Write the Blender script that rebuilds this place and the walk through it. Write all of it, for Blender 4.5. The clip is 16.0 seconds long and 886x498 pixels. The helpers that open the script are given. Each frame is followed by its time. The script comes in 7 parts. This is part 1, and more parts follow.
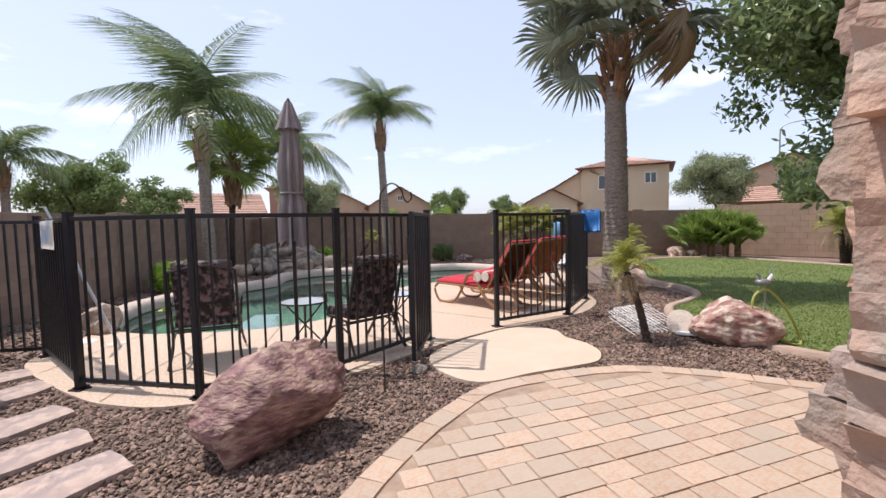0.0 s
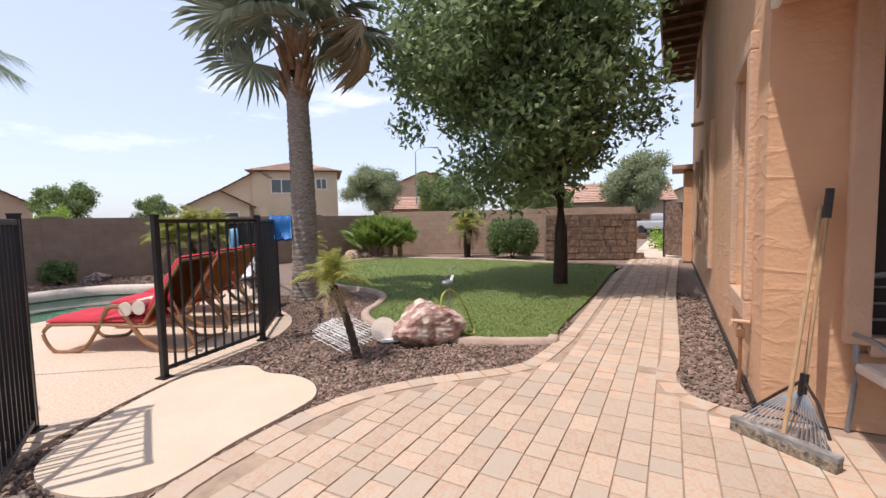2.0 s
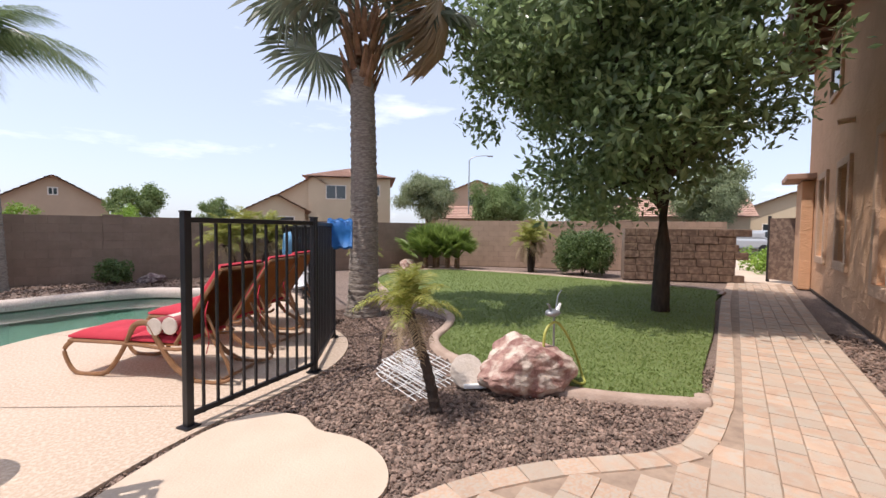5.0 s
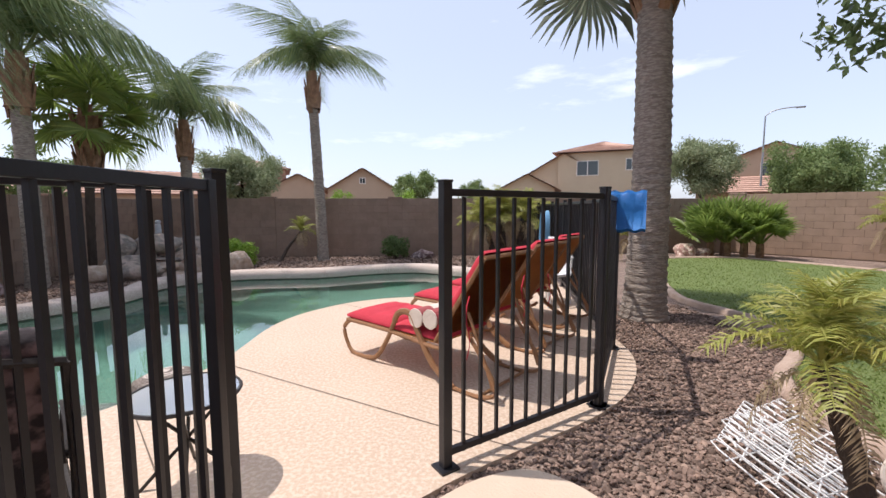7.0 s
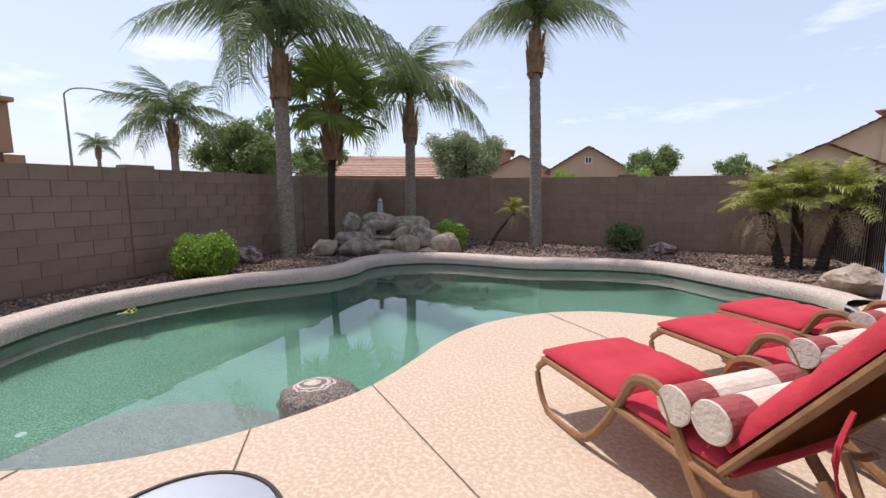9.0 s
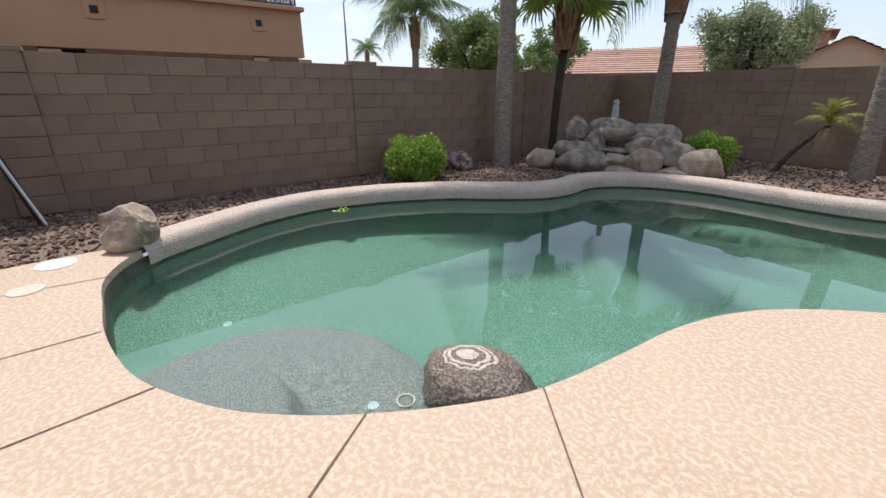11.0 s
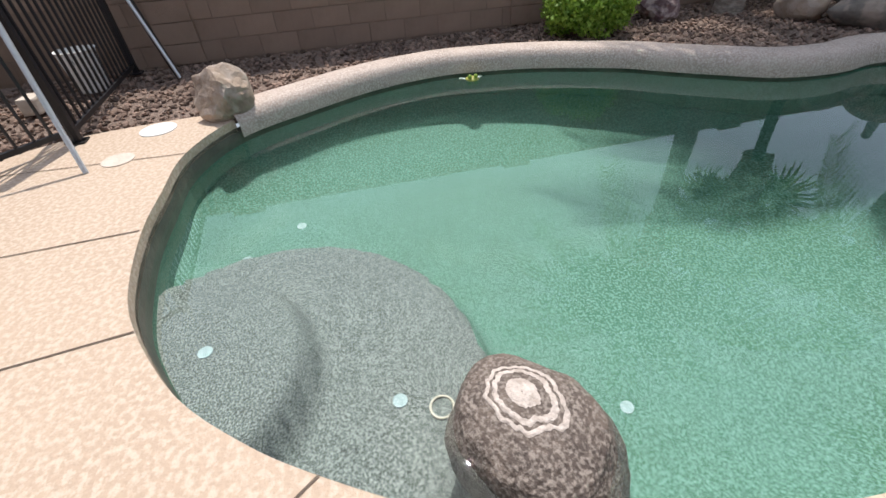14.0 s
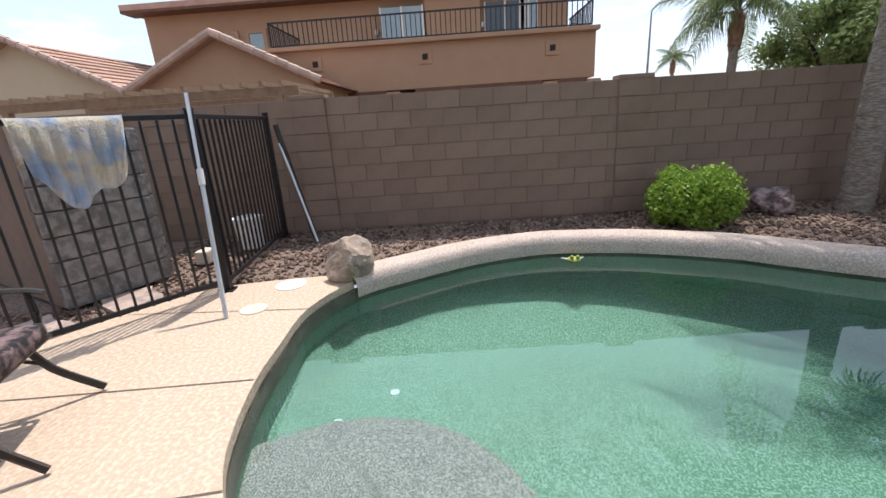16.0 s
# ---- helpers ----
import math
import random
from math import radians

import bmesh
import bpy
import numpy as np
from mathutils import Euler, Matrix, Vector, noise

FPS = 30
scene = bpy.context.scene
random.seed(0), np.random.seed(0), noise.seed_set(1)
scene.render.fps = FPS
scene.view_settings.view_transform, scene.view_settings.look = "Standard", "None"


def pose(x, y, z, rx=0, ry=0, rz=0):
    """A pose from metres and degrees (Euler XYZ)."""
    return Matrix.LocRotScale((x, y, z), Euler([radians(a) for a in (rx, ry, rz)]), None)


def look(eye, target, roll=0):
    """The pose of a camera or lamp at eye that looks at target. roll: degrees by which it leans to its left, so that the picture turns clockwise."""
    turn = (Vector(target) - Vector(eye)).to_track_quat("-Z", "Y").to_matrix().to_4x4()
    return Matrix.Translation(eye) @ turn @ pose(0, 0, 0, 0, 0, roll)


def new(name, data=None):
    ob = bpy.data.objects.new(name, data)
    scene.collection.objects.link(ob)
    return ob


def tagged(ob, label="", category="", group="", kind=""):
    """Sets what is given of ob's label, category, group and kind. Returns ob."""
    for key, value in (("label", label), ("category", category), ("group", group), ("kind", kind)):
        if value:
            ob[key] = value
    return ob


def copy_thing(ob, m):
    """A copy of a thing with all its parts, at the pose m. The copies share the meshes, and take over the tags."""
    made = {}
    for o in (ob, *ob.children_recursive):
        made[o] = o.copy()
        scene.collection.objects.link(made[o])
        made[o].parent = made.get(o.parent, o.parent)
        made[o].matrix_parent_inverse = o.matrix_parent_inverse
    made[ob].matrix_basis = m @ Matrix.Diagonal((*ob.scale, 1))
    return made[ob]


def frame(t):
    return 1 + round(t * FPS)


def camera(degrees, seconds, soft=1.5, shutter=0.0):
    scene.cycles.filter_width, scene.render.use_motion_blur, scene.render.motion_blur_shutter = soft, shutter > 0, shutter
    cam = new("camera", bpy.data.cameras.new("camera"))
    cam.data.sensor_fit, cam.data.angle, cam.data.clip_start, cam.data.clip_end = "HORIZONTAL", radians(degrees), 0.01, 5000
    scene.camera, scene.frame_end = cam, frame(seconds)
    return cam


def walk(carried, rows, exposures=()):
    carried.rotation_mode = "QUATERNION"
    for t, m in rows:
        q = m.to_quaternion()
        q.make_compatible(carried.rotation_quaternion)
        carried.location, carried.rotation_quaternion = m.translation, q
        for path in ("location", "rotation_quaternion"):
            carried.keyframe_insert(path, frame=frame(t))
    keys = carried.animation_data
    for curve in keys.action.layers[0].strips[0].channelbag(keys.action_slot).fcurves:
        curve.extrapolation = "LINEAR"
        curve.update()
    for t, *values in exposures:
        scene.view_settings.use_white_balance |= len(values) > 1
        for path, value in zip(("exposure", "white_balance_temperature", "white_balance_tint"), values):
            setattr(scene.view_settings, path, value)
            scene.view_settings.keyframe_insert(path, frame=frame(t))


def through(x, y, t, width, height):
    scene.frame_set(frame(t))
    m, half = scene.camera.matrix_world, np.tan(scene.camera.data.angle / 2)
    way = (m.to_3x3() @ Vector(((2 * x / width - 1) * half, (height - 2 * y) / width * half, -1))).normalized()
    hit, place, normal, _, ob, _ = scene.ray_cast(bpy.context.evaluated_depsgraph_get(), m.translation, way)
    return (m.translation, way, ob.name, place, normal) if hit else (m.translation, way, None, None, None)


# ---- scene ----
cam = camera(92.8, 16.0)
PATH = [
    (0, (0.154, 0.227, 1.352), (0.19, 2.222, 1.227), -1.1),
    (0.5, (0.126, 0.443, 1.339), (0.497, 2.405, 1.225), -1.5),
    (1, (0.059, 0.687, 1.352), (0.813, 2.535, 1.238), -1.7),
    (1.5, (0.076, 0.856, 1.389), (1.18, 2.519, 1.256), -1.4),
    (2, (0.189, 1.053, 1.395), (1.562, 2.5, 1.259), -1.2),
    (2.5, (0.253, 1.258, 1.36), (1.793, 2.529, 1.239), -0.9),
    (3, (0.285, 1.49, 1.355), (1.879, 2.695, 1.275), -0.8),
    (5.5, (0.67, 2.491, 1.388), (1.651, 4.229, 1.269), 0.6),
    (6, (0.723, 2.814, 1.386), (1.432, 4.677, 1.225), 0.2),
    (6.5, (0.728, 3.168, 1.372), (1.165, 5.11, 1.187), -0.0),
    (7, (0.741, 3.496, 1.36), (0.909, 5.48, 1.169), -0.1),
    (7.5, (0.767, 3.821, 1.367), (0.693, 5.81, 1.171), 0.2),
    (8, (0.769, 4.276, 1.35), (0.458, 6.242, 1.151), -0.5),
    (8.5, (0.716, 4.667, 1.353), (0.147, 6.572, 1.137), 0.3),
    (9, (0.624, 5.029, 1.312), (-0.199, 6.831, 1.038), 0.2),
    (9.5, (0.469, 5.297, 1.328), (-0.595, 6.953, 0.973), 0.4),
    (10, (0.336, 5.522, 1.298), (-0.95, 6.986, 0.847), 0.3),
    (12.5, (-0.382, 6.672, 1.226), (-1.949, 7.307, 0.159), -1.6),
    (13, (-0.558, 6.788, 1.193), (-2.091, 7.313, 0.02), -2.8),
    (13.5, (-0.649, 6.834, 1.183), (-2.157, 7.222, -0.071), -3.5),
    (14, (-0.672, 6.866, 1.198), (-2.204, 7.113, -0.064), -4.0),
    (14.5, (-0.69, 6.869, 1.196), (-2.29, 6.948, -0.002), -4.4),
    (15, (-0.697, 6.847, 1.229), (-2.41, 6.775, 0.199), -4.5),
    (15.5, (-0.707, 6.825, 1.274), (-2.53, 6.668, 0.468), -4.3),
    (16, (-0.717, 6.815, 1.298), (-2.627, 6.723, 0.711), -3.7),
]
EXPO = [(0.0, 0.1, 6500, 17), (7.0, 0.1, 6500, 17), (9.0, -0.06, 6500, 17), (10.0, -0.08, 6500, 15), (12.5, 0.0, 6500, 12), (14.5, 0.05, 6500, 12), (16.0, 0.2, 6500, 13)]
walk(cam, [(t, look(e, g, r)) for t, e, g, r in PATH], EXPO)

# ---------- light ----------
SUN_EL, SUN_X, SUN_Y = radians(66), -0.975, 0.22
world = bpy.data.worlds.new("sky")
scene.world = world
world.use_nodes = True
wn = world.node_tree
wn.nodes.clear()
sky = wn.nodes.new("ShaderNodeTexSky")
sky.sky_type = 'NISHITA'
sky.sun_disc = False
sky.sun_elevation = SUN_EL
sky.sun_rotation = math.atan2(SUN_X, SUN_Y)
sky.altitude = 400
sky.dust_density = 2.2
sky.air_density = 1.0
coord = wn.nodes.new("ShaderNodeTexCoord")
mapping = wn.nodes.new("ShaderNodeMapping")
mapping.inputs["Scale"].default_value = (1.0, 1.0, 4.0)
cloud = wn.nodes.new("ShaderNodeTexNoise")
cloud.inputs["Scale"].default_value = 2.6
cloud.inputs["Detail"].default_value = 9
cloud.inputs["Roughness"].default_value = 0.6
ramp = wn.nodes.new("ShaderNodeValToRGB")
ramp.color_ramp.elements[0].position = 0.56
ramp.color_ramp.elements[0].color = (0, 0, 0, 1)
ramp.color_ramp.elements[1].position = 0.78
ramp.color_ramp.elements[1].color = (0.75, 0.75, 0.75, 1)
skymix = wn.nodes.new("ShaderNodeMixRGB")
skymix.inputs[2].default_value = (9.5, 10.0, 10.6, 1)
haze = wn.nodes.new("ShaderNodeMixRGB")
haze.inputs[0].default_value = 0.42
haze.inputs[2].default_value = (7.4, 8.3, 9.6, 1)
back = wn.nodes.new("ShaderNodeBackground")
back.inputs["Strength"].default_value = 0.15
wout = wn.nodes.new("ShaderNodeOutputWorld")
wn.links.new(coord.outputs["Generated"], mapping.inputs["Vector"])
wn.links.new(mapping.outputs["Vector"], cloud.inputs["Vector"])
wn.links.new(cloud.outputs["Fac"], ramp.inputs["Fac"])
wn.links.new(ramp.outputs["Color"], skymix.inputs[0])
wn.links.new(sky.outputs["Color"], haze.inputs[1])
wn.links.new(haze.outputs["Color"], skymix.inputs[1])
wn.links.new(skymix.outputs["Color"], back.inputs["Color"])
wn.links.new(back.outputs["Background"], wout.inputs["Surface"])
sun_data = bpy.data.lights.new("sun", 'SUN')
sun_data.energy = 4.2
sun_data.angle = radians(0.6)
sun_data.color = (1.0, 0.955, 0.88)
sun = new("sun", sun_data)
sun.matrix_world = look((SUN_X * 20, SUN_Y * 20, 20 * math.tan(SUN_EL)), (0, 0, 0))


# ---------- materials ----------
def mat(name, c1, c2=None, scale=8.0, rough=0.8, bump=0.0, bscale=None, metal=0.0, c3=None, fine=None, vary=0.0,
        stretch=(1, 1, 1), island=False, kind='noise', spec=0.4, tint=None, ridge=0.0):
    """Base colour mixed from c1, c2 (broad) and c3 (fine grain), with bump; vary: lightness spread from piece to piece;
    tint: a second colour that some pieces take; ridge: trowel ridges in the relief, per metre."""
    m = bpy.data.materials.new(name)
    m.use_nodes = True
    nt = m.node_tree
    b = nt.nodes["Principled BSDF"]
    b.inputs["Roughness"].default_value = rough
    b.inputs["Metallic"].default_value = metal
    b.inputs["Specular IOR Level"].default_value = spec
    c2 = c2 or tuple(v * 0.75 for v in c1)
    tc = nt.nodes.new("ShaderNodeTexCoord")
    mp = nt.nodes.new("ShaderNodeMapping")
    mp.inputs["Scale"].default_value = stretch
    nt.links.new(tc.outputs["Object"], mp.inputs["Vector"])
    n1 = nt.nodes.new("ShaderNodeTexNoise")
    n1.inputs["Scale"].default_value = scale
    n1.inputs["Detail"].default_value = 6
    n1.inputs["Roughness"].default_value = 0.62
    nt.links.new(mp.outputs["Vector"], n1.inputs["Vector"])
    r1 = nt.nodes.new("ShaderNodeValToRGB")
    r1.color_ramp.elements[0].position = 0.36
    r1.color_ramp.elements[0].color = (*c2, 1)
    r1.color_ramp.elements[1].position = 0.64
    r1.color_ramp.elements[1].color = (*c1, 1)
    nt.links.new(n1.outputs["Fac"], r1.inputs["Fac"])
    col = r1.outputs["Color"]
    if c3:
        if kind == 'cells':
            n2 = nt.nodes.new("ShaderNodeTexVoronoi")
            out = n2.outputs["Color"]
        else:
            n2 = nt.nodes.new("ShaderNodeTexNoise")
            n2.inputs["Detail"].default_value = 3
            out = n2.outputs["Fac"]
        n2.inputs["Scale"].default_value = fine or scale * 9
        nt.links.new(mp.outputs["Vector"], n2.inputs["Vector"])
        r2 = nt.nodes.new("ShaderNodeValToRGB")
        r2.color_ramp.elements[0].position = 0.45
        r2.color_ramp.elements[0].color = (0, 0, 0, 1)
        r2.color_ramp.elements[1].position = 0.62
        nt.links.new(out, r2.inputs["Fac"])
        mx = nt.nodes.new("ShaderNodeMixRGB")
        mx.inputs[2].default_value = (*c3, 1)
        nt.links.new(r2.outputs["Color"], mx.inputs[0])
        nt.links.new(col, mx.inputs[1])
        col = mx.outputs["Color"]
    if vary:
        if island:
            src = nt.nodes.new("ShaderNodeNewGeometry").outputs["Random Per Island"]
        else:
            src = nt.nodes.new("ShaderNodeObjectInfo").outputs["Random"]
        mr = nt.nodes.new("ShaderNodeMapRange")
        mr.inputs["To Min"].default_value = 1 - vary
        mr.inputs["To Max"].default_value = 1 + vary
        nt.links.new(src, mr.inputs["Value"])
        hs = nt.nodes.new("ShaderNodeHueSaturation")
        nt.links.new(mr.outputs["Result"], hs.inputs["Value"])
        nt.links.new(col, hs.inputs["Color"])
        col = hs.outputs["Color"]
        if tint:
            wn_ = nt.nodes.new("ShaderNodeTexWhiteNoise")
            wn_.noise_dimensions = '1D'
            nt.links.new(src, wn_.inputs["W"])
            tr = nt.nodes.new("ShaderNodeMapRange")
            tr.inputs["From Min"].default_value = 0.45
            tr.inputs["To Max"].default_value = 0.8
            nt.links.new(wn_.outputs["Value"], tr.inputs["Value"])
            tm = nt.nodes.new("ShaderNodeMixRGB")
            tm.inputs[2].default_value = (*tint, 1)
            nt.links.new(tr.outputs["Result"], tm.inputs[0])
            nt.links.new(col, tm.inputs[1])
            col = tm.outputs["Color"]
    nt.links.new(col, b.inputs["Base Color"])
    if bump:
        bp = nt.nodes.new("ShaderNodeBump")
        bp.inputs["Strength"].default_value = bump
        bp.inputs["Distance"].default_value = 0.02
        n3 = nt.nodes.new("ShaderNodeTexNoise")
        n3.inputs["Scale"].default_value = bscale or scale * 5
        n3.inputs["Detail"].default_value = 5
        nt.links.new(mp.outputs["Vector"], n3.inputs["Vector"])
        high = n3.outputs["Fac"]
        if ridge:
            n4 = nt.nodes.new("ShaderNodeTexNoise")
            n4.inputs["Scale"].default_value = ridge
            n4.inputs["Detail"].default_value = 4
            n4.inputs["Distortion"].default_value = 0.35
            rm = nt.nodes.new("ShaderNodeMapping")
            rm.inputs["Rotation"].default_value = (0.75, 0.75, 0)
            rm.inputs["Scale"].default_value = (1, 1, 2.4)
            nt.links.new(tc.outputs["Object"], rm.inputs["Vector"])
            nt.links.new(rm.outputs["Vector"], n4.inputs["Vector"])
            rr = nt.nodes.new("ShaderNodeValToRGB")
            rr.color_ramp.elements[0].position = 0.42
            rr.color_ramp.elements[1].position = 0.50
            e2 = rr.color_ramp.elements.new(0.56)
            e2.color = (0.35, 0.35, 0.35, 1)
            nt.links.new(n4.outputs["Fac"], rr.inputs["Fac"])
            ad = nt.nodes.new("ShaderNodeMath")
            ad.operation = 'MULTIPLY_ADD'
            ad.inputs[1].default_value = 0.9
            nt.links.new(high, ad.inputs[0])
            nt.links.new(rr.outputs["Color"], ad.inputs[2])
            high = ad.outputs[0]
        nt.links.new(high, bp.inputs["Height"])
        nt.links.new(bp.outputs["Normal"], b.inputs["Normal"])
    return m


def leafy(name, c1, c2, rough=0.5, through=0.35):
    """Leaf paint: colour varies from leaf to leaf, with some light coming through."""
    m = bpy.data.materials.new(name)
    m.use_nodes = True
    nt = m.node_tree
    b = nt.nodes["Principled BSDF"]
    b.inputs["Roughness"].default_value = rough
    g = nt.nodes.new("ShaderNodeNewGeometry")
    r = nt.nodes.new("ShaderNodeValToRGB")
    r.color_ramp.elements[0].color = (*c1, 1)
    r.color_ramp.elements[1].color = (*c2, 1)
    nt.links.new(g.outputs["Random Per Island"], r.inputs["Fac"])
    nt.links.new(r.outputs["Color"], b.inputs["Base Color"])
    tr = nt.nodes.new("ShaderNodeBsdfTranslucent")
    nt.links.new(r.outputs["Color"], tr.inputs["Color"])
    ms = nt.nodes.new("ShaderNodeMixShader")
    ms.inputs[0].default_value = through
    nt.links.new(b.outputs["BSDF"], ms.inputs[1])
    nt.links.new(tr.outputs["BSDF"], ms.inputs[2])
    nt.links.new(ms.outputs["Shader"], nt.nodes["Material Output"].inputs["Surface"])
    return m


def glassy(name, tint, rough=0.0, ior=1.45, ripple=0.0, spec=0.5):
    m = bpy.data.materials.new(name)
    m.use_nodes = True
    nt = m.node_tree
    b = nt.nodes["Principled BSDF"]
    b.inputs["Base Color"].default_value = (*tint, 1)
    b.inputs["Roughness"].default_value = rough
    b.inputs["IOR"].default_value = ior
    b.inputs["Transmission Weight"].default_value = 1.0
    b.inputs["Specular IOR Level"].default_value = spec
    if ripple:
        n = nt.nodes.new("ShaderNodeTexNoise")
        n.inputs["Scale"].default_value = 2.2
        n.inputs["Detail"].default_value = 2
        tc = nt.nodes.new("ShaderNodeTexCoord")
        nt.links.new(tc.outputs["Object"], n.inputs["Vector"])
        bp = nt.nodes.new("ShaderNodeBump")
        bp.inputs["Strength"].default_value = ripple
        bp.inputs["Distance"].default_value = 0.02
        nt.links.new(n.outputs["Fac"], bp.inputs["Height"])
        nt.links.new(bp.outputs["Normal"], b.inputs["Normal"])
    return m


M_GRAVEL_BED = mat("gravel_bed", (0.20, 0.145, 0.115), (0.13, 0.09, 0.07), 3.0, 0.95, 0.9, 60, c3=(0.30, 0.225, 0.185), fine=55)
M_STONES = mat("gravel_stones", (0.25, 0.175, 0.135), (0.15, 0.10, 0.078), 6, 0.9, vary=0.6, island=True)
M_DIRT = mat("far_ground", (0.40, 0.31, 0.23), (0.30, 0.23, 0.17), 0.4, 0.95, 0.3, 20)
M_DECK = mat("acrylic_deck", (0.515, 0.39, 0.29), (0.48, 0.36, 0.265), 1.2, 0.75, 0.4, 45, c3=(0.60, 0.485, 0.38), fine=40)
M_PAD = mat("pad_concrete", (0.60, 0.48, 0.37), (0.55, 0.435, 0.33), 2.0, 0.75, 0.25, 70)
M_COPING = mat("coping_stone", (0.50, 0.40, 0.34), (0.40, 0.32, 0.27), 4.0, 0.75, 0.4, 40, c3=(0.58, 0.50, 0.44), fine=60)
M_TILEBAND = mat("waterline_band", (0.15, 0.14, 0.11), (0.09, 0.09, 0.07), 5, 0.6, 0.3, 50)
M_PEBBLE = mat("pebble_finish", (0.07, 0.17, 0.125), (0.055, 0.14, 0.09), 0.8, 0.8, 0.0, c3=(0.175, 0.31, 0.26), fine=78)
M_BENCH = mat("pebble_bench", (0.095, 0.105, 0.10), (0.065, 0.075, 0.07), 20, 0.8, 0.0, c3=(0.30, 0.315, 0.30), fine=120)
M_WATER = glassy("pool_water", (0.74, 0.92, 0.90), 0.0, 1.46, 0.008, 1.0)
M_JOINT = mat("joint_filler", (0.16, 0.12, 0.09), None, 20, 0.9)
M_PAVER = mat("paver_clay", (0.53, 0.37, 0.26), (0.46, 0.315, 0.225), 5, 0.85, 0.35, 60, c3=(0.47, 0.39, 0.31), fine=9, vary=0.10, tint=(0.43, 0.36, 0.285))
M_PAVER_ISL = mat("paver_clay_far", (0.53, 0.37, 0.26), (0.46, 0.315, 0.225), 5, 0.85, 0.35, 60, c3=(0.47, 0.39, 0.31), fine=9, vary=0.10, island=True, tint=(0.43, 0.36, 0.285))
M_SAND = mat("joint_sand", (0.40, 0.295, 0.215), (0.27, 0.195, 0.145), 6, 0.95, 0.3)
M_FLAG = mat("flagstone", (0.40, 0.30, 0.255), (0.28, 0.235, 0.225), 3.5, 0.85, 0.7, 26, c3=(0.47, 0.36, 0.30), fine=11)
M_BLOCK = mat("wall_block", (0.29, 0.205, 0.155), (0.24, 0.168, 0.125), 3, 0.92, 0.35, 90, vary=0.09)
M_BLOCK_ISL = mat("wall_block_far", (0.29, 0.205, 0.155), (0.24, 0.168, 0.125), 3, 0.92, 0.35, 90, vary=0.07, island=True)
# lit copy of the wall block: direct sun is put into its lighter colour
M_BLOCK_SUNLIT = mat("wall_block_sunlit", (0.40, 0.28, 0.205), (0.34, 0.24, 0.175), 3, 0.92, 0.35, 90, vary=0.06, island=True)
M_MORTAR = mat("mortar", (0.25, 0.18, 0.135), (0.21, 0.15, 0.115), 6, 0.95, 0.4, 80)
M_BLACK = mat("black_enamel", (0.007, 0.007, 0.010), (0.011, 0.011, 0.014), 9, 0.42, 0.05, 60, spec=0.5)
M_GRASS = mat("lawn_base", (0.13, 0.185, 0.05), (0.10, 0.14, 0.035), 1.2, 0.9, 0.8, 90, c3=(0.18, 0.22, 0.075), fine=40)
M_BLADES = leafy("grass_blades", (0.15, 0.215, 0.05), (0.26, 0.32, 0.10), 0.6, 0.45)
M_CURB = mat("lawn_curb", (0.45, 0.34, 0.27), (0.36, 0.26, 0.2), 5, 0.9, 0.4, 40)
M_ROCK_RED = mat("red_quartz_rock", (0.30, 0.165, 0.155), (0.10, 0.043, 0.042), 5.5, 0.6, 1.0, 26, c3=(0.40, 0.27, 0.21), fine=9, stretch=(1, 1, 2.2))
M_ROCK_PINK = mat("pink_quartz_rock", (0.46, 0.29, 0.235), (0.20, 0.085, 0.07), 6, 0.65, 1.0, 22, c3=(0.60, 0.50, 0.41), fine=9)
M_ROCK_TAN = mat("tan_boulder", (0.43, 0.33, 0.25), (0.26, 0.195, 0.15), 3, 0.85, 0.9, 22, c3=(0.43, 0.35, 0.29), fine=9)
M_ROCK_GREY = mat("waterfall_rock", (0.27, 0.235, 0.20), (0.14, 0.12, 0.105), 3, 0.8, 0.9, 20, c3=(0.36, 0.29, 0.24), fine=7)
M_ROCK_PURP = mat("purple_rock", (0.20, 0.13, 0.13), (0.09, 0.055, 0.06), 5, 0.7, 0.9, 22, c3=(0.36, 0.29, 0.27), fine=12)
M_FITTING = mat("pool_fitting", (0.40, 0.48, 0.50), (0.3, 0.38, 0.4), 30, 0.6)
M_WETROCK = mat("pool_rock", (0.17, 0.13, 0.105), (0.085, 0.065, 0.055), 7, 0.75, 1.0, 34, c3=(0.28, 0.235, 0.20), fine=70)
M_MINERAL = mat("mineral_crust", (0.66, 0.58, 0.52), (0.42, 0.35, 0.30), 30, 0.9, 0.7, 50)
M_LEDGE = mat("ledge_stone", (0.47, 0.31, 0.225), (0.36, 0.25, 0.20), 4, 0.85, 0.9, 26, c3=(0.40, 0.335, 0.275), fine=7, vary=0.18, tint=(0.34, 0.27, 0.24))
M_STUCCO = mat("house_stucco", (0.63, 0.37, 0.22), (0.57, 0.335, 0.195), 2, 0.92, 0.28, 34, ridge=1.7)
M_STUCCO_TRIM = mat("stucco_trim", (0.56, 0.37, 0.25), (0.52, 0.34, 0.23), 3, 0.92, 0.6, 30)
M_NEIGH = mat("neighbour_stucco", (0.42, 0.265, 0.165), (0.39, 0.245, 0.155), 1, 0.95, 0.3, 30)
M_CREAM = mat("cream_stucco", (0.56, 0.46, 0.32), (0.52, 0.42, 0.29), 0.6, 0.95, 0.3, 20)
M_TANST = mat("tan_stucco", (0.50, 0.37, 0.26), (0.46, 0.34, 0.24), 0.6, 0.95, 0.3, 20)
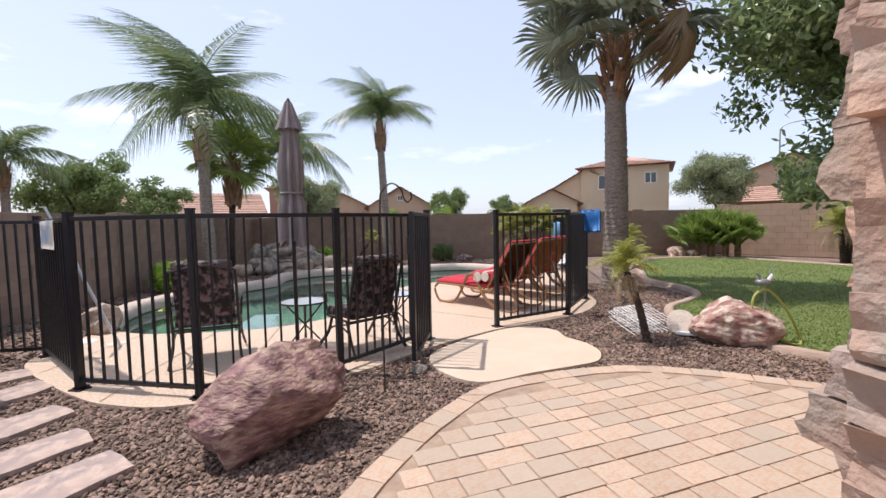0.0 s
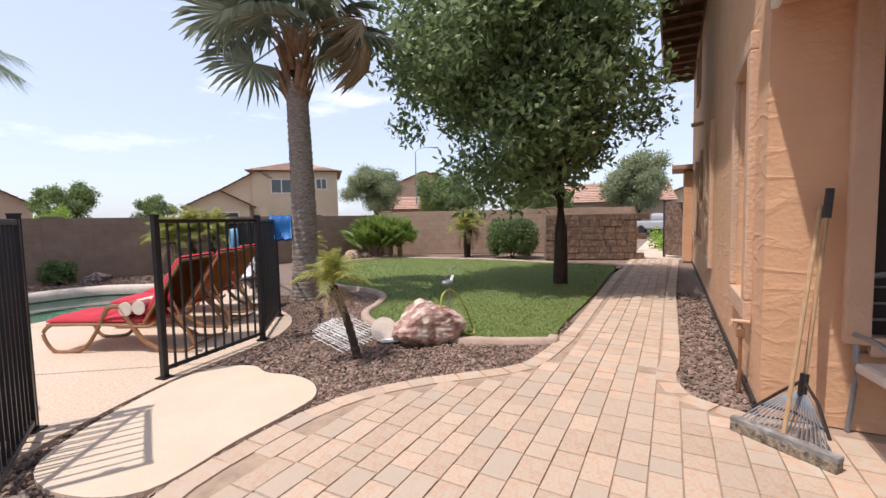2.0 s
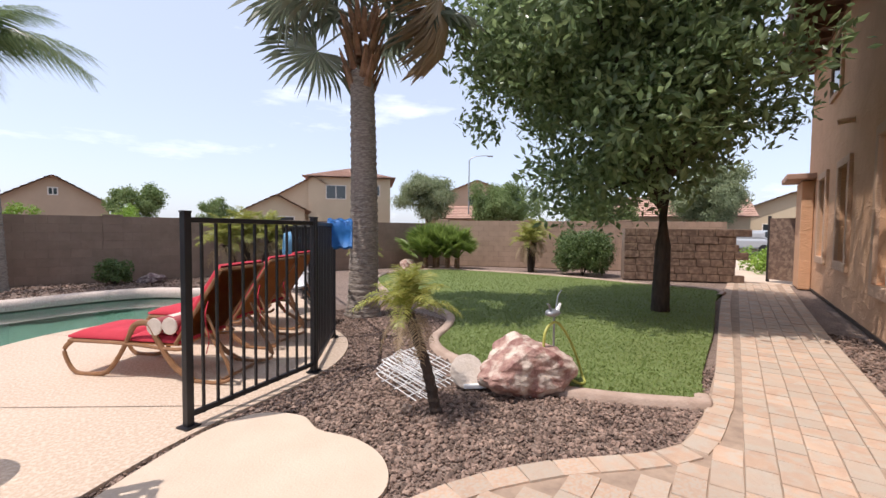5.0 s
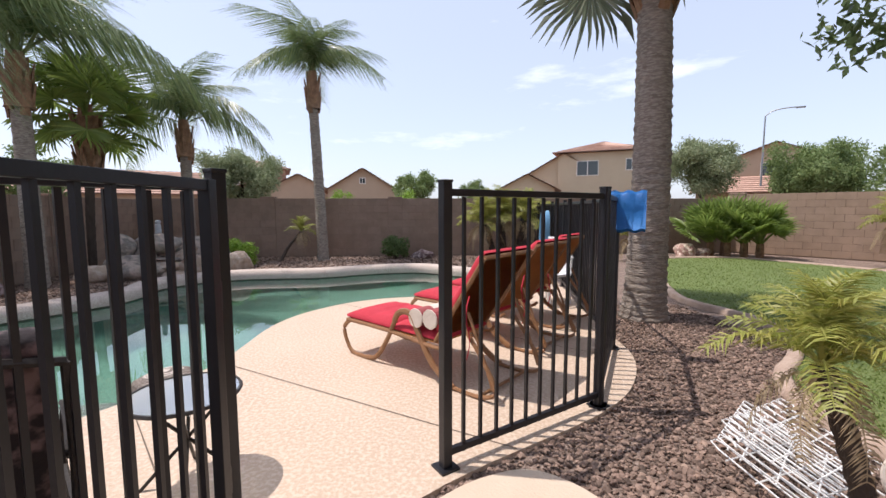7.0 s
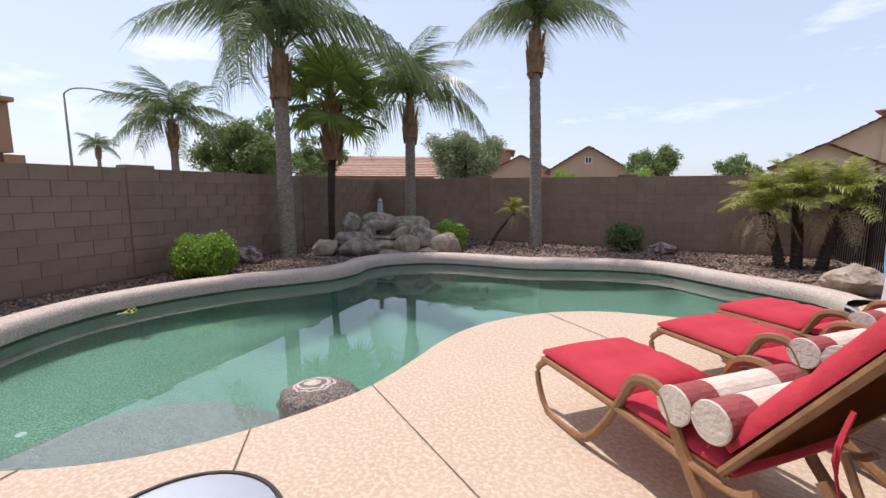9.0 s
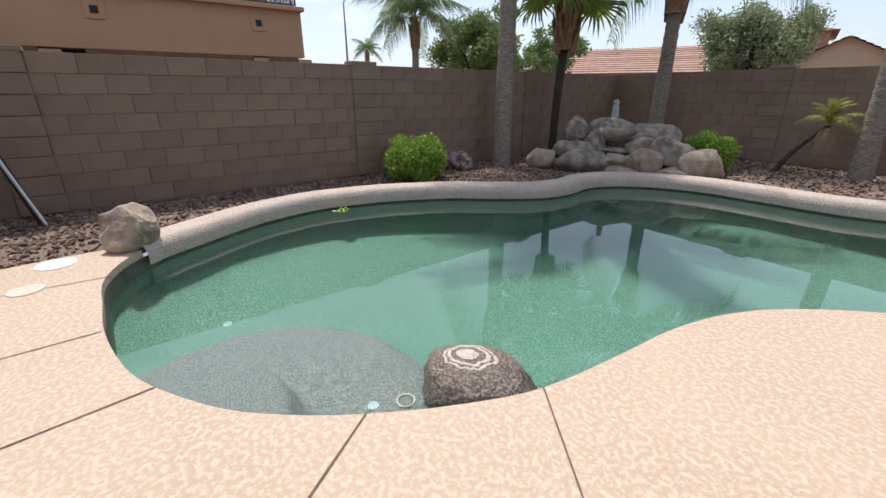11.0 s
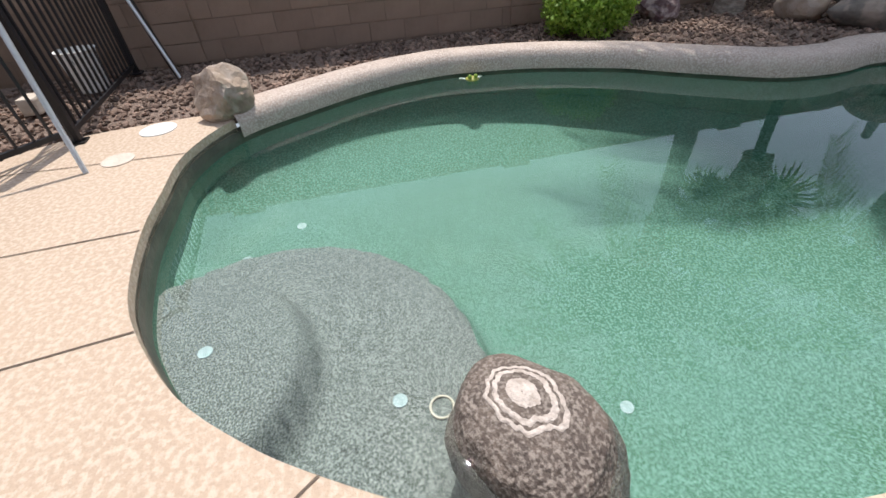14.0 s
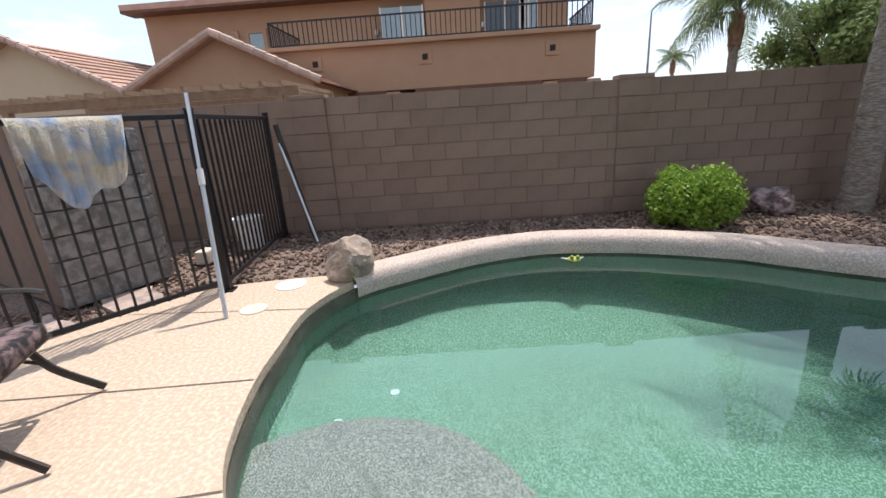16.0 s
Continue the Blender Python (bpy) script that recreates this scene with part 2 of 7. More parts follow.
M_REDST = mat("rose_stucco", (0.36, 0.20, 0.15), (0.33, 0.18, 0.135), 0.6, 0.95, 0.3, 20)
M_TILE = mat("clay_roof_tile", (0.46, 0.295, 0.225), (0.36, 0.22, 0.165), 2.2, 0.85, 0.4, 20, vary=0.18, island=True)
M_RAKE = mat("pale_rake_tile", (0.56, 0.40, 0.32), (0.46, 0.32, 0.25), 3, 0.85, 0.4, 20, vary=0.12)
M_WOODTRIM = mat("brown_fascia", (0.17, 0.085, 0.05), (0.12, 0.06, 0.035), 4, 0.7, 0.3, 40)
M_PERGOLA = mat("weathered_wood", (0.33, 0.23, 0.15), (0.24, 0.17, 0.11), 6, 0.85, 0.5, 40)
M_DARKGLASS = mat("window_glass", (0.035, 0.045, 0.05), (0.03, 0.04, 0.045), 1, 0.05, spec=0.8)
M_PALEGLASS = mat("blind_glass", (0.32, 0.40, 0.42), (0.26, 0.34, 0.36), 1, 0.12, spec=0.8)
M_SCREEN = mat("insect_screen", (0.035, 0.025, 0.022), (0.028, 0.02, 0.018), 30, 0.85)
M_WHITEFRAME = mat("vinyl_frame", (0.74, 0.70, 0.63), (0.70, 0.66, 0.6), 5, 0.5)
M_CUSHION = mat("red_canvas", (0.50, 0.035, 0.055), (0.43, 0.028, 0.045), 5, 0.85, 0.5, 14)
M_PILLOW = mat("cream_canvas", (0.66, 0.58, 0.50), (0.58, 0.50, 0.42), 9, 0.9, 0.4, 40)
M_PILLOW_RED = mat("dusty_red_canvas", (0.33, 0.085, 0.085), (0.28, 0.07, 0.07), 9, 0.9, 0.4, 40)
M_SLING = mat("brown_sling", (0.60, 0.26, 0.085), (0.53, 0.22, 0.07), 6, 0.7, 0.25, 160)
M_FRAME = mat("bronze_frame", (0.30, 0.155, 0.075), (0.22, 0.11, 0.05), 12, 0.45, 0.2, 60)
M_IRON = mat("dark_iron", (0.035, 0.028, 0.024), (0.022, 0.018, 0.016), 12, 0.5, 0.2, 60)
M_FLORAL = mat("black_floral_cushion", (0.030, 0.022, 0.024), (0.018, 0.015, 0.017), 8, 0.9, 0.4, 30, c3=(0.19, 0.13, 0.13), fine=17)
M_TABLEGLASS = glassy("frosted_glass", (0.80, 0.84, 0.83), 0.35)
M_CANOPY = mat("grey_canvas", (0.27, 0.24, 0.235), (0.22, 0.195, 0.19), 6, 0.9, 0.4, 40)
M_BARK = mat("palm_bark", (0.27, 0.225, 0.185), (0.17, 0.14, 0.115), 5, 0.95, 0.9, 14, stretch=(1, 1, 3.5), c3=(0.33, 0.285, 0.24), fine=16)
M_BOOT = mat("palm_boots", (0.33, 0.20, 0.12), (0.19, 0.11, 0.065), 7, 0.9, 0.9, 30)
M_TREEBARK = mat("dark_bark", (0.075, 0.055, 0.042), (0.045, 0.033, 0.026), 8, 0.95, 0.9, 25, stretch=(2, 2, 0.5))
M_FROND = leafy("queen_frond", (0.10, 0.16, 0.06), (0.25, 0.31, 0.13), 0.35, 0.45)
M_FROND_DEAD = leafy("dry_frond", (0.33, 0.245, 0.14), (0.45, 0.35, 0.22), 0.8, 0.2)
M_FAN = leafy("fan_frond", (0.14, 0.17, 0.115), (0.27, 0.30, 0.22), 0.38, 0.35)
M_FANGREEN = leafy("green_fan_frond", (0.15, 0.23, 0.05), (0.31, 0.40, 0.10), 0.45, 0.45)
M_PYGMY = leafy("pygmy_frond", (0.24, 0.28, 0.05), (0.46, 0.44, 0.13), 0.45, 0.4)
M_LEAF = leafy("ash_leaf", (0.13, 0.19, 0.085), (0.30, 0.39, 0.18), 0.28, 0.5)
M_LIME = leafy("lime_leaf", (0.15, 0.28, 0.03), (0.32, 0.46, 0.07), 0.5, 0.35)
M_SHRUB = leafy("shrub_leaf", (0.075, 0.13, 0.04), (0.16, 0.225, 0.075), 0.55, 0.3)
# both leaf colours below are lightened to carry the haze of distance
M_FARLEAF = leafy("hazed_far_leaf", (0.14, 0.21, 0.07), (0.26, 0.33, 0.13), 0.7, 0.4)
M_OLIVE = leafy("olive_leaf", (0.20, 0.25, 0.13), (0.33, 0.37, 0.21), 0.7, 0.4)
M_WHITE = mat("white_paint", (0.78, 0.78, 0.77), (0.72, 0.72, 0.71), 9, 0.5)
M_ALU = mat("aluminium_pole", (0.72, 0.74, 0.76), (0.66, 0.68, 0.70), 20, 0.3, metal=0.6)
M_BLUE = mat("blue_plastic", (0.03, 0.22, 0.58), (0.025, 0.19, 0.52), 6, 0.5, 0.15, 20)
M_LTBLUE = mat("pale_blue_hose", (0.20, 0.42, 0.62), (0.17, 0.38, 0.58), 9, 0.4)
M_TOWEL = mat("beach_towel", (0.82, 0.77, 0.75), (0.80, 0.72, 0.55), 3, 0.95, 0.6, 60, c3=(0.42, 0.54, 0.72), fine=4.2)
M_HANDLE = mat("wood_handle", (0.44, 0.29, 0.16), (0.35, 0.22, 0.12), 6, 0.6, stretch=(8, 8, 1))
M_BRISTLE = mat("broom_bristle", (0.33, 0.27, 0.19), (0.05, 0.04, 0.035), 40, 0.9)
M_COPPER = mat("copper_pipe", (0.42, 0.24, 0.14), (0.33, 0.19, 0.11), 12, 0.4, metal=0.7)
M_HOSE = mat("yellow_hose", (0.42, 0.42, 0.10), (0.36, 0.36, 0.08), 9, 0.5)
M_STEEL = mat("grey_steel", (0.30, 0.31, 0.32), (0.24, 0.25, 0.26), 9, 0.4, metal=0.5)
M_STATUE = mat("statue_stone", (0.42, 0.43, 0.44), (0.30, 0.31, 0.32), 12, 0.8, 0.4)
M_VENEER = mat("grey_veneer", (0.25, 0.235, 0.22), (0.15, 0.14, 0.13), 5, 0.9, 0.9, 18, c3=(0.32, 0.30, 0.28), fine=14)
M_VENEER_BR = mat("brown_veneer", (0.17, 0.11, 0.08), (0.11, 0.072, 0.054), 5, 0.9, 0.9, 18, c3=(0.24, 0.165, 0.12), fine=9)
M_ROAD = mat("asphalt", (0.055, 0.055, 0.055), (0.045, 0.045, 0.045), 3, 0.9)
M_CARPAINT = mat("silver_paint", (0.5, 0.51, 0.52), (0.48, 0.49, 0.5), 2, 0.25, metal=0.3)
M_TYRE = mat("tyre_rubber", (0.02, 0.02, 0.02), None, 9, 0.8)


# ---------- mesh helpers ----------
def link(name, bm, material, parent=None, label="", smooth=False):
    me = bpy.data.meshes.new(name)
    bm.to_mesh(me)
    bm.free()
    if smooth:
        me.polygons.foreach_set("use_smooth", [True] * len(me.polygons))
    me.materials.append(material)
    ob = new(name, me)
    if parent:
        ob.parent = parent
    if label:
        ob["label"] = label
    return ob


part = link


def raw(name, verts, faces, material, parent=None, smooth=False, label=""):
    me = bpy.data.meshes.new(name)
    me.from_pydata(verts, [], faces)
    me.update()
    if smooth:
        me.polygons.foreach_set("use_smooth", [True] * len(me.polygons))
    me.materials.append(material)
    ob = new(name, me)
    if parent:
        ob.parent = parent
    if label:
        ob["label"] = label
    return ob


def thing(name, label, category, at=(0, 0, 0), turn=0.0, group="", kind=""):
    ob = new(name)
    ob.matrix_basis = pose(at[0], at[1], at[2], 0, 0, turn)
    return tagged(ob, label, category, group, kind)


def box(bm, cx, cy, cz, sx, sy, sz, rot=0.0, bevel=0.0):
    r = bmesh.ops.create_cube(bm, size=1.0, matrix=Matrix.Translation((cx, cy, cz)) @ Matrix.Rotation(rot, 4, 'Z') @ Matrix.Diagonal((sx, sy, sz, 1)))
    if bevel:
        es = list({e for v in r["verts"] for e in v.link_edges})
        bmesh.ops.bevel(bm, geom=es, offset=bevel, segments=2, affect='EDGES', profile=0.6)
    return bm


def B(*a, **k):
    return box(bmesh.new(), *a, **k)


def spline(pts, n=6, closed=False):
    """Catmull-Rom through the points."""
    P = [Vector(p) for p in pts]
    out = []
    m = len(P)
    for i in range(m if closed else m - 1):
        if closed:
            a, b, c, d = P[i - 1], P[i], P[(i + 1) % m], P[(i + 2) % m]
        else:
            a, b, c, d = P[max(i - 1, 0)], P[i], P[i + 1], P[min(i + 2, m - 1)]
        for k in range(n):
            t = k / n
            out.append(0.5 * ((2 * b) + (c - a) * t + (2 * a - 5 * b + 4 * c - d) * t * t + (3 * b - a - 3 * c + d) * t ** 3))
    if not closed:
        out.append(P[-1].copy())
    return out


def tube(bm, pts, r, seg=8, r2=None, flat=1.0):
    """A round bar along the points, tapering from r to r2."""
    P = [Vector(p) for p in pts]
    r2 = r if r2 is None else r2
    rings = []
    up = Vector((0, 0, 1))
    for i, p in enumerate(P):
        d = (P[min(i + 1, len(P) - 1)] - P[max(i - 1, 0)]).normalized()
        s = d.cross(up)
        if s.length < 1e-3:
            s = d.cross(Vector((0, 1, 0)))
        s.normalize()
        u = s.cross(d)
        rr = r + (r2 - r) * i / max(1, len(P) - 1)
        rings.append([bm.verts.new(p + (s * math.cos(2 * math.pi * k / seg) + u * flat * math.sin(2 * math.pi * k / seg)) * rr) for k in range(seg)])
    for a, b in zip(rings, rings[1:]):
        for k in range(seg):
            bm.faces.new((a[k], a[(k + 1) % seg], b[(k + 1) % seg], b[k]))
    bm.faces.new(rings[0][::-1])
    bm.faces.new(rings[-1])
    return bm


def T(*a, **k):
    return tube(bmesh.new(), *a, **k)


def slab(pts, z0, z1):
    """A plate with the outline pts."""
    bm = bmesh.new()
    top = [bm.verts.new((p[0], p[1], z1)) for p in pts]
    f = bm.faces.new(top)
    r = bmesh.ops.extrude_face_region(bm, geom=[f])
    for v in r["geom"]:
        if isinstance(v, bmesh.types.BMVert):
            v.co.z = z0
    bmesh.ops.recalc_face_normals(bm, faces=bm.faces)
    bmesh.ops.triangulate(bm, faces=[f for f in bm.faces if len(f.verts) > 4])
    return bm


def inside(x, y, poly):
    c = False
    j = len(poly) - 1
    for i in range(len(poly)):
        xi, yi = poly[i][0], poly[i][1]
        xj, yj = poly[j][0], poly[j][1]
        if (yi > y) != (yj > y) and x < (xj - xi) * (y - yi) / (yj - yi) + xi:
            c = not c
        j = i
    return c


def edge_dist(x, y, poly):
    best = 1e9
    for i in range(len(poly)):
        ax, ay = poly[i - 1][0], poly[i - 1][1]
        bx, by = poly[i][0], poly[i][1]
        dx, dy = bx - ax, by - ay
        t = max(0, min(1, ((x - ax) * dx + (y - ay) * dy) / (dx * dx + dy * dy + 1e-12)))
        best = min(best, (ax + t * dx - x) ** 2 + (ay + t * dy - y) ** 2)
    return math.sqrt(best)


def rock(name, at, size, material, label, seed, turn=0.0, rough=0.28, cuts=4, category="rock", sink=0.12, group="", parent=None, tilt=0.0, smooth=False):
    """A boulder: a lump roughened at several scales and split by flat cleavage faces."""
    rng = random.Random(seed)
    bm = bmesh.new()
    bmesh.ops.create_icosphere(bm, subdivisions=5 if size[0] > 0.8 and not parent else 4, radius=0.5)
    planes = [(Vector((rng.uniform(-1, 1), rng.uniform(-1, 1), rng.uniform(-0.3, 1))).normalized(), rng.uniform(0.30, 0.43)) for _ in range(cuts + 3)]
    off = Vector((rng.uniform(0, 50), rng.uniform(0, 50), rng.uniform(0, 50)))
    for v in bm.verts:
        p = v.co.copy()
        for n, d in planes:
            e = p.dot(n) - d
            if e > 0:
                p -= n * e * 0.85
        p += Vector((0, 0, 1)) * 0.02 * math.sin(p.x * 19 + 5 * noise.noise(p * 3 + off))
        p *= 1 + rough * 0.30 * abs(noise.noise(p * 9 + off)) + rough * noise.noise(p * 2.2 + off) + rough * 0.45 * noise.noise(p * 6 + off) + rough * 0.22 * noise.noise(p * 15 + off)
        v.co = p
    m = Matrix.Rotation(tilt, 4, 'Y') @ Matrix.Diagonal((size[0], size[1], size[2], 1))
    bmesh.ops.transform(bm, matrix=m, verts=bm.verts)
    low = min(v.co.z for v in bm.verts)
    for v in bm.verts:
        v.co.z -= low + sink * size[2]
    ob = link(name, bm, material, parent, smooth=smooth)
    ob.matrix_basis = pose(at[0], at[1], at[2], 0, 0, turn)
    if not parent:
        tagged(ob, label, category, group)
    return ob


# ---------- plan ----------
WATER_Z = -0.15
NEAR = [(-4.10, 5.86), (-3.58, 5.63), (-3.06, 5.63), (-2.68, 5.65), (-2.23, 5.74), (-1.95, 5.86), (-1.62, 6.09), (-1.40, 6.34),
        (-1.25, 6.57), (-1.08, 6.90), (-0.94, 7.30), (-0.89, 7.85), (-0.87, 8.24), (-0.79, 8.65), (-0.62, 9.04), (-0.30, 9.45),
        (-0.02, 9.68), (0.41, 9.88), (0.90, 9.95), (1.6, 10.0), (2.3, 10.3), (2.8, 10.8), (3.0, 11.3)]
FAR = [(2.85, 11.9), (2.45, 12.25), (1.8, 12.75), (1.1, 13.3), (0.25, 13.3), (-0.5, 13.05), (-1.15, 12.8), (-2.0, 12.75), (-2.7, 12.7),
       (-3.3, 12.45), (-3.75, 12.0), (-3.9, 11.5), (-3.8, 11.0), (-3.85, 10.5), (-4.08, 10.1), (-4.35, 9.72), (-4.62, 9.35), (-4.92, 8.6), (-5.02, 8.0),
       (-5.02, 7.6), (-4.85, 7.0), (-4.5, 6.4)]
LOOP = [(p.x, p.y) for p in spline([(x, y, 0) for x, y in NEAR + FAR], 4, True)]
NNEAR = 4 * (len(NEAR) - 1)
DECK_OUT = [(p.x, p.y) for p in spline([(x, y, 0) for x, y in [
    (-4.3, 5.75), (-4.25, 5.2), (-4.1, 4.62), (-3.75, 4.25), (-2.85, 3.66), (-2.35, 3.44), (-1.75, 3.42), (-0.71, 3.93), (0.13, 4.80), (0.92, 5.46),
    (2.0, 6.08), (2.50, 6.55), (2.82, 7.15), (2.92, 7.8), (3.1, 9.0), (3.35, 10.2), (3.5, 11.2), (3.45, 11.9)]], 4)]
PAVE = [(-1.3, -1.0), (-0.62, 1.55), (-0.35, 2.25), (-0.17, 2.66), (0.09, 3.10), (0.50, 3.61), (1.05, 3.86), (1.62, 4.01), (2.12, 3.99), (2.58, 3.84), (2.98, 3.64),
        (3.22, 3.52), (3.52, 3.45), (4.10, 3.55), (5.25, 3.89), (10.46, 5.67), (14.6, 6.95), (15.05, 5.65), (8.41, 3.63), (4.89, 2.48),
        (4.15, 2.28), (3.9, 2.16), (3.74, 2.0), (3.70, 1.66), (4.6, -1.0)]
LAWN = [(p.x, p.y) for p in spline([(x, y, 0) for x, y in [
    (4.42, 3.68), (4.23, 3.68), (3.63, 4.40), (3.45, 5.1), (3.42, 5.9), (3.70, 6.50), (4.2, 6.9), (4.75, 7.5), (4.95, 8.3), (4.8, 9.3), (5.3, 10.6), (6.3, 12.9),
    (7.7, 14.2), (9.0, 14.3), (9.85, 13.8), (10.75, 12.0), (11.4, 10.0), (11.6, 8.2), (11.95, 6.3), (10.3, 5.72), (7.4, 4.68), (5.2, 3.98)]], 3, True)]
CORNER = (3.72, 1.62)
UX, UY = 0.951, 0.309
VX, VY = -0.309, 0.951
HOUSE_TURN = math.degrees(math.atan2(UY, UX))


def house_at(a, b):
    """A point a metres along the long house wall from its corner, b metres out from it."""
    return CORNER[0] + UX * a + VX * b, CORNER[1] + UY * a + VY * b


# ---------- ground ----------
bm = bmesh.new()
outer = [bm.verts.new((x, y, -0.03)) for x, y in ((-900, -900), (900, -900), (900, 900), (-900, 900))]
ring = [bm.verts.new((x, y, -0.03)) for x, y in [(-9, 20), (-9, -7), (20, -7), (20, 20)]]
hole = [bm.verts.new((x, y, -0.03)) for x, y in LOOP]
edges = []
for lp in (outer, ring):
    edges += [bm.edges.new((lp[i], lp[(i + 1) % len(lp)])) for i in range(len(lp))]
bmesh.ops.triangle_fill(bm, use_beauty=True, edges=edges)
inner_edges = [e for e in bm.edges if e.verts[0] in ring and e.verts[1] in ring]
far_faces = list(bm.faces)
drop = [f for f in bm.faces if all(v in ring for v in f.verts)]
bmesh.ops.delete(bm, geom=drop, context='FACES_ONLY')
ring_e = [bm.edges.get((ring[i], ring[(i + 1) % 4])) for i in range(4)]
hole_e = [bm.edges.new((hole[i], hole[(i + 1) % len(hole)])) for i in range(len(hole))]
bmesh.ops.triangle_fill(bm, use_beauty=True, edges=ring_e + hole_e)
bad = [f for f in bm.faces if all(v in hole for v in f.verts) and inside(*f.calc_center_median().xy, LOOP)]
bmesh.ops.delete(bm, geom=bad, context='FACES_ONLY')
for f in bm.faces:
    if f.normal.z < 0:
        f.normal_flip()
ground = link("ground", bm, M_GRAVEL_BED)
tagged(ground, "brown decomposed granite ground of the yard and beyond", "ground", kind="structure")

# ---------- pool ----------
pool = thing("pool", "freeform swimming pool with green pebble finish and full of water", "pool", kind="structure")
n = len(LOOP)
bm = bmesh.new()
levels = [(-0.06, 0.0), (-0.28, 0.0), (-2.2, 0.0)]
rows = [[bm.verts.new((x, y, z)) for x, y in LOOP] for z, _ in levels]
wall_faces = []
for a, b in zip(rows, rows[1:]):
    for i in range(n):
        bm.faces.new((a[i], b[i], b[(i + 1) % n], a[(i + 1) % n]))
ob = part("pool_wall", bm, M_TILEBAND, pool)
ob.data.materials.append(M_PEBBLE)
for p in ob.data.polygons:
    if p.center.z < -0.3:
        p.material_index = 1


def bed(x, y):
    """Depth of the pool floor."""
    d = edge_dist(x, y, LOOP)
    s1 = math.hypot((x + 1.95) / 0.62, (y - 5.85) / 0.62)
    s2 = math.hypot((x + 1.85) / 1.08, (y - 6.25) / 1.05)
    t = max(0, min(1, (y - 6.5) / 4.5))
    z = -0.85 - 0.75 * t
    z = z + 0.25 * max(0, 1 - d / 0.5) ** 2
    k2 = max(0, min(1, (1.0 - s2) / 0.09))
    z = z + (-0.62 - z) * k2
    k1 = max(0, min(1, (1.0 - s1) / 0.09))
    return z + (-0.36 - z) * k1, k1, k2


xs = np.arange(-5.3, 3.4, 0.05)
ys = np.arange(5.3, 13.8, 0.05)
verts, faces, tag, idx = [], [], [], {}
for i, x in enumerate(xs):
    for j, y in enumerate(ys):
        if inside(x, y, LOOP) or edge_dist(x, y, LOOP) < 0.2:
            z, k1, k2 = bed(x, y)
            idx[i, j] = len(verts)
            verts.append((x, y, z))
            tag.append(max(k1, k2))
for (i, j) in list(idx):
    q = [(i, j), (i + 1, j), (i + 1, j + 1), (i, j + 1)]
    if all(k in idx for k in q):
        faces.append([idx[k] for k in q])
ob = raw("pool_floor", verts, faces, M_PEBBLE, pool, True)
ob.data.materials.append(M_BENCH)
for p in ob.data.polygons:
    if min(tag[v] for v in p.vertices) > 0.5:
        p.material_index = 1
bm = bmesh.new()
f = bm.faces.new([bm.verts.new((x, y, WATER_Z)) for x, y in LOOP])
if f.normal.z < 0:
    f.normal_flip()
bmesh.ops.triangulate(bm, faces=[f])
water = part("water", bm, M_WATER, pool, "still greenish clear pool water")
water.visible_shadow = False

# raised rounded coping along the far side
far_line = LOOP[NNEAR + 1:]
far_line = far_line + [LOOP[0]]
prof = [(-0.05, -0.13), (-0.055, -0.05), (-0.03, 0.03), (0.03, 0.055), (0.12, 0.062), (0.22, 0.055), (0.29, 0.02), (0.30, -0.08)]
bm = bmesh.new()
rows = []
cx, cy = sum(p[0] for p in LOOP) / n, sum(p[1] for p in LOOP) / n
for i, (x, y) in enumerate(far_line):
    a, b = far_line[max(0, i - 1)], far_line[min(len(far_line) - 1, i + 1)]
    d = Vector((b[0] - a[0], b[1] - a[1])).normalized()
    nx, ny = d.y, -d.x
    if inside(x + nx * 0.1, y + ny * 0.1, LOOP):
        nx, ny = -nx, -ny
    rows.append([bm.verts.new((x + nx * o, y + ny * o, z)) for o, z in prof])
for a, b in zip(rows, rows[1:]):
    for k in range(len(prof) - 1):
        bm.faces.new((a[k], b[k], b[k + 1], a[k + 1]))
bmesh.ops.recalc_face_normals(bm, faces=bm.faces)
coping = link("pool_coping", bm, M_COPING, smooth=True)
tagged(coping, "rounded pinkish concrete coping round the pool's far side", "coping", kind="structure")
# deck
deck_poly = DECK_OUT + [(LOOP[i][0], LOOP[i][1]) for i in range(NNEAR, -1, -1)]
deck = link("pool_deck", slab(deck_poly, -0.09, 0.0), M_DECK)
tagged(deck, "tan textured acrylic concrete deck beside the pool", "deck", kind="structure")


def strip(pts, w, z, name, parent):
    bm = bmesh.new()
    P = [Vector((x, y, 0)) for x, y in pts]
    prev = None
    for i, p in enumerate(P):
        d = (P[min(i + 1, len(P) - 1)] - P[max(i - 1, 0)]).normalized()
        s = Vector((-d.y, d.x, 0)) * w / 2
        ww = 1 + 0.35 * noise.noise(p * 7)
        row = [bm.verts.new((p + s * ww).to_tuple()[:2] + (z,)), bm.verts.new((p - s * ww).to_tuple()[:2] + (z,))]
        if prev:
            bm.faces.new((prev[0], prev[1], row[1], row[0]))
        prev = row
    for f in bm.faces:
        f.normal_update()
        if f.normal.z < 0:
            f.normal_flip()
    return part(name, bm, M_JOINT, parent)


for a, b in [((-3.58, 5.64), (-3.62, 4.2)), ((-2.68, 5.64), (-2.50, 3.5)), ((-1.95, 5.86), (-1.55, 3.5)), ((-1.25, 6.57), (0.10, 4.80)),
             ((-0.94, 7.30), (1.35, 5.73)), ((-0.22, 9.55), (2.75, 7.0))]:
    strip([(a[0] + (b[0] - a[0]) * k / 24, a[1] + (b[1] - a[1]) * k / 24) for k in range(25)], 0.008, 0.004, "deck_joint", deck)

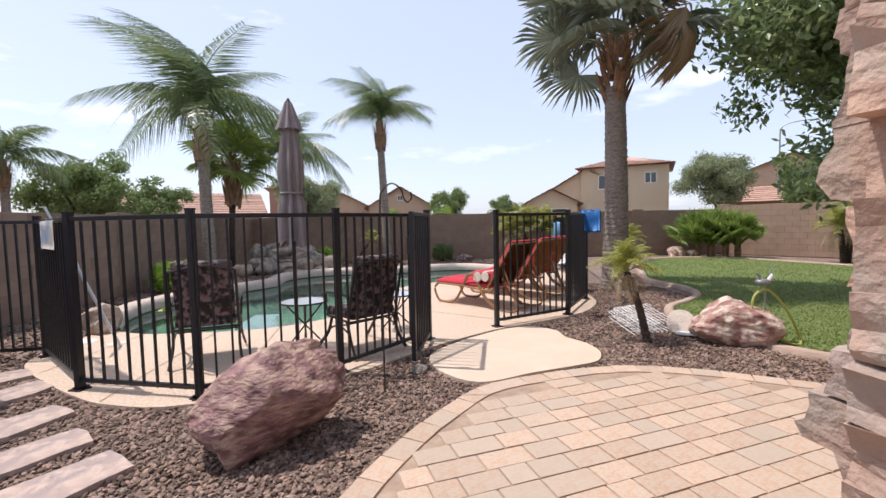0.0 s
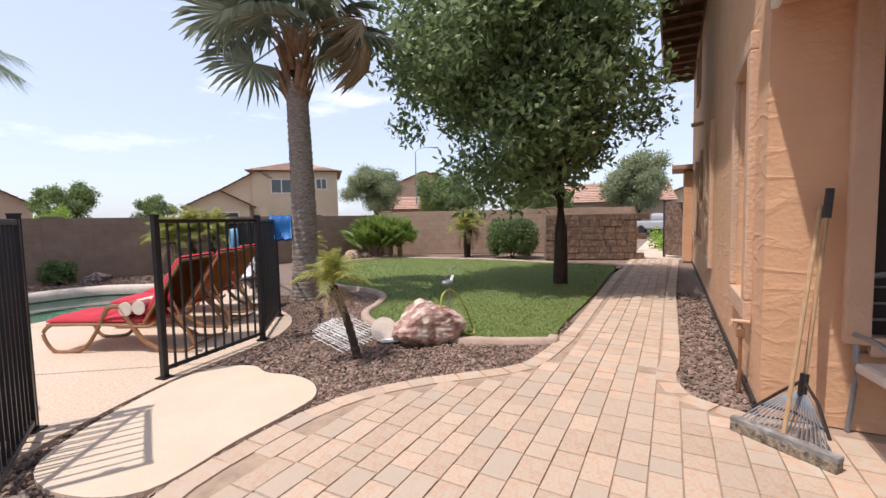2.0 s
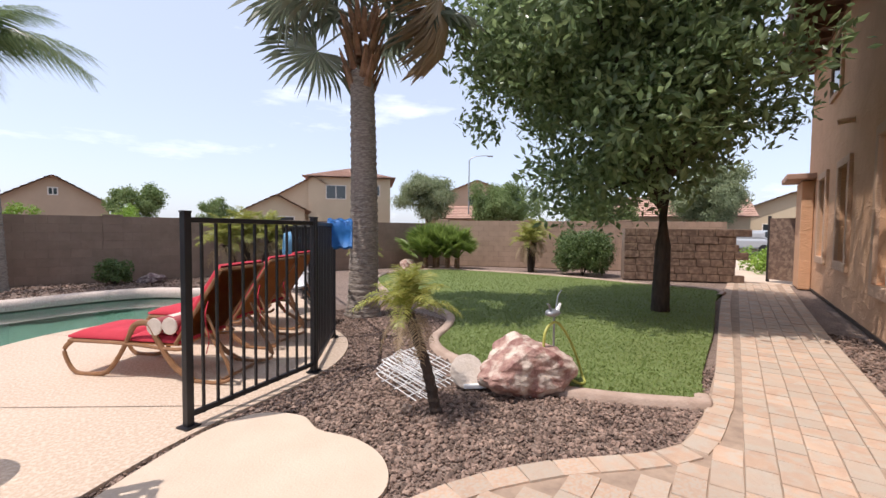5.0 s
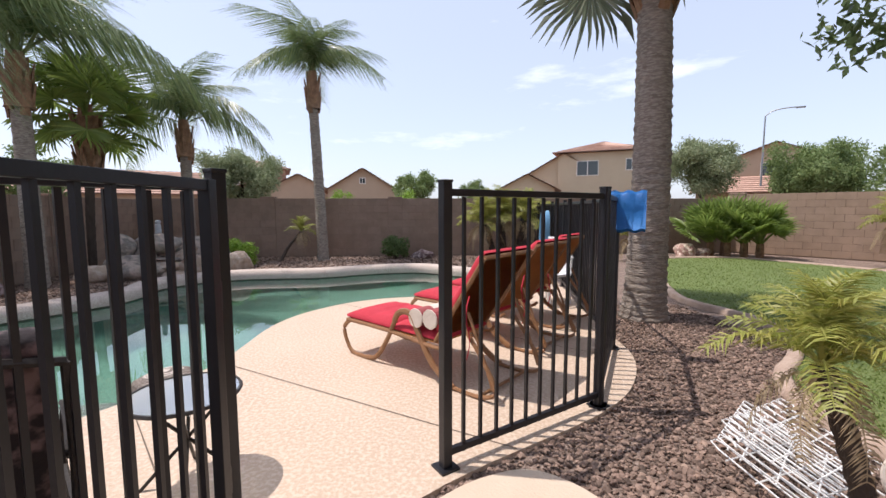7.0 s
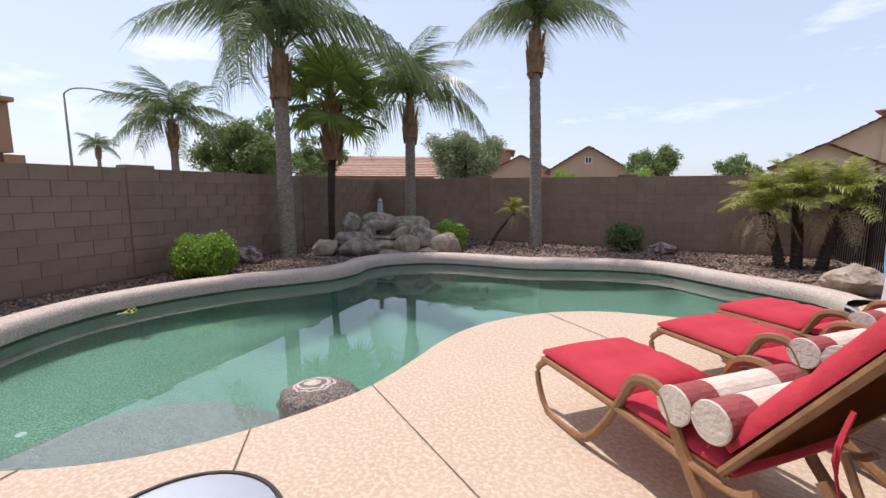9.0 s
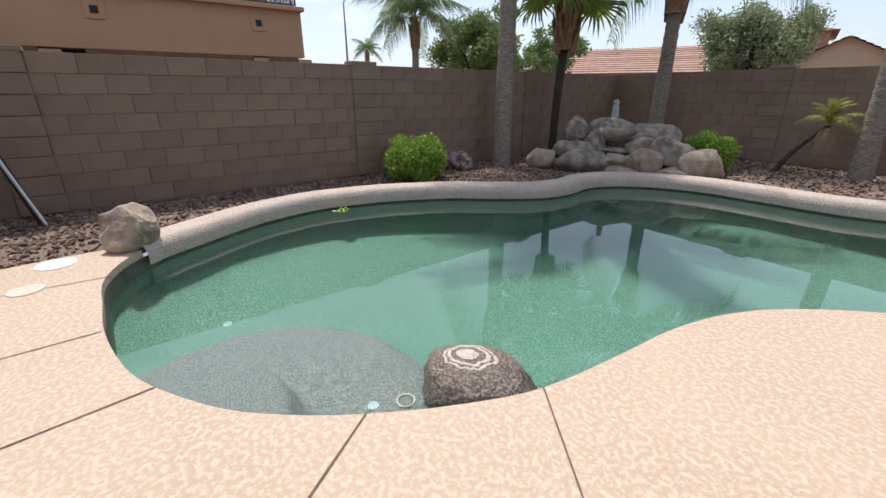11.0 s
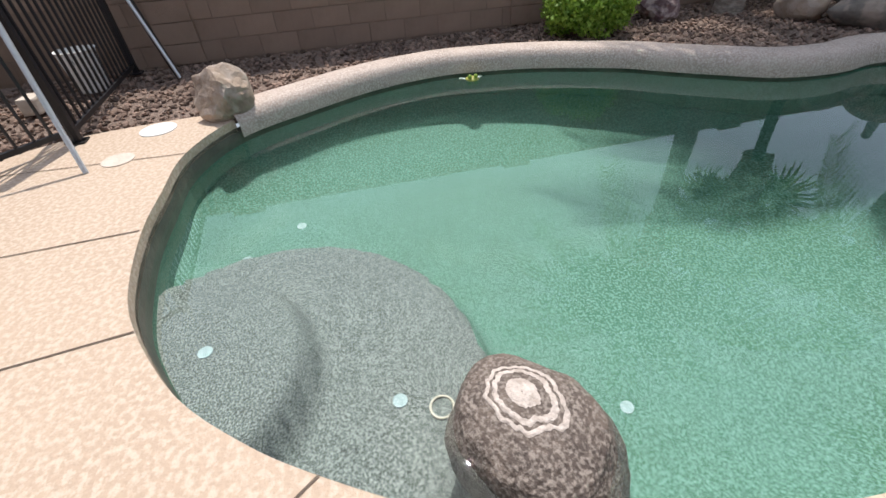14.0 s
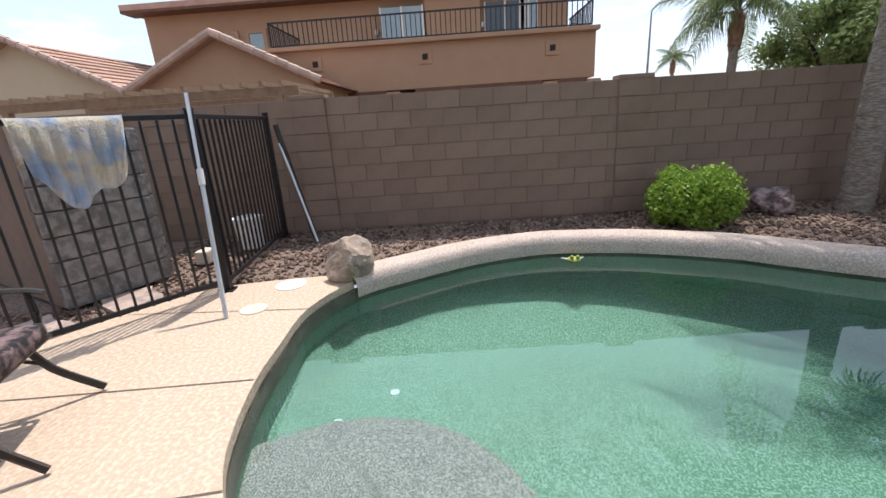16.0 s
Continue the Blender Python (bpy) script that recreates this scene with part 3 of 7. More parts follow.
pad_poly = [(p.x, p.y) for p in spline([(x, y, 0) for x, y in [
    (0.08, 4.45), (0.16, 4.02), (0.50, 3.70), (1.02, 3.90), (1.45, 4.05), (1.70, 4.18), (1.82, 4.45), (1.79, 4.75), (1.64, 5.02), (1.62, 5.3), (1.40, 5.52), (1.15, 5.50),
    (0.85, 5.33), (0.34, 4.86)]], 5, True)]
pad = link("concrete_pad", slab(pad_poly, -0.06, 0.006), M_PAD)
tagged(pad, "cream kidney-shaped concrete pad between gate and patio", "pad", kind="structure")


# ---------- walls ----------
def block_wall(name, a, b, h, label, pieces, mat_piece, mat_joined, thick=0.15, pil=()):
    """A wall of laid concrete blocks from a to b."""
    a, b = Vector((*a, 0)), Vector((*b, 0))
    L = (b - a).length
    turn = math.degrees(math.atan2(b.y - a.y, b.x - a.x))
    w = thing(name, label, "wall", (a.x, a.y, 0), turn, kind="structure")
    part("wall_core", B(L / 2, 0, h / 2 - 0.06, L, thick - 0.014, h + 0.1 - 0.008), M_MORTAR, w)
    bl, bh, g = 0.405, 0.203, 0.009
    rows = int(round(h / bh))
    bh = h / rows
    me = None
    full = B(0, 0, 0, bl - g, thick, bh - g * 0.8, bevel=0.004)
    vs, fs = [], []
    if pieces:
        me = bpy.data.meshes.new("block")
        full.to_mesh(me)
        me.materials.append(mat_piece)
    count = 0
    base_v = [v.co.copy() for v in full.verts]
    for v in full.verts:
        v.index = v.index
    full.verts.index_update()
    base_f = [[v.index for v in f.verts] for f in full.faces]
    full.free()
    rng = random.Random(len(name) + int(L * 100))
    for r in range(rows):
        x = -(bl / 2 if r % 2 else 0)
        while x < L:
            x0, x1 = max(0, x), min(L, x + bl)
            if x1 - x0 > 0.06:
                sc = (x1 - x0) / bl
                cx, cz = (x0 + x1) / 2, (r + 0.5) * bh
                dy = rng.uniform(-0.002, 0.002)
                if pieces and count < 300:
                    o = new("block", me)
                    o.parent = w
                    o.location = (cx, dy, cz)
                    o.scale = (sc, 1, 1)
                    count += 1
                else:
                    k = len(vs)
                    vs += [(p.x * sc + cx, p.y + dy, p.z + cz) for p in base_v]
                    fs += [[k + q for q in f] for f in base_f]
            x += bl
    if vs:
        tagged(raw("blockwork", vs, fs, mat_joined, w), kind="stuff")
    for px in pil:
        bmp = bmesh.new()
        for r in range(rows):
            box(bmp, px, 0, (r + 0.5) * bh, 0.40, thick + 0.06, bh - g * 0.7, bevel=0.005)
        box(bmp, px, 0, h + 0.02, 0.42, thick + 0.08, 0.05, bevel=0.008)
        part("pilaster", bmp, mat_joined, w)
    return w


HL, HB, HR = 1.63, 1.66, 1.78
block_wall("wall_west", (-5.92, 1.0), (-6.62, 15.9), HL, "brown concrete block garden wall beside the pool", True, M_BLOCK, M_BLOCK_ISL, pil=(4.05, 8.0, 11.8))
block_wall("wall_north", (-6.70, 16.05), (10.78, 15.9), HB, "brown concrete block garden wall behind the pool", False, M_BLOCK, M_BLOCK_ISL, pil=(3.5, 7.1, 10.8, 14.4))
block_wall("wall_east", (10.80, 15.95), (17.2, 7.95), HR, "concrete block garden wall behind the lawn, colour lightened as sunlit", False, M_BLOCK_SUNLIT, M_BLOCK_SUNLIT, pil=(0.2, 3.6, 7.0))
block_wall("wall_gate", (15.95, 5.62), (17.3, 6.08), HR, "concrete block wall beside the side gate, colour lightened as sunlit", False, M_BLOCK_SUNLIT, M_BLOCK_SUNLIT)


# ---------- pool fence ----------
def fence_run(pts, label, h=1.46, step=0.105, name="pool_fence", posts=None):
    """Iron panels between posts; each panel has two rails and pickets."""
    t = thing(name, label, "fence", (pts[0][0], pts[0][1], 0), 0, group="pool fence panels")
    ox, oy = pts[0][0], pts[0][1]
    post = B(0, 0, h / 2 + 0.015, 0.052, 0.052, h + 0.03, bevel=0.004)
    box(post, 0, 0, h + 0.035, 0.058, 0.058, 0.014, bevel=0.003)
    box(post, 0, 0, 0.006, 0.11, 0.11, 0.012)
    pm = bpy.data.meshes.new("post")
    post.to_mesh(pm)
    post.free()
    pm.materials.append(M_BLACK)
    pk = B(0, 0, h / 2, 0.017, 0.017, h - 0.10)
    km = bpy.data.meshes.new("picket")
    pk.to_mesh(km)
    pk.free()
    km.materials.append(M_BLACK)
    for i, p in enumerate(pts):
        if posts and i not in posts:
            continue
        o = new("post", pm)
        o.parent = t
        q = pts[min(i + 1, len(pts) - 1)] if i + 1 < len(pts) else pts[i - 1]
        o.matrix_basis = Matrix.Translation((p[0] - ox, p[1] - oy, 0)) @ Matrix.Rotation(math.atan2(q[1] - p[1], q[0] - p[0]), 4, 'Z')
    for a, b in zip(pts, pts[1:]):
        d = Vector((b[0] - a[0], b[1] - a[1], 0))
        L = d.length
        ang = math.atan2(d.y, d.x)
        mx, my = (a[0] + b[0]) / 2 - ox, (a[1] + b[1]) / 2 - oy
        for z in (0.085, h - 0.02):
            part("rail", B(mx, my, z, L - 0.04, 0.030, 0.036, rot=ang, bevel=0.003), M_BLACK, t)
        k = max(1, int(round(L / step)))
        for i in range(1, k):
            o = new("picket", km)
            o.parent = t
            o.matrix_basis = Matrix.Translation((a[0] - ox + d.x * i / k, a[1] - oy + d.y * i / k, 0.01)) @ Matrix.Rotation(ang, 4, 'Z')
    return t


fence_run([(-4.05, 4.78), (-5.85, 4.58)], "black iron pool fence panel running to the block wall")
fence_run([(-4.05, 4.76), (-2.88, 3.80)], "black iron pool fence panel with a towel hung over it")
fence_run([(-2.88, 3.78), (-1.74, 3.54)], "black iron pool fence panel in front of a patio chair", step=0.125)
fence_run([(-1.74, 3.54), (-0.735, 4.04)], "black iron pool fence panel beside a red boulder", step=0.125)
fence_run([(-0.735, 4.04), (0.06, 5.08)], "black iron pool fence panel beside the open gate")
fence_run([(0.93, 5.59), (2.045, 6.20)], "black iron pool fence panel in front of sun loungers", step=0.115)
fence_run([(2.045, 6.20), (2.72, 7.35)], "black iron pool fence panel with a blue float hung over it")
fence_run([(2.72, 7.35), (3.1, 9.0), (3.45, 10.6), (3.75, 12.1), (4.0, 13.8), (4.1, 15.75)], "long black iron pool fence between pool and palm")
# open gate, swung outwards
gate = thing("pool_gate", "black iron pool gate standing wide open", "gate", (0.07, 5.03, 0), math.degrees(math.atan2(4.10 - 5.03, -0.07 - 0.07)))
GL = 0.9
part("gate_stile", B(0.03, 0, 0.76, 0.042, 0.042, 1.40, bevel=0.003), M_BLACK, gate)
part("gate_stile", B(GL, 0, 0.76, 0.042, 0.042, 1.40, bevel=0.003), M_BLACK, gate)
for z in (0.09, 1.44):
    part("rail", B(GL / 2 + 0.015, 0, z, GL - 0.07, 0.032, 0.036, bevel=0.003), M_BLACK, gate)
for i in range(1, 9):
    part("picket", B(0.03 + (GL - 0.03) * i / 9, 0, 0.765, 0.017, 0.017, 1.32), M_BLACK, gate)
part("latch", B(GL - 0.02, -0.035, 1.15, 0.05, 0.03, 0.16, bevel=0.006), M_BLACK, gate, "black latch box")
for z in (0.35, 1.05):
    part("hinge", B(0.0, -0.01, z, 0.05, 0.03, 0.11, bevel=0.006), M_BLACK, gate)


# ---------- house ----------
house = thing("house", "orange-tan stucco two-storey house with heavy hand-trowelled walls", "house", (CORNER[0], CORNER[1], 0), HOUSE_TURN, kind="structure")
WINS = [(0.58, 0.72, 2.62, 0.75), (4.3, 0.72, 2.7, 0.8), (7.0, 0.9, 2.6, 0.8), (9.2, 0.9, 2.6, 0.8)]
x = 0.0
HT = 5.6
for a, z0, z1, w in WINS:
    part("wall", B((x + a) / 2, -0.1, HT / 2, a - x, 0.2, HT), M_STUCCO, house)
    part("wall", B(a + w / 2, -0.1, z0 / 2, w, 0.2, z0), M_STUCCO, house)
    part("wall", B(a + w / 2, -0.1, (z1 + HT) / 2, w, 0.2, HT - z1), M_STUCCO, house)
    x = a + w
part("wall", B((x + 12.1) / 2, -0.1, HT / 2, 12.1 - x, 0.2, HT), M_STUCCO, house)
for a, z0, z1, w in WINS:
    f = part("window", B(a + w / 2, -0.13, (z0 + z1) / 2, w - 0.10, 0.012, z1 - z0 - 0.1), M_DARKGLASS, house)
    bm = bmesh.new()
    for xx in (a + 0.025, a + w - 0.025):
        box(bm, xx, -0.11, (z0 + z1) / 2, 0.05, 0.06, z1 - z0)
    for zz in (z0 + 0.025, (z0 + z1) / 2, z1 - 0.025):
        box(bm, a + w / 2, -0.111, zz, w - 0.1, 0.058, 0.05)
    part("window_frame", bm, M_WHITEFRAME, f)
    bm = bmesh.new()
    box(bm, a + w / 2, 0.025, z0 - 0.08, w + 0.30, 0.06, 0.16, bevel=0.015)
    box(bm, a + w / 2, 0.025, z1 + 0.07, w + 0.30, 0.06, 0.14, bevel=0.015)
    box(bm, a - 0.075, 0.025, (z0 + z1) / 2, 0.15, 0.06, z1 - z0, bevel=0.015)
    box(bm, a + w + 0.075, 0.025, (z0 + z1) / 2, 0.15, 0.06, z1 - z0, bevel=0.015)
    part("window_surround", bm, M_STUCCO_TRIM, f)
# end wall with a wide screened opening under the patio cover
part("end_wall", B(0.10, -0.365, HT / 2, 0.2, 0.33, HT), M_STUCCO, house)
part("end_wall", B(0.10, -2.265, 0.265, 0.2, 3.47, 0.53), M_STUCCO, house)
part("end_wall", B(0.10, -2.265, (2.6 + HT) / 2, 0.2, 3.47, HT - 2.6), M_STUCCO, house)
part("end_wall", B(0.10, -5.0, HT / 2, 0.2, 2.0, HT), M_STUCCO, house)
part("opening_surround", B(-0.03, -0.47, 1.62, 0.07, 0.13, 2.1, bevel=0.015), M_STUCCO_TRIM, house)
part("opening_surround", B(-0.03, -2.265, 0.56, 0.07, 3.47, 0.12, bevel=0.015), M_STUCCO_TRIM, house)
part("screen", B(0.12, -2.265, 1.6, 0.02, 3.47, 2.06), M_SCREEN, house, "dark insect screen")
part("base_weep", B(6.1, 0.012, 0.03, 12.0, 0.02, 0.05), M_IRON, house)
# eave with exposed rafters
eave = part("eave", B(6.0, 0.15, HT + 0.09, 12.6, 1.3, 0.06), M_WOODTRIM, house)
for i in range(20):
    part("rafter_tail", B(0.0 + i * 0.62, 0.42, HT - 0.01, 0.07, 0.75, 0.13), M_WOODTRIM, eave)
bm = bmesh.new()
vs = [bm.verts.new(p) for p in [(-0.4, 0.85, HT + 0.12), (12.4, 0.85, HT + 0.12), (12.4, -5, HT + 2.2), (-0.4, -5, HT + 2.2), (-0.4, 0.85, HT + 0.2), (12.4, 0.85, HT + 0.2), (12.4, -5, HT + 2.28), (-0.4, -5, HT + 2.28)]]
for q in ((0, 1, 2, 3), (7, 6, 5, 4), (0, 4, 5, 1), (1, 5, 6, 2), (2, 6, 7, 3), (3, 7, 4, 0)):
    bm.faces.new([vs[k] for k in q])
bmesh.ops.recalc_face_normals(bm, faces=bm.faces)
part("roof", bm, M_TILE, house)
part("lower_bay", B(11.5, 0.13, 1.35, 1.1, 0.24, 2.7, bevel=0.02), M_STUCCO, house)
part("bay_roof", B(11.5, 0.26, 2.80, 1.5, 0.62, 0.14, bevel=0.02), M_TILE, house)
uw = part("upper_window", B(8.6, 0.012, 4.75, 1.0, 0.02, 1.1), M_DARKGLASS, house)
bm = bmesh.new()
for xx in (8.08, 9.12):
    box(bm, xx, 0.02, 4.75, 0.10, 0.06, 1.3)
for zz in (4.15, 5.35):
    box(bm, 8.6, 0.021, zz, 0.94, 0.058, 0.10)
part("window_surround", bm, M_STUCCO_TRIM, uw)
part("roof_spout", T([(6.9, -0.02, 3.3), (6.9, 0.22, 3.27)], 0.045, 10), M_STUCCO_TRIM, house)
# patio cover: beam, ceiling, stone column
cover = thing("patio_cover", "stucco patio roof with a beam on a stone column", "patio cover", (CORNER[0], CORNER[1], 0), HOUSE_TURN, kind="structure")
part("beam", B(-2.13, -0.23, 2.92, 4.24, 0.42, 0.40, bevel=0.03), M_STUCCO, cover)
part("soffit", B(-2.13, -2.9, 3.02, 4.24, 4.9, 0.12), M_STUCCO_TRIM, cover)
part("roof_slab", B(-2.13, -2.6, 3.2, 4.4, 5.6, 0.12), M_TILE, cover)
part("fascia_light", B(-0.55, 0.0, 2.72, 0.9, 0.05, 0.09, bevel=0.02), M_WHITEFRAME, cover)

COLX, COLY = 0.995, 0.585
column = thing("stone_column", "stacked ledge-stone column in tan, pink and grey", "column", (COLX, COLY, 0), HOUSE_TURN)
part("column_core", B(0, 0, 1.36, 0.34, 0.34, 2.72), M_MORTAR, column)
rng = random.Random(5)
z = 0.0
while z < 2.66:
    hh = min(rng.uniform(0.05, 0.115), 2.70 - z)
    for side in range(4):
        cut = rng.uniform(-0.1, 0.1)
        for lo, hi in ((-0.23, cut), (cut, 0.23)):
            dep = 0.07 + rng.uniform(0, 0.05)
            bmx = bmesh.new()
            bmesh.ops.create_cube(bmx, size=1.0)
            bmesh.ops.subdivide_edges(bmx, edges=bmx.edges, cuts=3, use_grid_fill=True)
            off = Vector((rng.uniform(0, 99), 0, 0))
            for v in bmx.verts:
                p = v.co.copy()
                rr = max(abs(p.x), abs(p.y), abs(p.z))
                p = p * (0.93 + 0.07 * (0.5 / max(p.length, 0.5)) * 1.2)
                w = noise.noise_vector(v.co * 2.2 + off)
                p = Vector((p.x * (hi - lo + 0.012), p.y * dep * 2 + w.y * 0.022, p.z * (hh + 0.002) + w.z * 0.012))
                v.co = p
            bmesh.ops.translate(bmx, verts=bmx.verts, vec=((lo + hi) / 2, -0.19, z + hh / 2))
            bmesh.ops.rotate(bmx, verts=bmx.verts, matrix=Matrix.Rotation(side * math.pi / 2, 3, 'Z'))
            part("ledge_stone", bmx, M_LEDGE, column)
    z += hh

# hose bib on the house wall
bib = thing("hose_bib", "copper water pipe and tap on the house wall", "tap", (*house_at(0.42, 0.0), 0), HOUSE_TURN)
part("pipe", T([(0, 0.07, 0.0), (0, 0.07, 0.5), (0.03, 0.07, 0.56)], 0.016), M_COPPER, bib)
part("tap", T([(-0.02, 0.01, 0.56), (0, 0.09, 0.56), (0.01, 0.12, 0.56), (0.01, 0.13, 0.52)], 0.017), M_STUCCO_TRIM, bib)
part("valve", B(0.0, 0.07, 0.47, 0.06, 0.06, 0.07, bevel=0.01), M_COPPER, bib)

# side gate leaf and gate post beyond the path
sg = thing("side_gate", "tall dark side gate standing open", "gate", (15.1, 5.2, 0), 70)
part("gate_leaf", B(0.55, 0, 0.95, 1.1, 0.05, 1.75), M_VENEER_BR, sg)
part("gate_frame", B(1.12, 0, 0.95, 0.06, 0.06, 1.9), M_IRON, sg)
vb = thing("veneer_block", "rough brown stone-faced enclosure beside the side gate", "enclosure", (12.92, 8.75, 0), -52)
rng = random.Random(8)
part("veneer_core", B(1.0, 0, 0.75, 2.9, 0.5, 1.5), M_MORTAR, vb)
for r in range(7):
    x = -0.45
    while x < 2.42:
        w = rng.uniform(0.3, 0.45)
        part("face_stone", B(x + w / 2, -0.26, 0.107 + r * 0.214, w - 0.012, 0.08 + rng.uniform(0, 0.04), 0.205, bevel=0.015), M_VENEER_BR, vb)
        x += w
# grey stone-faced block behind the pool fence
gb = thing("stone_enclosure", "grey split-face stone enclosure behind the pool fence", "enclosure", (-4.5, 3.95, 0), -118)
part("enclosure_core", B(0.9, 0.42, 0.71, 1.8, 0.8, 1.40), M_MORTAR, gb)
for r in range(7):
    x = 0.0
    while x < 1.75:
        w = min(rng.uniform(0.25, 0.45), 1.8 - x)
        part("face_stone", B(x + w / 2, 0.0, 0.1 + r * 0.2, w - 0.01, 0.07 + rng.uniform(0, 0.04), 0.192, bevel=0.014), M_VENEER, gb)
        x += w
    part("face_stone", B(0.0, 0.42, 0.1 + r * 0.2, 0.09 + rng.uniform(0, 0.03), 0.8, 0.192, bevel=0.014), M_VENEER, gb)


# ---------- plants ----------
def frond_mesh(name, L, droop, leaflets, leaf_len, leaf_w, material, seed, arch=0.35, hang=0.5, vee=0.5):
    """A feather palm frond along +x: arched midrib with hanging leaflets."""
    rng = random.Random(seed)
    vs, fs = [], []
    def rib(t):
        return Vector((L * (t - 0.12 * droop * t * t), 0, L * (arch * t - droop * t * t)))
    N = leaflets
    prev = None
    for i in range(13):
        t = i / 12
        p = rib(t)
        r = 0.022 * (1 - 0.85 * t) * max(0.5, L / 2)
        k = len(vs)
        vs += [tuple(p + Vector((0, r, 0))), tuple(p + Vector((0, -r, 0))), tuple(p + Vector((0, 0, r * 1.3)))]
        if prev is not None:
            for a, b in ((0, 1), (1, 2), (2, 0)):
                fs.append((prev + a, prev + b, k + b, k + a))
        prev = k
    for i in range(N):
        t = 0.14 + 0.86 * (i + rng.random() * 0.6) / N
        p = rib(t)
        d = (rib(min(1, t + 0.02)) - rib(t - 0.02)).normalized()
        ll = leaf_len * (0.55 + 0.45 * math.sin(math.pi * min(1, 0.15 + t * 0.9))) * rng.uniform(0.8, 1.1)
        for s in (-1, 1):
            out = (d * rng.uniform(0.35, 0.7) + Vector((0, s, 0)) * rng.uniform(0.75, 1.0) + Vector((0, 0, rng.uniform(-0.2, vee)))).normalized()
            mid = p + out * ll * 0.5
            tip = p + out * ll + Vector((0, 0, -ll * hang * rng.uniform(0.7, 1.3)))
            wv = d * leaf_w * 0.5
            k = len(vs)
            vs += [tuple(p - wv * 0.4), tuple(p + wv * 0.4), tuple(mid - wv), tuple(mid + wv), tuple(tip)]
            fs += [(k, k + 1, k + 3, k + 2), (k + 2, k + 3, k + 4)]
    me = bpy.data.meshes.new(name)
    me.from_pydata(vs, [], fs)
    me.materials.append(material)
    return me


def fan_mesh(name, R, stalk, material, seed, segs=26, span=300, sag=0.45):
    """A fan palm leaf: stalk along +x, then pleated segments that split and sag at the tips."""
    rng = random.Random(seed)
    vs, fs = [], []
    bm = T([(0, 0, 0), (stalk * 0.5, 0, 0.05 * stalk), (stalk, 0, 0.0)], 0.022, 5, 0.012)
    bm.verts.index_update()
    vs += [tuple(v.co) for v in bm.verts]
    fs += [[v.index for v in f.verts] for f in bm.faces]
    bm.free()
    c = Vector((stalk, 0, 0))
    for i in range(segs):
        a0 = radians(-span / 2 + span * i / segs)
        a1 = radians(-span / 2 + span * (i + 1) / segs)
        am = (a0 + a1) / 2
        rl = R * (0.72 + 0.28 * math.cos(am * 0.5)) * rng.uniform(0.9, 1.08)
        j = rng.uniform(-0.06, 0.06)
        def P(a, r, dz):
            return tuple(c + Vector((math.cos(a) * r, math.sin(a) * r, dz - sag * 0.55 * (r / R) ** 2 * R)))
        k = len(vs)
        vs += [tuple(c), P(a0, rl * 0.5, -0.012), P(am, rl * 0.5, 0.02), P(a1, rl * 0.5, -0.012),
               P(am - 0.035 + j, rl * 0.8, 0.0), P(am + 0.035 + j, rl * 0.8, 0.0), P(am + j, rl, -sag * 0.35 * R * rng.uniform(0.4, 1.5))]
        fs += [(k, k + 1, k + 2), (k, k + 2, k + 3), (k + 1, k + 4, k + 2), (k + 2, k + 5, k + 3), (k + 2, k + 4, k + 6), (k + 2, k + 6, k + 5)]
    me = bpy.data.meshes.new(name)
    me.from_pydata(vs, [], fs)
    me.materials.append(material)
    return me


def trunk_bm(path, r0, r1, rings, seg=14, rough=0.04, flare=0.25):
    """A ringed palm stem."""
    P = spline(path, 10)
    bm = bmesh.new()
    rows = []
    N = rings * 3
    for i in range(N + 1):
        t = i / N
        f = t * (len(P) - 1)
        a = P[int(f)].lerp(P[min(int(f) + 1, len(P) - 1)], f - int(f))
        r = r0 + (r1 - r0) * t + flare * r0 * math.exp(-t * 14)
        r *= 1 + rough * (1 if i % 3 == 0 else -0.6)
        rows.append([bm.verts.new(a + Vector((math.cos(2 * math.pi * k / seg), math.sin(2 * math.pi * k / seg), 0)) * r * (1 + 0.05 * noise.noise(Vector((k, i * 0.7, r0 * 50)))))
                     for k in range(seg)])
    for a, b in zip(rows, rows[1:]):
        for k in range(seg):
            bm.faces.new((a[k], a[(k + 1) % seg], b[(k + 1) % seg], b[k]))
    bm.faces.new(rows[-1])
    return bm


def boots_bm(c, r, h, seed, count=26, spread=0.12):
    """Old leaf bases round the top of a stem."""
    rng = random.Random(seed)
    bm = bmesh.new()
    for i in range(count):
        a = i * 2.4 + rng.uniform(-0.3, 0.3)
        z = h * (i / count)
        d = Vector((math.cos(a), math.sin(a), 0))
        p = Vector(c) + d * r * 0.8 + Vector((0, 0, z))
        tube(bm, [p - Vector((0, 0, 0.12)), p + d * spread * 0.5 + Vector((0, 0, 0.1)), p + d * spread + Vector((0, 0, 0.32))], 0.075, 5, 0.03, flat=0.5)
    return bm


def crown(parent, at, meshes, count, up0, up1, seed, name="frond", roll=0.3, scale=(0.85, 1.1)):
    rng = random.Random(seed)
    for i in range(count):
        t = i / max(1, count - 1)
        az = i * 2.399 + rng.uniform(-0.25, 0.25)
        tilt = up0 + (up1 - up0) * t + rng.uniform(-0.1, 0.1)
        o = new(name, rng.choice(meshes))
        o.parent = parent
        s = rng.uniform(*scale)
        o.matrix_basis = Matrix.Translation(at) @ Matrix.Rotation(az, 4, 'Z') @ Matrix.Rotation(-tilt, 4, 'Y') @ Matrix.Rotation(rng.uniform(-roll, roll), 4, 'X') @ Matrix.Diagonal((s, s, s, 1))


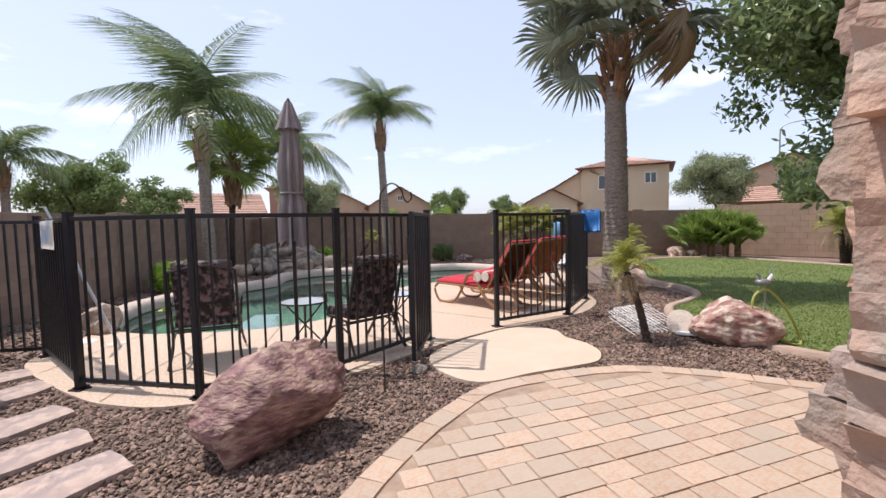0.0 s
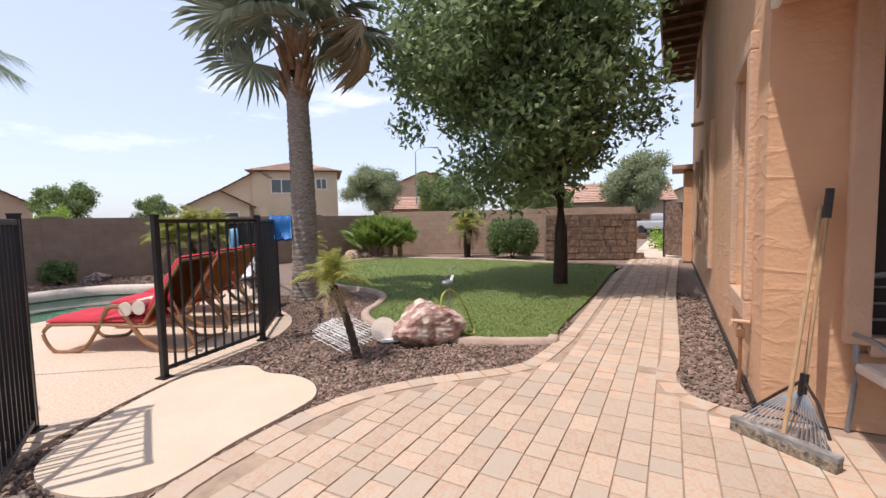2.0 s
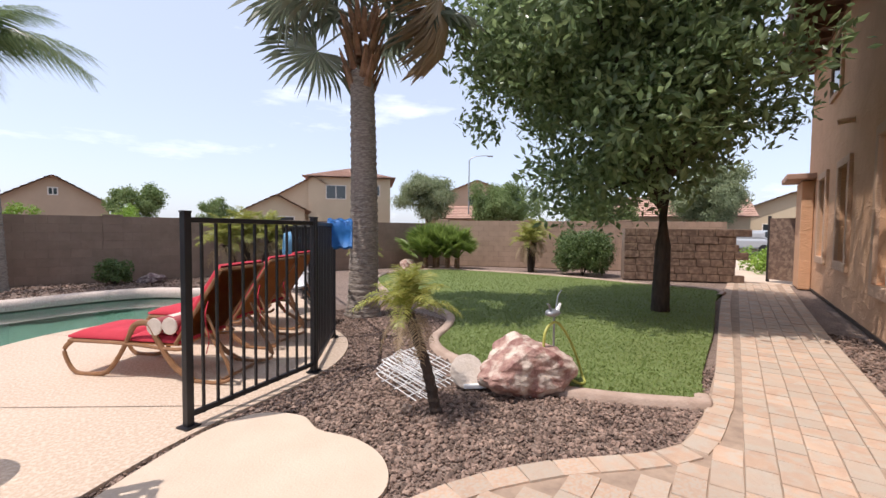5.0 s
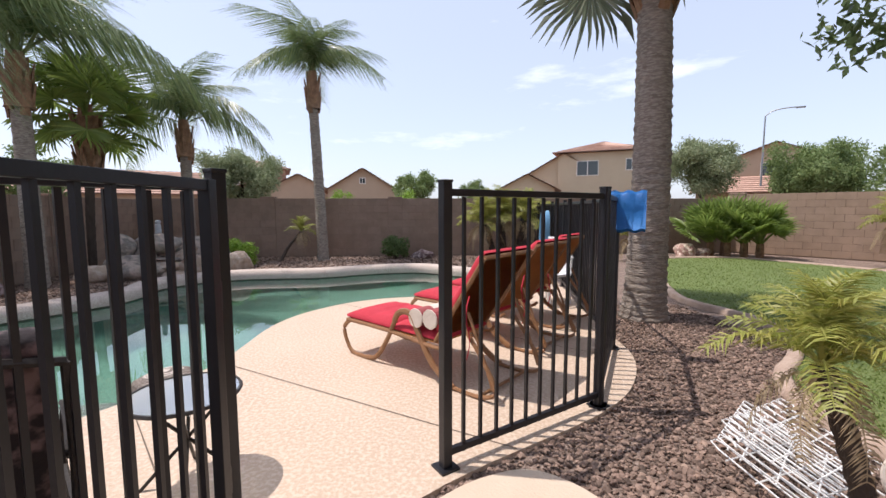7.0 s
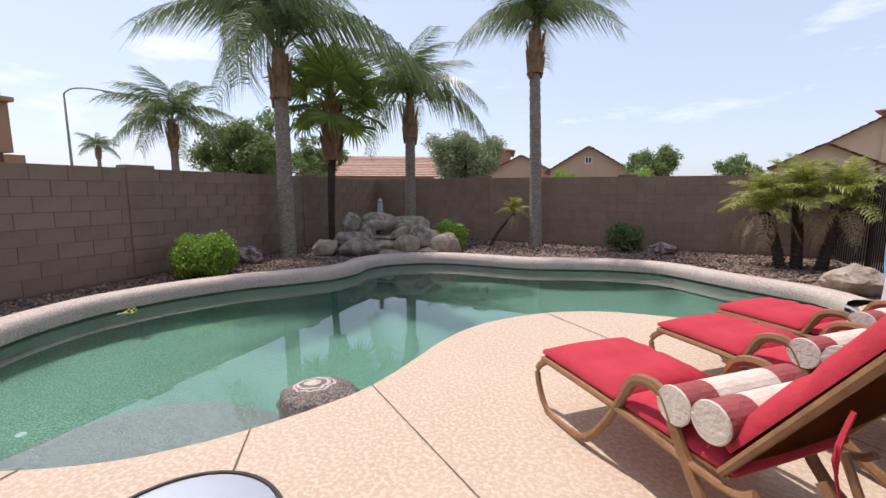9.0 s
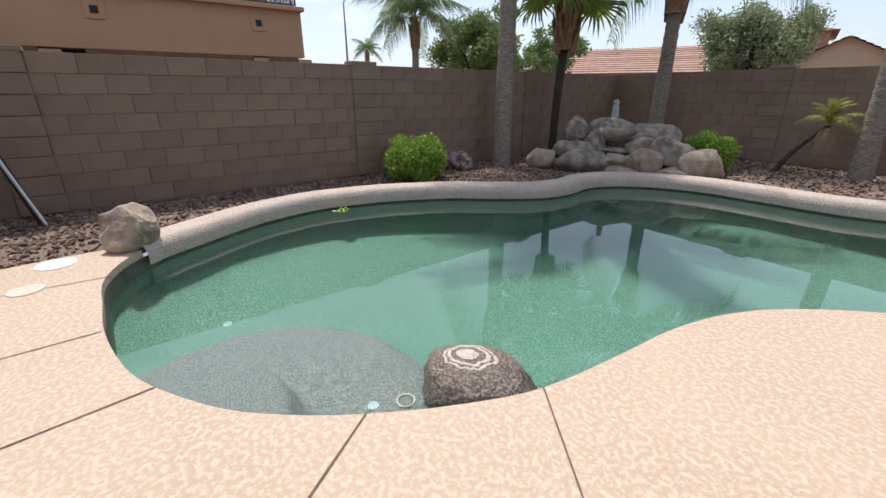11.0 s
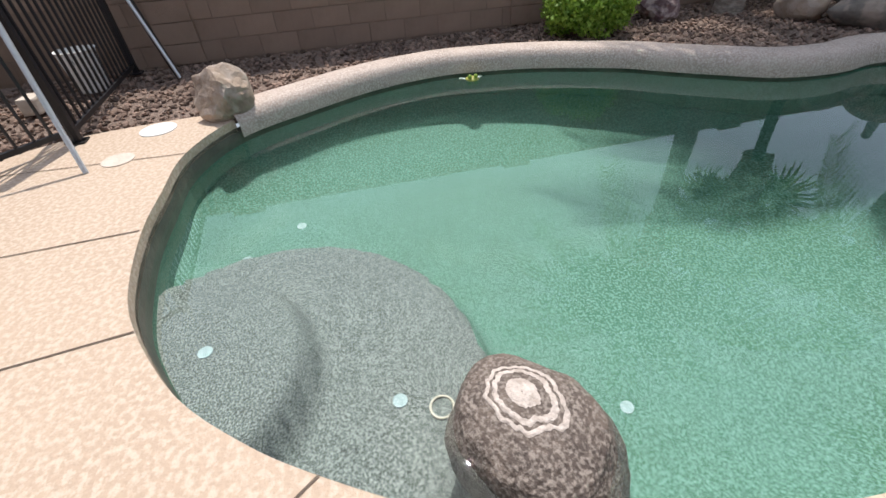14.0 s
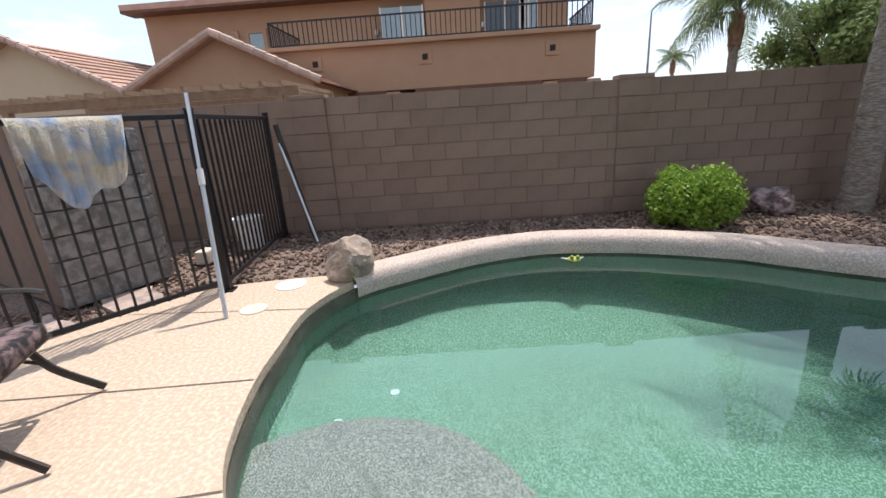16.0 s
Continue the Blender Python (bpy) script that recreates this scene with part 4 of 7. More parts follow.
QUEEN = [frond_mesh("queen_frond", 2.9, 1.25, 92, 0.62, 0.030, M_FROND, k, 0.80, 1.35, 0.15) for k in range(3)]
QUEEN_S = [frond_mesh("queen_frond_small", 2.2, 0.85, 66, 0.55, 0.034, M_FROND, 10 + k, 0.5, 1.1, 0.25) for k in range(3)]
FAN_BIG = [fan_mesh("fan_leaf", 0.92, 1.15, M_FAN, k, 32, 290, 0.5) for k in range(3)]
FAN_DEAD = [fan_mesh("dead_fan_leaf", 0.95, 0.12, M_FROND_DEAD, 7, 26, 150, 0.9)]
FAN_MED = [fan_mesh("green_fan_leaf", 0.62, 0.75, M_FANGREEN, 20 + k, 26, 280, 0.3) for k in range(3)]
FAN_LOW = [fan_mesh("low_fan_leaf", 0.42, 0.5, M_FANGREEN, 30 + k, 22, 230, 0.15) for k in range(3)]
PYG = [frond_mesh("pygmy_frond", 0.55, 0.75, 40, 0.15, 0.012, M_PYGMY, 40 + k, 0.75, 0.35) for k in range(3)]
PYG_DRY = [frond_mesh("dry_pygmy_frond", 0.45, 0.85, 34, 0.13, 0.011, M_FROND_DEAD, 44, 0.3, 0.4)]


def queen_palm(at, top, r, label, seed, count=15, small=False, lean=(0, 0), scale=(0.85, 1.1), up=(1.35, -0.15)):
    t = thing("queen_palm", label, "palm tree", (at[0], at[1], 0), seed * 37 % 360, group="queen palms")
    a = radians(-(seed * 37 % 360))
    lx, ly = lean[0] * math.cos(a) - lean[1] * math.sin(a), lean[0] * math.sin(a) + lean[1] * math.cos(a)
    part("trunk", trunk_bm([(0, 0, -0.1), (lx * 0.3, ly * 0.3, top * 0.35), (lx, ly, top)], r, r * 0.8, int(top * 7)), M_BARK, t, smooth=True)
    part("crownshaft", trunk_bm([(lx, ly, top - 0.05), (lx, ly, top + 0.4), (lx, ly, top + 0.9)], r * 1.25, r * 0.7, 6, flare=0), M_BOOT, t, smooth=True)
    part("leaf_base", boots_bm((lx, ly, top - 0.1), r * 1.1, 0.7, seed, 16, 0.08), M_BOOT, t)
    crown(t, (lx, ly, top + 0.75), QUEEN_S if small else QUEEN, count, up[0], up[1], seed, scale=scale)
    return t


queen_palm((-1.52, 15.05), 4.0, 0.15, "slender queen palm with drooping fronds before the block wall", 3, 15, lean=(-0.15, 0), scale=(0.64, 0.85), up=(1.5, 0.2))
queen_palm((-5.82, 11.5), 3.15, 0.17, "tall queen palm rising beside the garden wall", 5, 15, lean=(-0.1, 0.1), scale=(0.8, 1.15), up=(1.5, 0.15))
queen_palm((-5.0, 15.2), 2.75, 0.16, "queen palm behind the rock waterfall", 11, 15, scale=(0.66, 0.88), up=(1.5, 0.0))

# tall fan palm by the lawn
fp = thing("fan_palm", "tall grey-green fan palm with a thick ringed trunk", "palm tree", (3.71, 8.5, 0))
part("trunk", trunk_bm([(0, 0, -0.1), (0.02, 0.0, 1.8), (0.0, 0.05, 3.9)], 0.25, 0.185, 42, 18, 0.035, 0.35), M_BARK, fp, smooth=True)
part("leaf_base", boots_bm((0.0, 0.05, 3.72), 0.21, 1.05, 4, 40, 0.19), M_BOOT, fp)
crown(fp, (0, 0.05, 4.72), FAN_BIG, 21, 1.35, -0.1, 12, "fan_leaf", 0.7, (0.9, 1.1))
for az, tl in ((-0.88, -1.45), (-1.05, -1.3)):
    o = new("dead_fan_leaf", FAN_DEAD[0])
    o.parent = fp
    o.matrix_basis = Matrix.Translation((1.3 * math.cos(az), 1.3 * math.sin(az), 4.95)) @ Matrix.Rotation(az, 4, 'Z') @ Matrix.Rotation(-tl, 4, 'Y')
    part("stalk", T(spline([(0.1 * math.cos(az), 0.1 * math.sin(az), 4.55), (0.8 * math.cos(az), 0.8 * math.sin(az), 5.0), (1.3 * math.cos(az), 1.3 * math.sin(az), 4.96)], 4), 0.02, 5, 0.012), M_BOOT, fp)
# green fan palm by the waterfall
wp = thing("fan_palm", "green fan palm with a brown skirt of dead leaves", "palm tree", (-6.0, 13.1, 0))
part("trunk", trunk_bm([(0, 0, -0.1), (0.02, 0.0, 1.1), (0.08, 0.0, 2.1)], 0.075, 0.09, 16), M_TREEBARK, wp, smooth=True)
part("dead_skirt", boots_bm((0.10, 0, 2.0), 0.22, 1.2, 9, 40, 0.1), M_BOOT, wp)
part("trunk_top", trunk_bm([(0.08, 0, 2.0), (0.10, 0.0, 2.6), (0.10, 0, 3.3)], 0.22, 0.16, 10, flare=0), M_BOOT, wp)
crown(wp, (0.10, 0, 3.35), FAN_MED, 34, 1.5, -0.6, 22, "fan_leaf", 0.5, (0.85, 1.15))


def pygmy(at, stems, label, seed, scale=1.0, fronds=26):
    t = thing("pygmy_date_palm", label, "palm", (at[0], at[1], 0), 0, group="pygmy palms")
    for i, (bx, by, tx, ty, tz) in enumerate(stems):
        part("trunk", trunk_bm([(bx, by, -0.05), ((bx + tx) / 2 + (bx - tx) * 0.15, (by + ty) / 2, tz * 0.45), (tx, ty, tz)], 0.055 * scale, 0.05 * scale, max(5, int(tz * 14)), 9, 0.1), M_TREEBARK, t)
        crown(t, (tx, ty, tz), PYG, fronds, 1.4, -0.15, seed + i, "frond", 0.3, (0.8 * scale, 1.05 * scale))
        crown(t, (tx, ty, tz - 0.02), PYG_DRY, 6, -0.2, -0.75, seed + i + 50, "dry_frond", 0.3, (0.8 * scale, 1.0 * scale))
    return t


pygmy((2.5, 4.81), [(0, 0, -0.20, 0.10, 0.76)], "small pygmy date palm leaning out of the gravel", 61, 0.82, 22)
pygmy((3.0, 14.2), [(0, 0, -0.3, 0.1, 0.95), (0.25, 0.1, 0.2, 0.2, 1.1), (0.55, 0, 0.75, -0.1, 1.05)], "three-stemmed pygmy date palm beside the pool", 71, 1.7, 24)
pygmy((11.8, 12.0), [(0, 0, -0.1, 0.05, 0.95), (0.2, 0.1, 0.35, 0.1, 1.15)], "pygmy date palm in front of the sunlit wall", 81, 1.5, 22)
pygmy((-2.6, 14.9), [(0, 0, 0.5, 0.2, 0.75)], "thin young palm leaning by the block wall", 91, 0.9, 14)
pygmy((6.6, 13.9), [(0, 0, -0.1, 0.05, 0.6)], "young pygmy palm behind the lawn", 95, 1.3, 20)


def leaf_cloud(centres, per, size, seed, aspect=0.55, shell=0.55, cup=0.25):
    """Leaves strewn through clumps: centres are (x, y, z, radius)."""
    rng = np.random.RandomState(seed)
    vs, fs = [], []
    for x, y, z, r in centres:
        k = max(6, int(per * r * r))
        d = rng.normal(size=(k, 3))
        d /= np.linalg.norm(d, axis=1)[:, None]
        rad = r * (shell + (1 - shell) * rng.rand(k)) * (0.8 + 0.35 * rng.rand(k))
        P = np.array([x, y, z]) + d * rad[:, None] * np.array([1, 1, 0.85])
        A = rng.normal(size=(k, 3)) + d * 0.3
        A /= np.linalg.norm(A, axis=1)[:, None]
        Bv = np.cross(A, d + rng.normal(size=(k, 3)) * 0.7)
        Bv /= np.linalg.norm(Bv, axis=1)[:, None] + 1e-9
        s = size * (0.6 + 0.8 * rng.rand(k))[:, None]
        n0 = len(vs)
        nrm = np.cross(A, Bv)
        q = np.stack([P - A * s, P + Bv * s * aspect + nrm * s * cup * 0.3, P + A * s, P - Bv * s * aspect + nrm * s * cup * 0.3], 1).reshape(-1, 3)
        vs += q.tolist()
        fs += [(n0 + 4 * i, n0 + 4 * i + 1, n0 + 4 * i + 2, n0 + 4 * i + 3) for i in range(k)]
    return vs, fs


def shrub(name, at, r, h, material, label, seed, size=0.03, per=2600, category="shrub", cl=16):
    rng = random.Random(seed)
    t = thing(name, label, category, (at[0], at[1], 0))
    bm = bmesh.new()
    for i in range(7):
        a = i * 0.9
        tube(bm, [(0, 0, -0.05), (0.25 * r * math.cos(a), 0.25 * r * math.sin(a), h * 0.35), (0.55 * r * math.cos(a), 0.55 * r * math.sin(a), h * 0.65)], 0.016, 5, 0.006)
    part("stem", bm, M_TREEBARK, t)
    cs = [(0, 0, h * 0.5, min(r, h * 0.5) * 0.95)]
    for i in range(cl):
        a = i * 2.4
        e = 0.15 + 0.75 * (i / cl)
        rr = r * 0.72 * math.sqrt(max(0.05, 1 - (2 * e - 0.9) ** 2 * 0.9))
        cs.append((rr * math.cos(a), rr * math.sin(a), h * e, r * rng.uniform(0.26, 0.40)))
    v, f = leaf_cloud(cs, per, size, seed)
    v = [(x, y, max(0.0, z)) for x, y, z in v]
    raw("foliage", v, f, material, t)
    return t


shrub("lime_shrub", (-5.5, 9.45), 0.50, 0.62, M_LIME, "round lime-green shrub beside the pool coping", 1, 0.021, 17000, cl=30)
shrub("lime_shrub", (-3.35, 14.1), 0.45, 0.62, M_LIME, "lime-green shrub beside the rock waterfall", 2, 0.03, 6000)
shrub("dark_shrub", (0.42, 15.3), 0.42, 0.62, M_SHRUB, "small dark green shrub before the block wall", 3, 0.032, 6000)
shrub("round_shrub", (12.45, 10.35), 0.95, 1.45, M_SHRUB, "large clipped round shrub before the sunlit wall", 4, 0.032, 6000, cl=30)
shrub("gate_shrub", (19.5, 7.6), 0.75, 0.9, M_LIME, "rounded green shrub beyond the side gate", 5, 0.05, 900)
shrub("gate_shrub", (18.2, 6.9), 0.6, 0.6, M_LIME, "low rounded green shrub beyond the side gate", 6, 0.05, 900)
# clump of low fan palm
lf = thing("fan_palm_clump", "wide clump of bright green fan palm leaves", "palm", (9.7, 14.6, 0))
for i, (x, y) in enumerate([(0, 0), (0.3, -0.25), (-0.35, 0.2), (0.55, -0.5), (0.15, 0.3)]):
    part("trunk", trunk_bm([(x, y, -0.05), (x, y, 0.2), (x, y, 0.4)], 0.1, 0.09, 5, 8), M_BOOT, lf)
    crown(lf, (x, y, 0.35), FAN_LOW, 18, 1.5, 0.5, 100 + i, "fan_leaf", 0.5, (1.0, 1.6))


def broad_tree(name, at, trunk_h, tr, centre, radii, material, label, seed, leaf=0.075, clumps=70, per=260, limbs=9, bark=M_TREEBARK, shell=0.35, puff=(0.28, 0.45)):
    rng = random.Random(seed)
    t = thing(name, label, "tree", (at[0], at[1], 0))
    bm = T([(0, 0, -0.15), (0.02, 0.01, 0.25), (0.03, 0, trunk_h * 0.6), (0.05, 0.03, trunk_h), (centre[0] * 0.5, centre[1] * 0.5, centre[2])], tr * 1.15, 10, tr * 0.5)
    part("trunk", bm, bark, t, smooth=True)
    cs = []
    for i in range(clumps):
        d = Vector((rng.gauss(0, 1), rng.gauss(0, 1), rng.gauss(0, 1))).normalized()
        q = rng.uniform(0.35, 0.95)
        p = Vector((centre[0] + d.x * radii[0] * q, centre[1] + d.y * radii[1] * q, centre[2] + d.z * radii[2] * q))
        if p.z < trunk_h * 0.95:
            p.z = trunk_h * 0.95 + rng.uniform(0, 0.4)
        cs.append((p.x, p.y, p.z, rng.uniform(*puff) * min(radii)))
    bm = bmesh.new()
    for i in range(limbs):
        c = cs[i * len(cs) // limbs]
        s = Vector((0.03, 0.02, trunk_h * rng.uniform(0.85, 1.25)))
        e = Vector(c[:3])
        m = s.lerp(e, 0.5) + Vector((0, 0, 0.15))
        tube(bm, [s, m, e], tr * 0.45, 6, tr * 0.1)
    part("limb", bm, bark, t)
    v, f = leaf_cloud(cs, per, leaf, seed, 0.42, shell)
    raw("crown", v, f, material, t)
    return t


broad_tree("shade_tree", (8.08, 5.78), 1.95, 0.15, (-0.5, 0.45, 4.65), (3.0, 3.0, 3.0), M_LEAF, "dense dark green shade tree standing in the lawn", 31, 0.078, 200, 560, 18, puff=(0.15, 0.33))
broad_tree("far_tree", (-14.0, 17.6), 1.4, 0.15, (0, 0, 2.9), (2.2, 2.0, 1.5), M_FARLEAF, "rounded green tree beyond the garden wall", 41, 0.078, 40, 1170, 5)
broad_tree("far_tree", (-13.2, 20.5), 1.4, 0.12, (0, 0, 2.6), (1.8, 1.6, 1.2), M_FARLEAF, "small green tree beyond the garden wall", 42, 0.078, 34, 1170, 5)
broad_tree("olive_tree", (-6.9, 24.0), 1.2, 0.12, (0, 0, 2.8), (1.9, 1.7, 1.6), M_OLIVE, "pale olive tree behind the corner of the wall", 43, 0.065, 40, 1530, 5)
broad_tree("far_tree", (-16.3, 20.6), 1.2, 0.12, (0, 0, 2.6), (1.3, 1.3, 1.1), M_FARLEAF, "dark round tree beyond the garden wall", 44, 0.072, 26, 1530, 4)
broad_tree("far_tree", (1.3, 37.5), 1.0, 0.12, (0, 0, 3.0), (1.9, 1.6, 1.5), M_FARLEAF, "round bright green tree between far houses", 45, 0.085, 36, 1170, 4)
broad_tree("far_tree", (6.4, 39.0), 1.0, 0.10, (0, 0, 2.7), (1.5, 1.3, 1.25), M_FARLEAF, "clipped round green tree beside a far house", 46, 0.078, 26, 1530, 4)
broad_tree("far_shrub", (-2.4, 25.3), 0.4, 0.06, (0, 0, 1.5), (1.0, 0.8, 0.8), M_LIME, "light green shrub just beyond the garden wall", 47, 0.046, 22, 2700, 4)
broad_tree("far_shrub", (0.6, 25.5), 0.4, 0.06, (0, 0, 1.5), (0.9, 0.8, 0.8), M_LIME, "light green shrub just beyond the garden wall", 48, 0.046, 22, 2700, 4)
broad_tree("mesquite_tree", (22.0, 32.5), 2.0, 0.18, (0, 0, 4.3), (3.0, 2.8, 2.1), M_OLIVE, "feathery mesquite tree in front of a far house", 49, 0.085, 60, 810, 10)
broad_tree("far_tree", (27.5, 29.0), 1.8, 0.2, (0, 0, 3.6), (4.0, 3.4, 2.2), M_FARLEAF, "spreading green tree beyond the sunlit wall", 50, 0.098, 70, 720, 9)
broad_tree("far_tree", (32.0, 22.5), 1.8, 0.2, (0, 0, 3.1), (3.2, 3.2, 1.9), M_FARLEAF, "green street tree beyond the sunlit wall", 51, 0.098, 56, 720, 8)
broad_tree("street_tree", (37.0, 15.6), 2.0, 0.2, (0, 0, 4.2), (2.8, 2.8, 2.4), M_OLIVE, "feathery green street tree beyond the side gate", 52, 0.098, 56, 810, 8)
queen_palm((-14.6, 15.1), 2.9, 0.15, "queen palm in the neighbouring yard", 8, 14, small=True, up=(1.3, -0.3))
queen_palm((-35.0, 23.0), 3.6, 0.15, "small far palm beside a street lamp", 19, 12, small=True, scale=(0.5, 0.7))


# ---------- far houses ----------
def dwelling(name, label, at, turn, w, d, h, rh, wall, windows=(), hip=False, along=False, over=0.45, rake=False):
    """A house whose front faces local -y; gable to the front unless along."""
    t = thing(name, label, "house", (at[0], at[1], 0), turn)
    body = bmesh.new()
    box(body, 0, d / 2, h / 2 - 0.1, w, d, h + 0.2)
    if not hip:
        if along:
            for x in (-w / 2, w / 2):
                a, b, c = (body.verts.new(p) for p in ((x * 0.999, 0, h), (x * 0.999, d, h), (x * 0.999, d / 2, h + rh)))
                body.faces.new((a, b, c))
        else:
            for y in (0.001, d):
                a, b, c = (body.verts.new(p) for p in ((-w / 2, y, h), (w / 2, y, h), (0, y, h + rh)))
                body.faces.new((a, b, c))
    part("wall", body, wall, t)
    bm = bmesh.new()
    o, W, D = over, w / 2 + over, d + over
    e = h - rh * over / (w / 2 if not along else d / 2)
    if hip:
        i = min(w, d) / 2
        P = [(-W, -o, h), (W, -o, h), (W, D, h), (-W, D, h), (-w / 2 + i, i, h + rh), (w / 2 - i, i if w >= d else d - i, h + rh), (w / 2 - i, d - i, h + rh), (-w / 2 + i, d - i, h + rh)]
        Q = [(0, 1, 5, 4), (1, 2, 6, 5), (2, 3, 7, 6), (3, 0, 4, 7)]
    elif along:
        P = [(-W, -o, e), (W, -o, e), (W, d / 2, h + rh), (-W, d / 2, h + rh), (W, D, e), (-W, D, e)]
        Q = [(0, 1, 2, 3), (3, 2, 4, 5)]
    else:
        P = [(-W, -o, e), (0, -o, h + rh), (0, D, h + rh), (-W, D, e), (W, -o, e), (W, D, e)]
        Q = [(0, 1, 2, 3), (1, 4, 5, 2)]
    for q in Q:
        a, b, c, dd = (Vector(P[k]) for k in q)
        n = (b - a).cross(c - a)
        n = n.normalized() if n.length > 0 else Vector((0, 0, 1))
        if n.z < 0:
            n = -n
        # tile courses climb the slope
        low, high = (a, b), (dd, c)
        if max(a.z, b.z) > max(c.z, dd.z) or (abs(a.z - dd.z) < 1e-6):
            low, high = (a, dd), (b, c)
            if low[0].z > high[0].z:
                low, high = high, low
        run = ((low[0] + low[1]) / 2 - (high[0] + high[1]) / 2).length
        k = max(3, int(run / 0.42))
        for r in range(k):
            t0, t1 = r / k, min(1, (r + 1.12) / k)
            q4 = [low[0].lerp(high[0], t0) + n * 0.10, low[1].lerp(high[1], t0) + n * 0.10, low[1].lerp(high[1], t1) + n * 0.045, low[0].lerp(high[0], t1) + n * 0.045]
            up = [bm.verts.new(p) for p in q4]
            dn = [bm.verts.new(p - n * 0.05) for p in q4[:2]]
            bm.faces.new(up)
            bm.faces.new((up[0], dn[0], dn[1], up[1]))
        base = [bm.verts.new(p) for p in (a, b, c, dd)]
        if (c - dd).length > 1e-4:
            bm.faces.new(base)
    part("roof", bm, M_TILE, t)
    if rake:
        for side in (-1, 1):
            lo, hi = Vector((side * W, -o, e + 0.10)), Vector((0, -o, h + rh + 0.12))
            k = int((hi - lo).length / 0.34)
            for i in range(k):
                part("rake_tile", T([lo.lerp(hi, i / k), lo.lerp(hi, (i + 1.1) / k)], 0.13, 8, 0.105), M_RAKE, t)
    for x, z, ww, hh, side in windows:
        if side == 'f':
            f = part("window", B(x, -0.01, z, ww, 0.05, hh), M_DARKGLASS, t)
            bm = bmesh.new()
            for xx in (x - ww / 2, x, x + ww / 2):
                box(bm, xx, -0.03, z, 0.07, 0.05, hh + 0.07)
            for zz in (z - hh / 2, z + hh / 2):
                box(bm, x, -0.032, zz, ww, 0.05, 0.07)
            part("window_frame", bm, M_WHITEFRAME, f)
        else:
            s = -1 if side == 'l' else 1
            f = part("window", B(s * (w / 2 + 0.01), x, z, 0.05, ww, hh), M_DARKGLASS, t)
            bm = bmesh.new()
            for xx in (x - ww / 2, x, x + ww / 2):
                box(bm, s * (w / 2 + 0.03), xx, z, 0.05, 0.07, hh + 0.07)
            part("window_frame", bm, M_WHITEFRAME, f)
    return t


dwelling("far_house", "cream two-storey house with a hipped tile roof", (16.9, 37.6), -28, 7.2, 8, 6.0, 1.3, M_CREAM,
         [(-1.2, 4.7, 1.7, 1.2, 'f'), (2.2, 4.9, 0.9, 0.9, 'f'), (1.2, 4.9, 0.6, 1.0, 'l'), (2.6, 4.9, 0.6, 1.0, 'l')], hip=True)
dwelling("far_house", "cream single-storey wing with a long sloping tile roof", (14.2, 39.3), -22, 10.5, 8, 3.0, 3.0, M_CREAM, [(-2.6, 2.2, 1.6, 1.0, 'f')])
dwelling("far_house", "cream gabled garage of the house beyond the wall", (10.2, 36.4), -15, 4.2, 5, 2.9, 1.1, M_CREAM, [(0, 1.9, 2.6, 0.9, 'f')])
dwelling("far_house", "tan gabled house beyond the back wall", (-3.3, 43.0), 5, 6.2, 9, 3.1, 1.9, M_TANST, [(0, 3.9, 0.5, 0.5, 'f')])
dwelling("far_house", "tan house with a low gabled roof", (-9.8, 46.0), 12, 7.0, 9, 2.9, 1.8, M_TANST)
dwelling("far_house", "rose-brown two-storey house with tile roof", (-14.8, 48.0), 16, 6.5, 8, 5.4, 1.2, M_REDST, [(1.2, 4.4, 1.3, 1.2, 'f'), (-1.6, 4.4, 0.9, 1.2, 'f')], hip=True)
dwelling("far_house", "low house with a pink tile roof", (-18.5, 33.0), 28, 10, 9, 2.5, 1.7, M_TANST, along=True)
dwelling("far_house", "tan two-storey house with a gabled roof", (33.0, 38.5), -42, 7.5, 8, 5.6, 1.5, M_TANST, [(0, 4.7, 2.0, 1.3, 'f')])
dwelling("far_house", "tan wing with a low pink tile roof", (29.5, 36.0), -40, 9, 6, 2.8, 1.3, M_TANST, along=True)
dwelling("far_house", "tan house behind the shade tree", (37.5, 20.0), -62, 13, 8, 2.9, 1.8, M_CREAM, [(-3, 1.6, 1.6, 1.2, 'f')], along=True)
dwelling("far_house", "cream house with a wide garage door", (47.0, 13.0), -75, 10, 8, 3.0, 2.0, M_CREAM, [(0, 1.3, 4.4, 1.9, 'f')])
dwelling("neighbour_house", "orange-tan stucco house wing with a clay tile gable", (-14.8, -0.4), 90, 5.6, 6, 2.75, 1.35, M_NEIGH, over=0.35, rake=True)
dwelling("neighbour_house", "cream stucco house with a clay tile gable roof", (-16.5, -8.6), 90, 7.5, 8, 2.9, 1.9, M_CREAM, over=0.4, rake=True)

# neighbour's two-storey house with a balcony
nh = thing("balcony_house", "tan stucco two-storey house with a railed balcony", "house", (-19.4, 5.9, 0), 90)
part("lower_wall", B(0, 4.0, 1.2, 13.2, 6.5, 2.4), M_NEIGH, nh)
part("balcony_wall", B(0, 2.0, 3.45, 13.2, 4.2, 1.75), M_NEIGH, nh)
part("balcony_cap", B(0, 1.9, 4.36, 13.4, 4.5, 0.16, bevel=0.03), M_NEIGH, nh)
# flat dark sheets under the balcony, painted as the shade inside the patio
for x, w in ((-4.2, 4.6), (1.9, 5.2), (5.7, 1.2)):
    part("opening_shade", B(x, -0.12, 2.2, w, 0.05, 0.75), M_WOODTRIM, nh, "dark flat sheet painted as the shade in a patio opening")
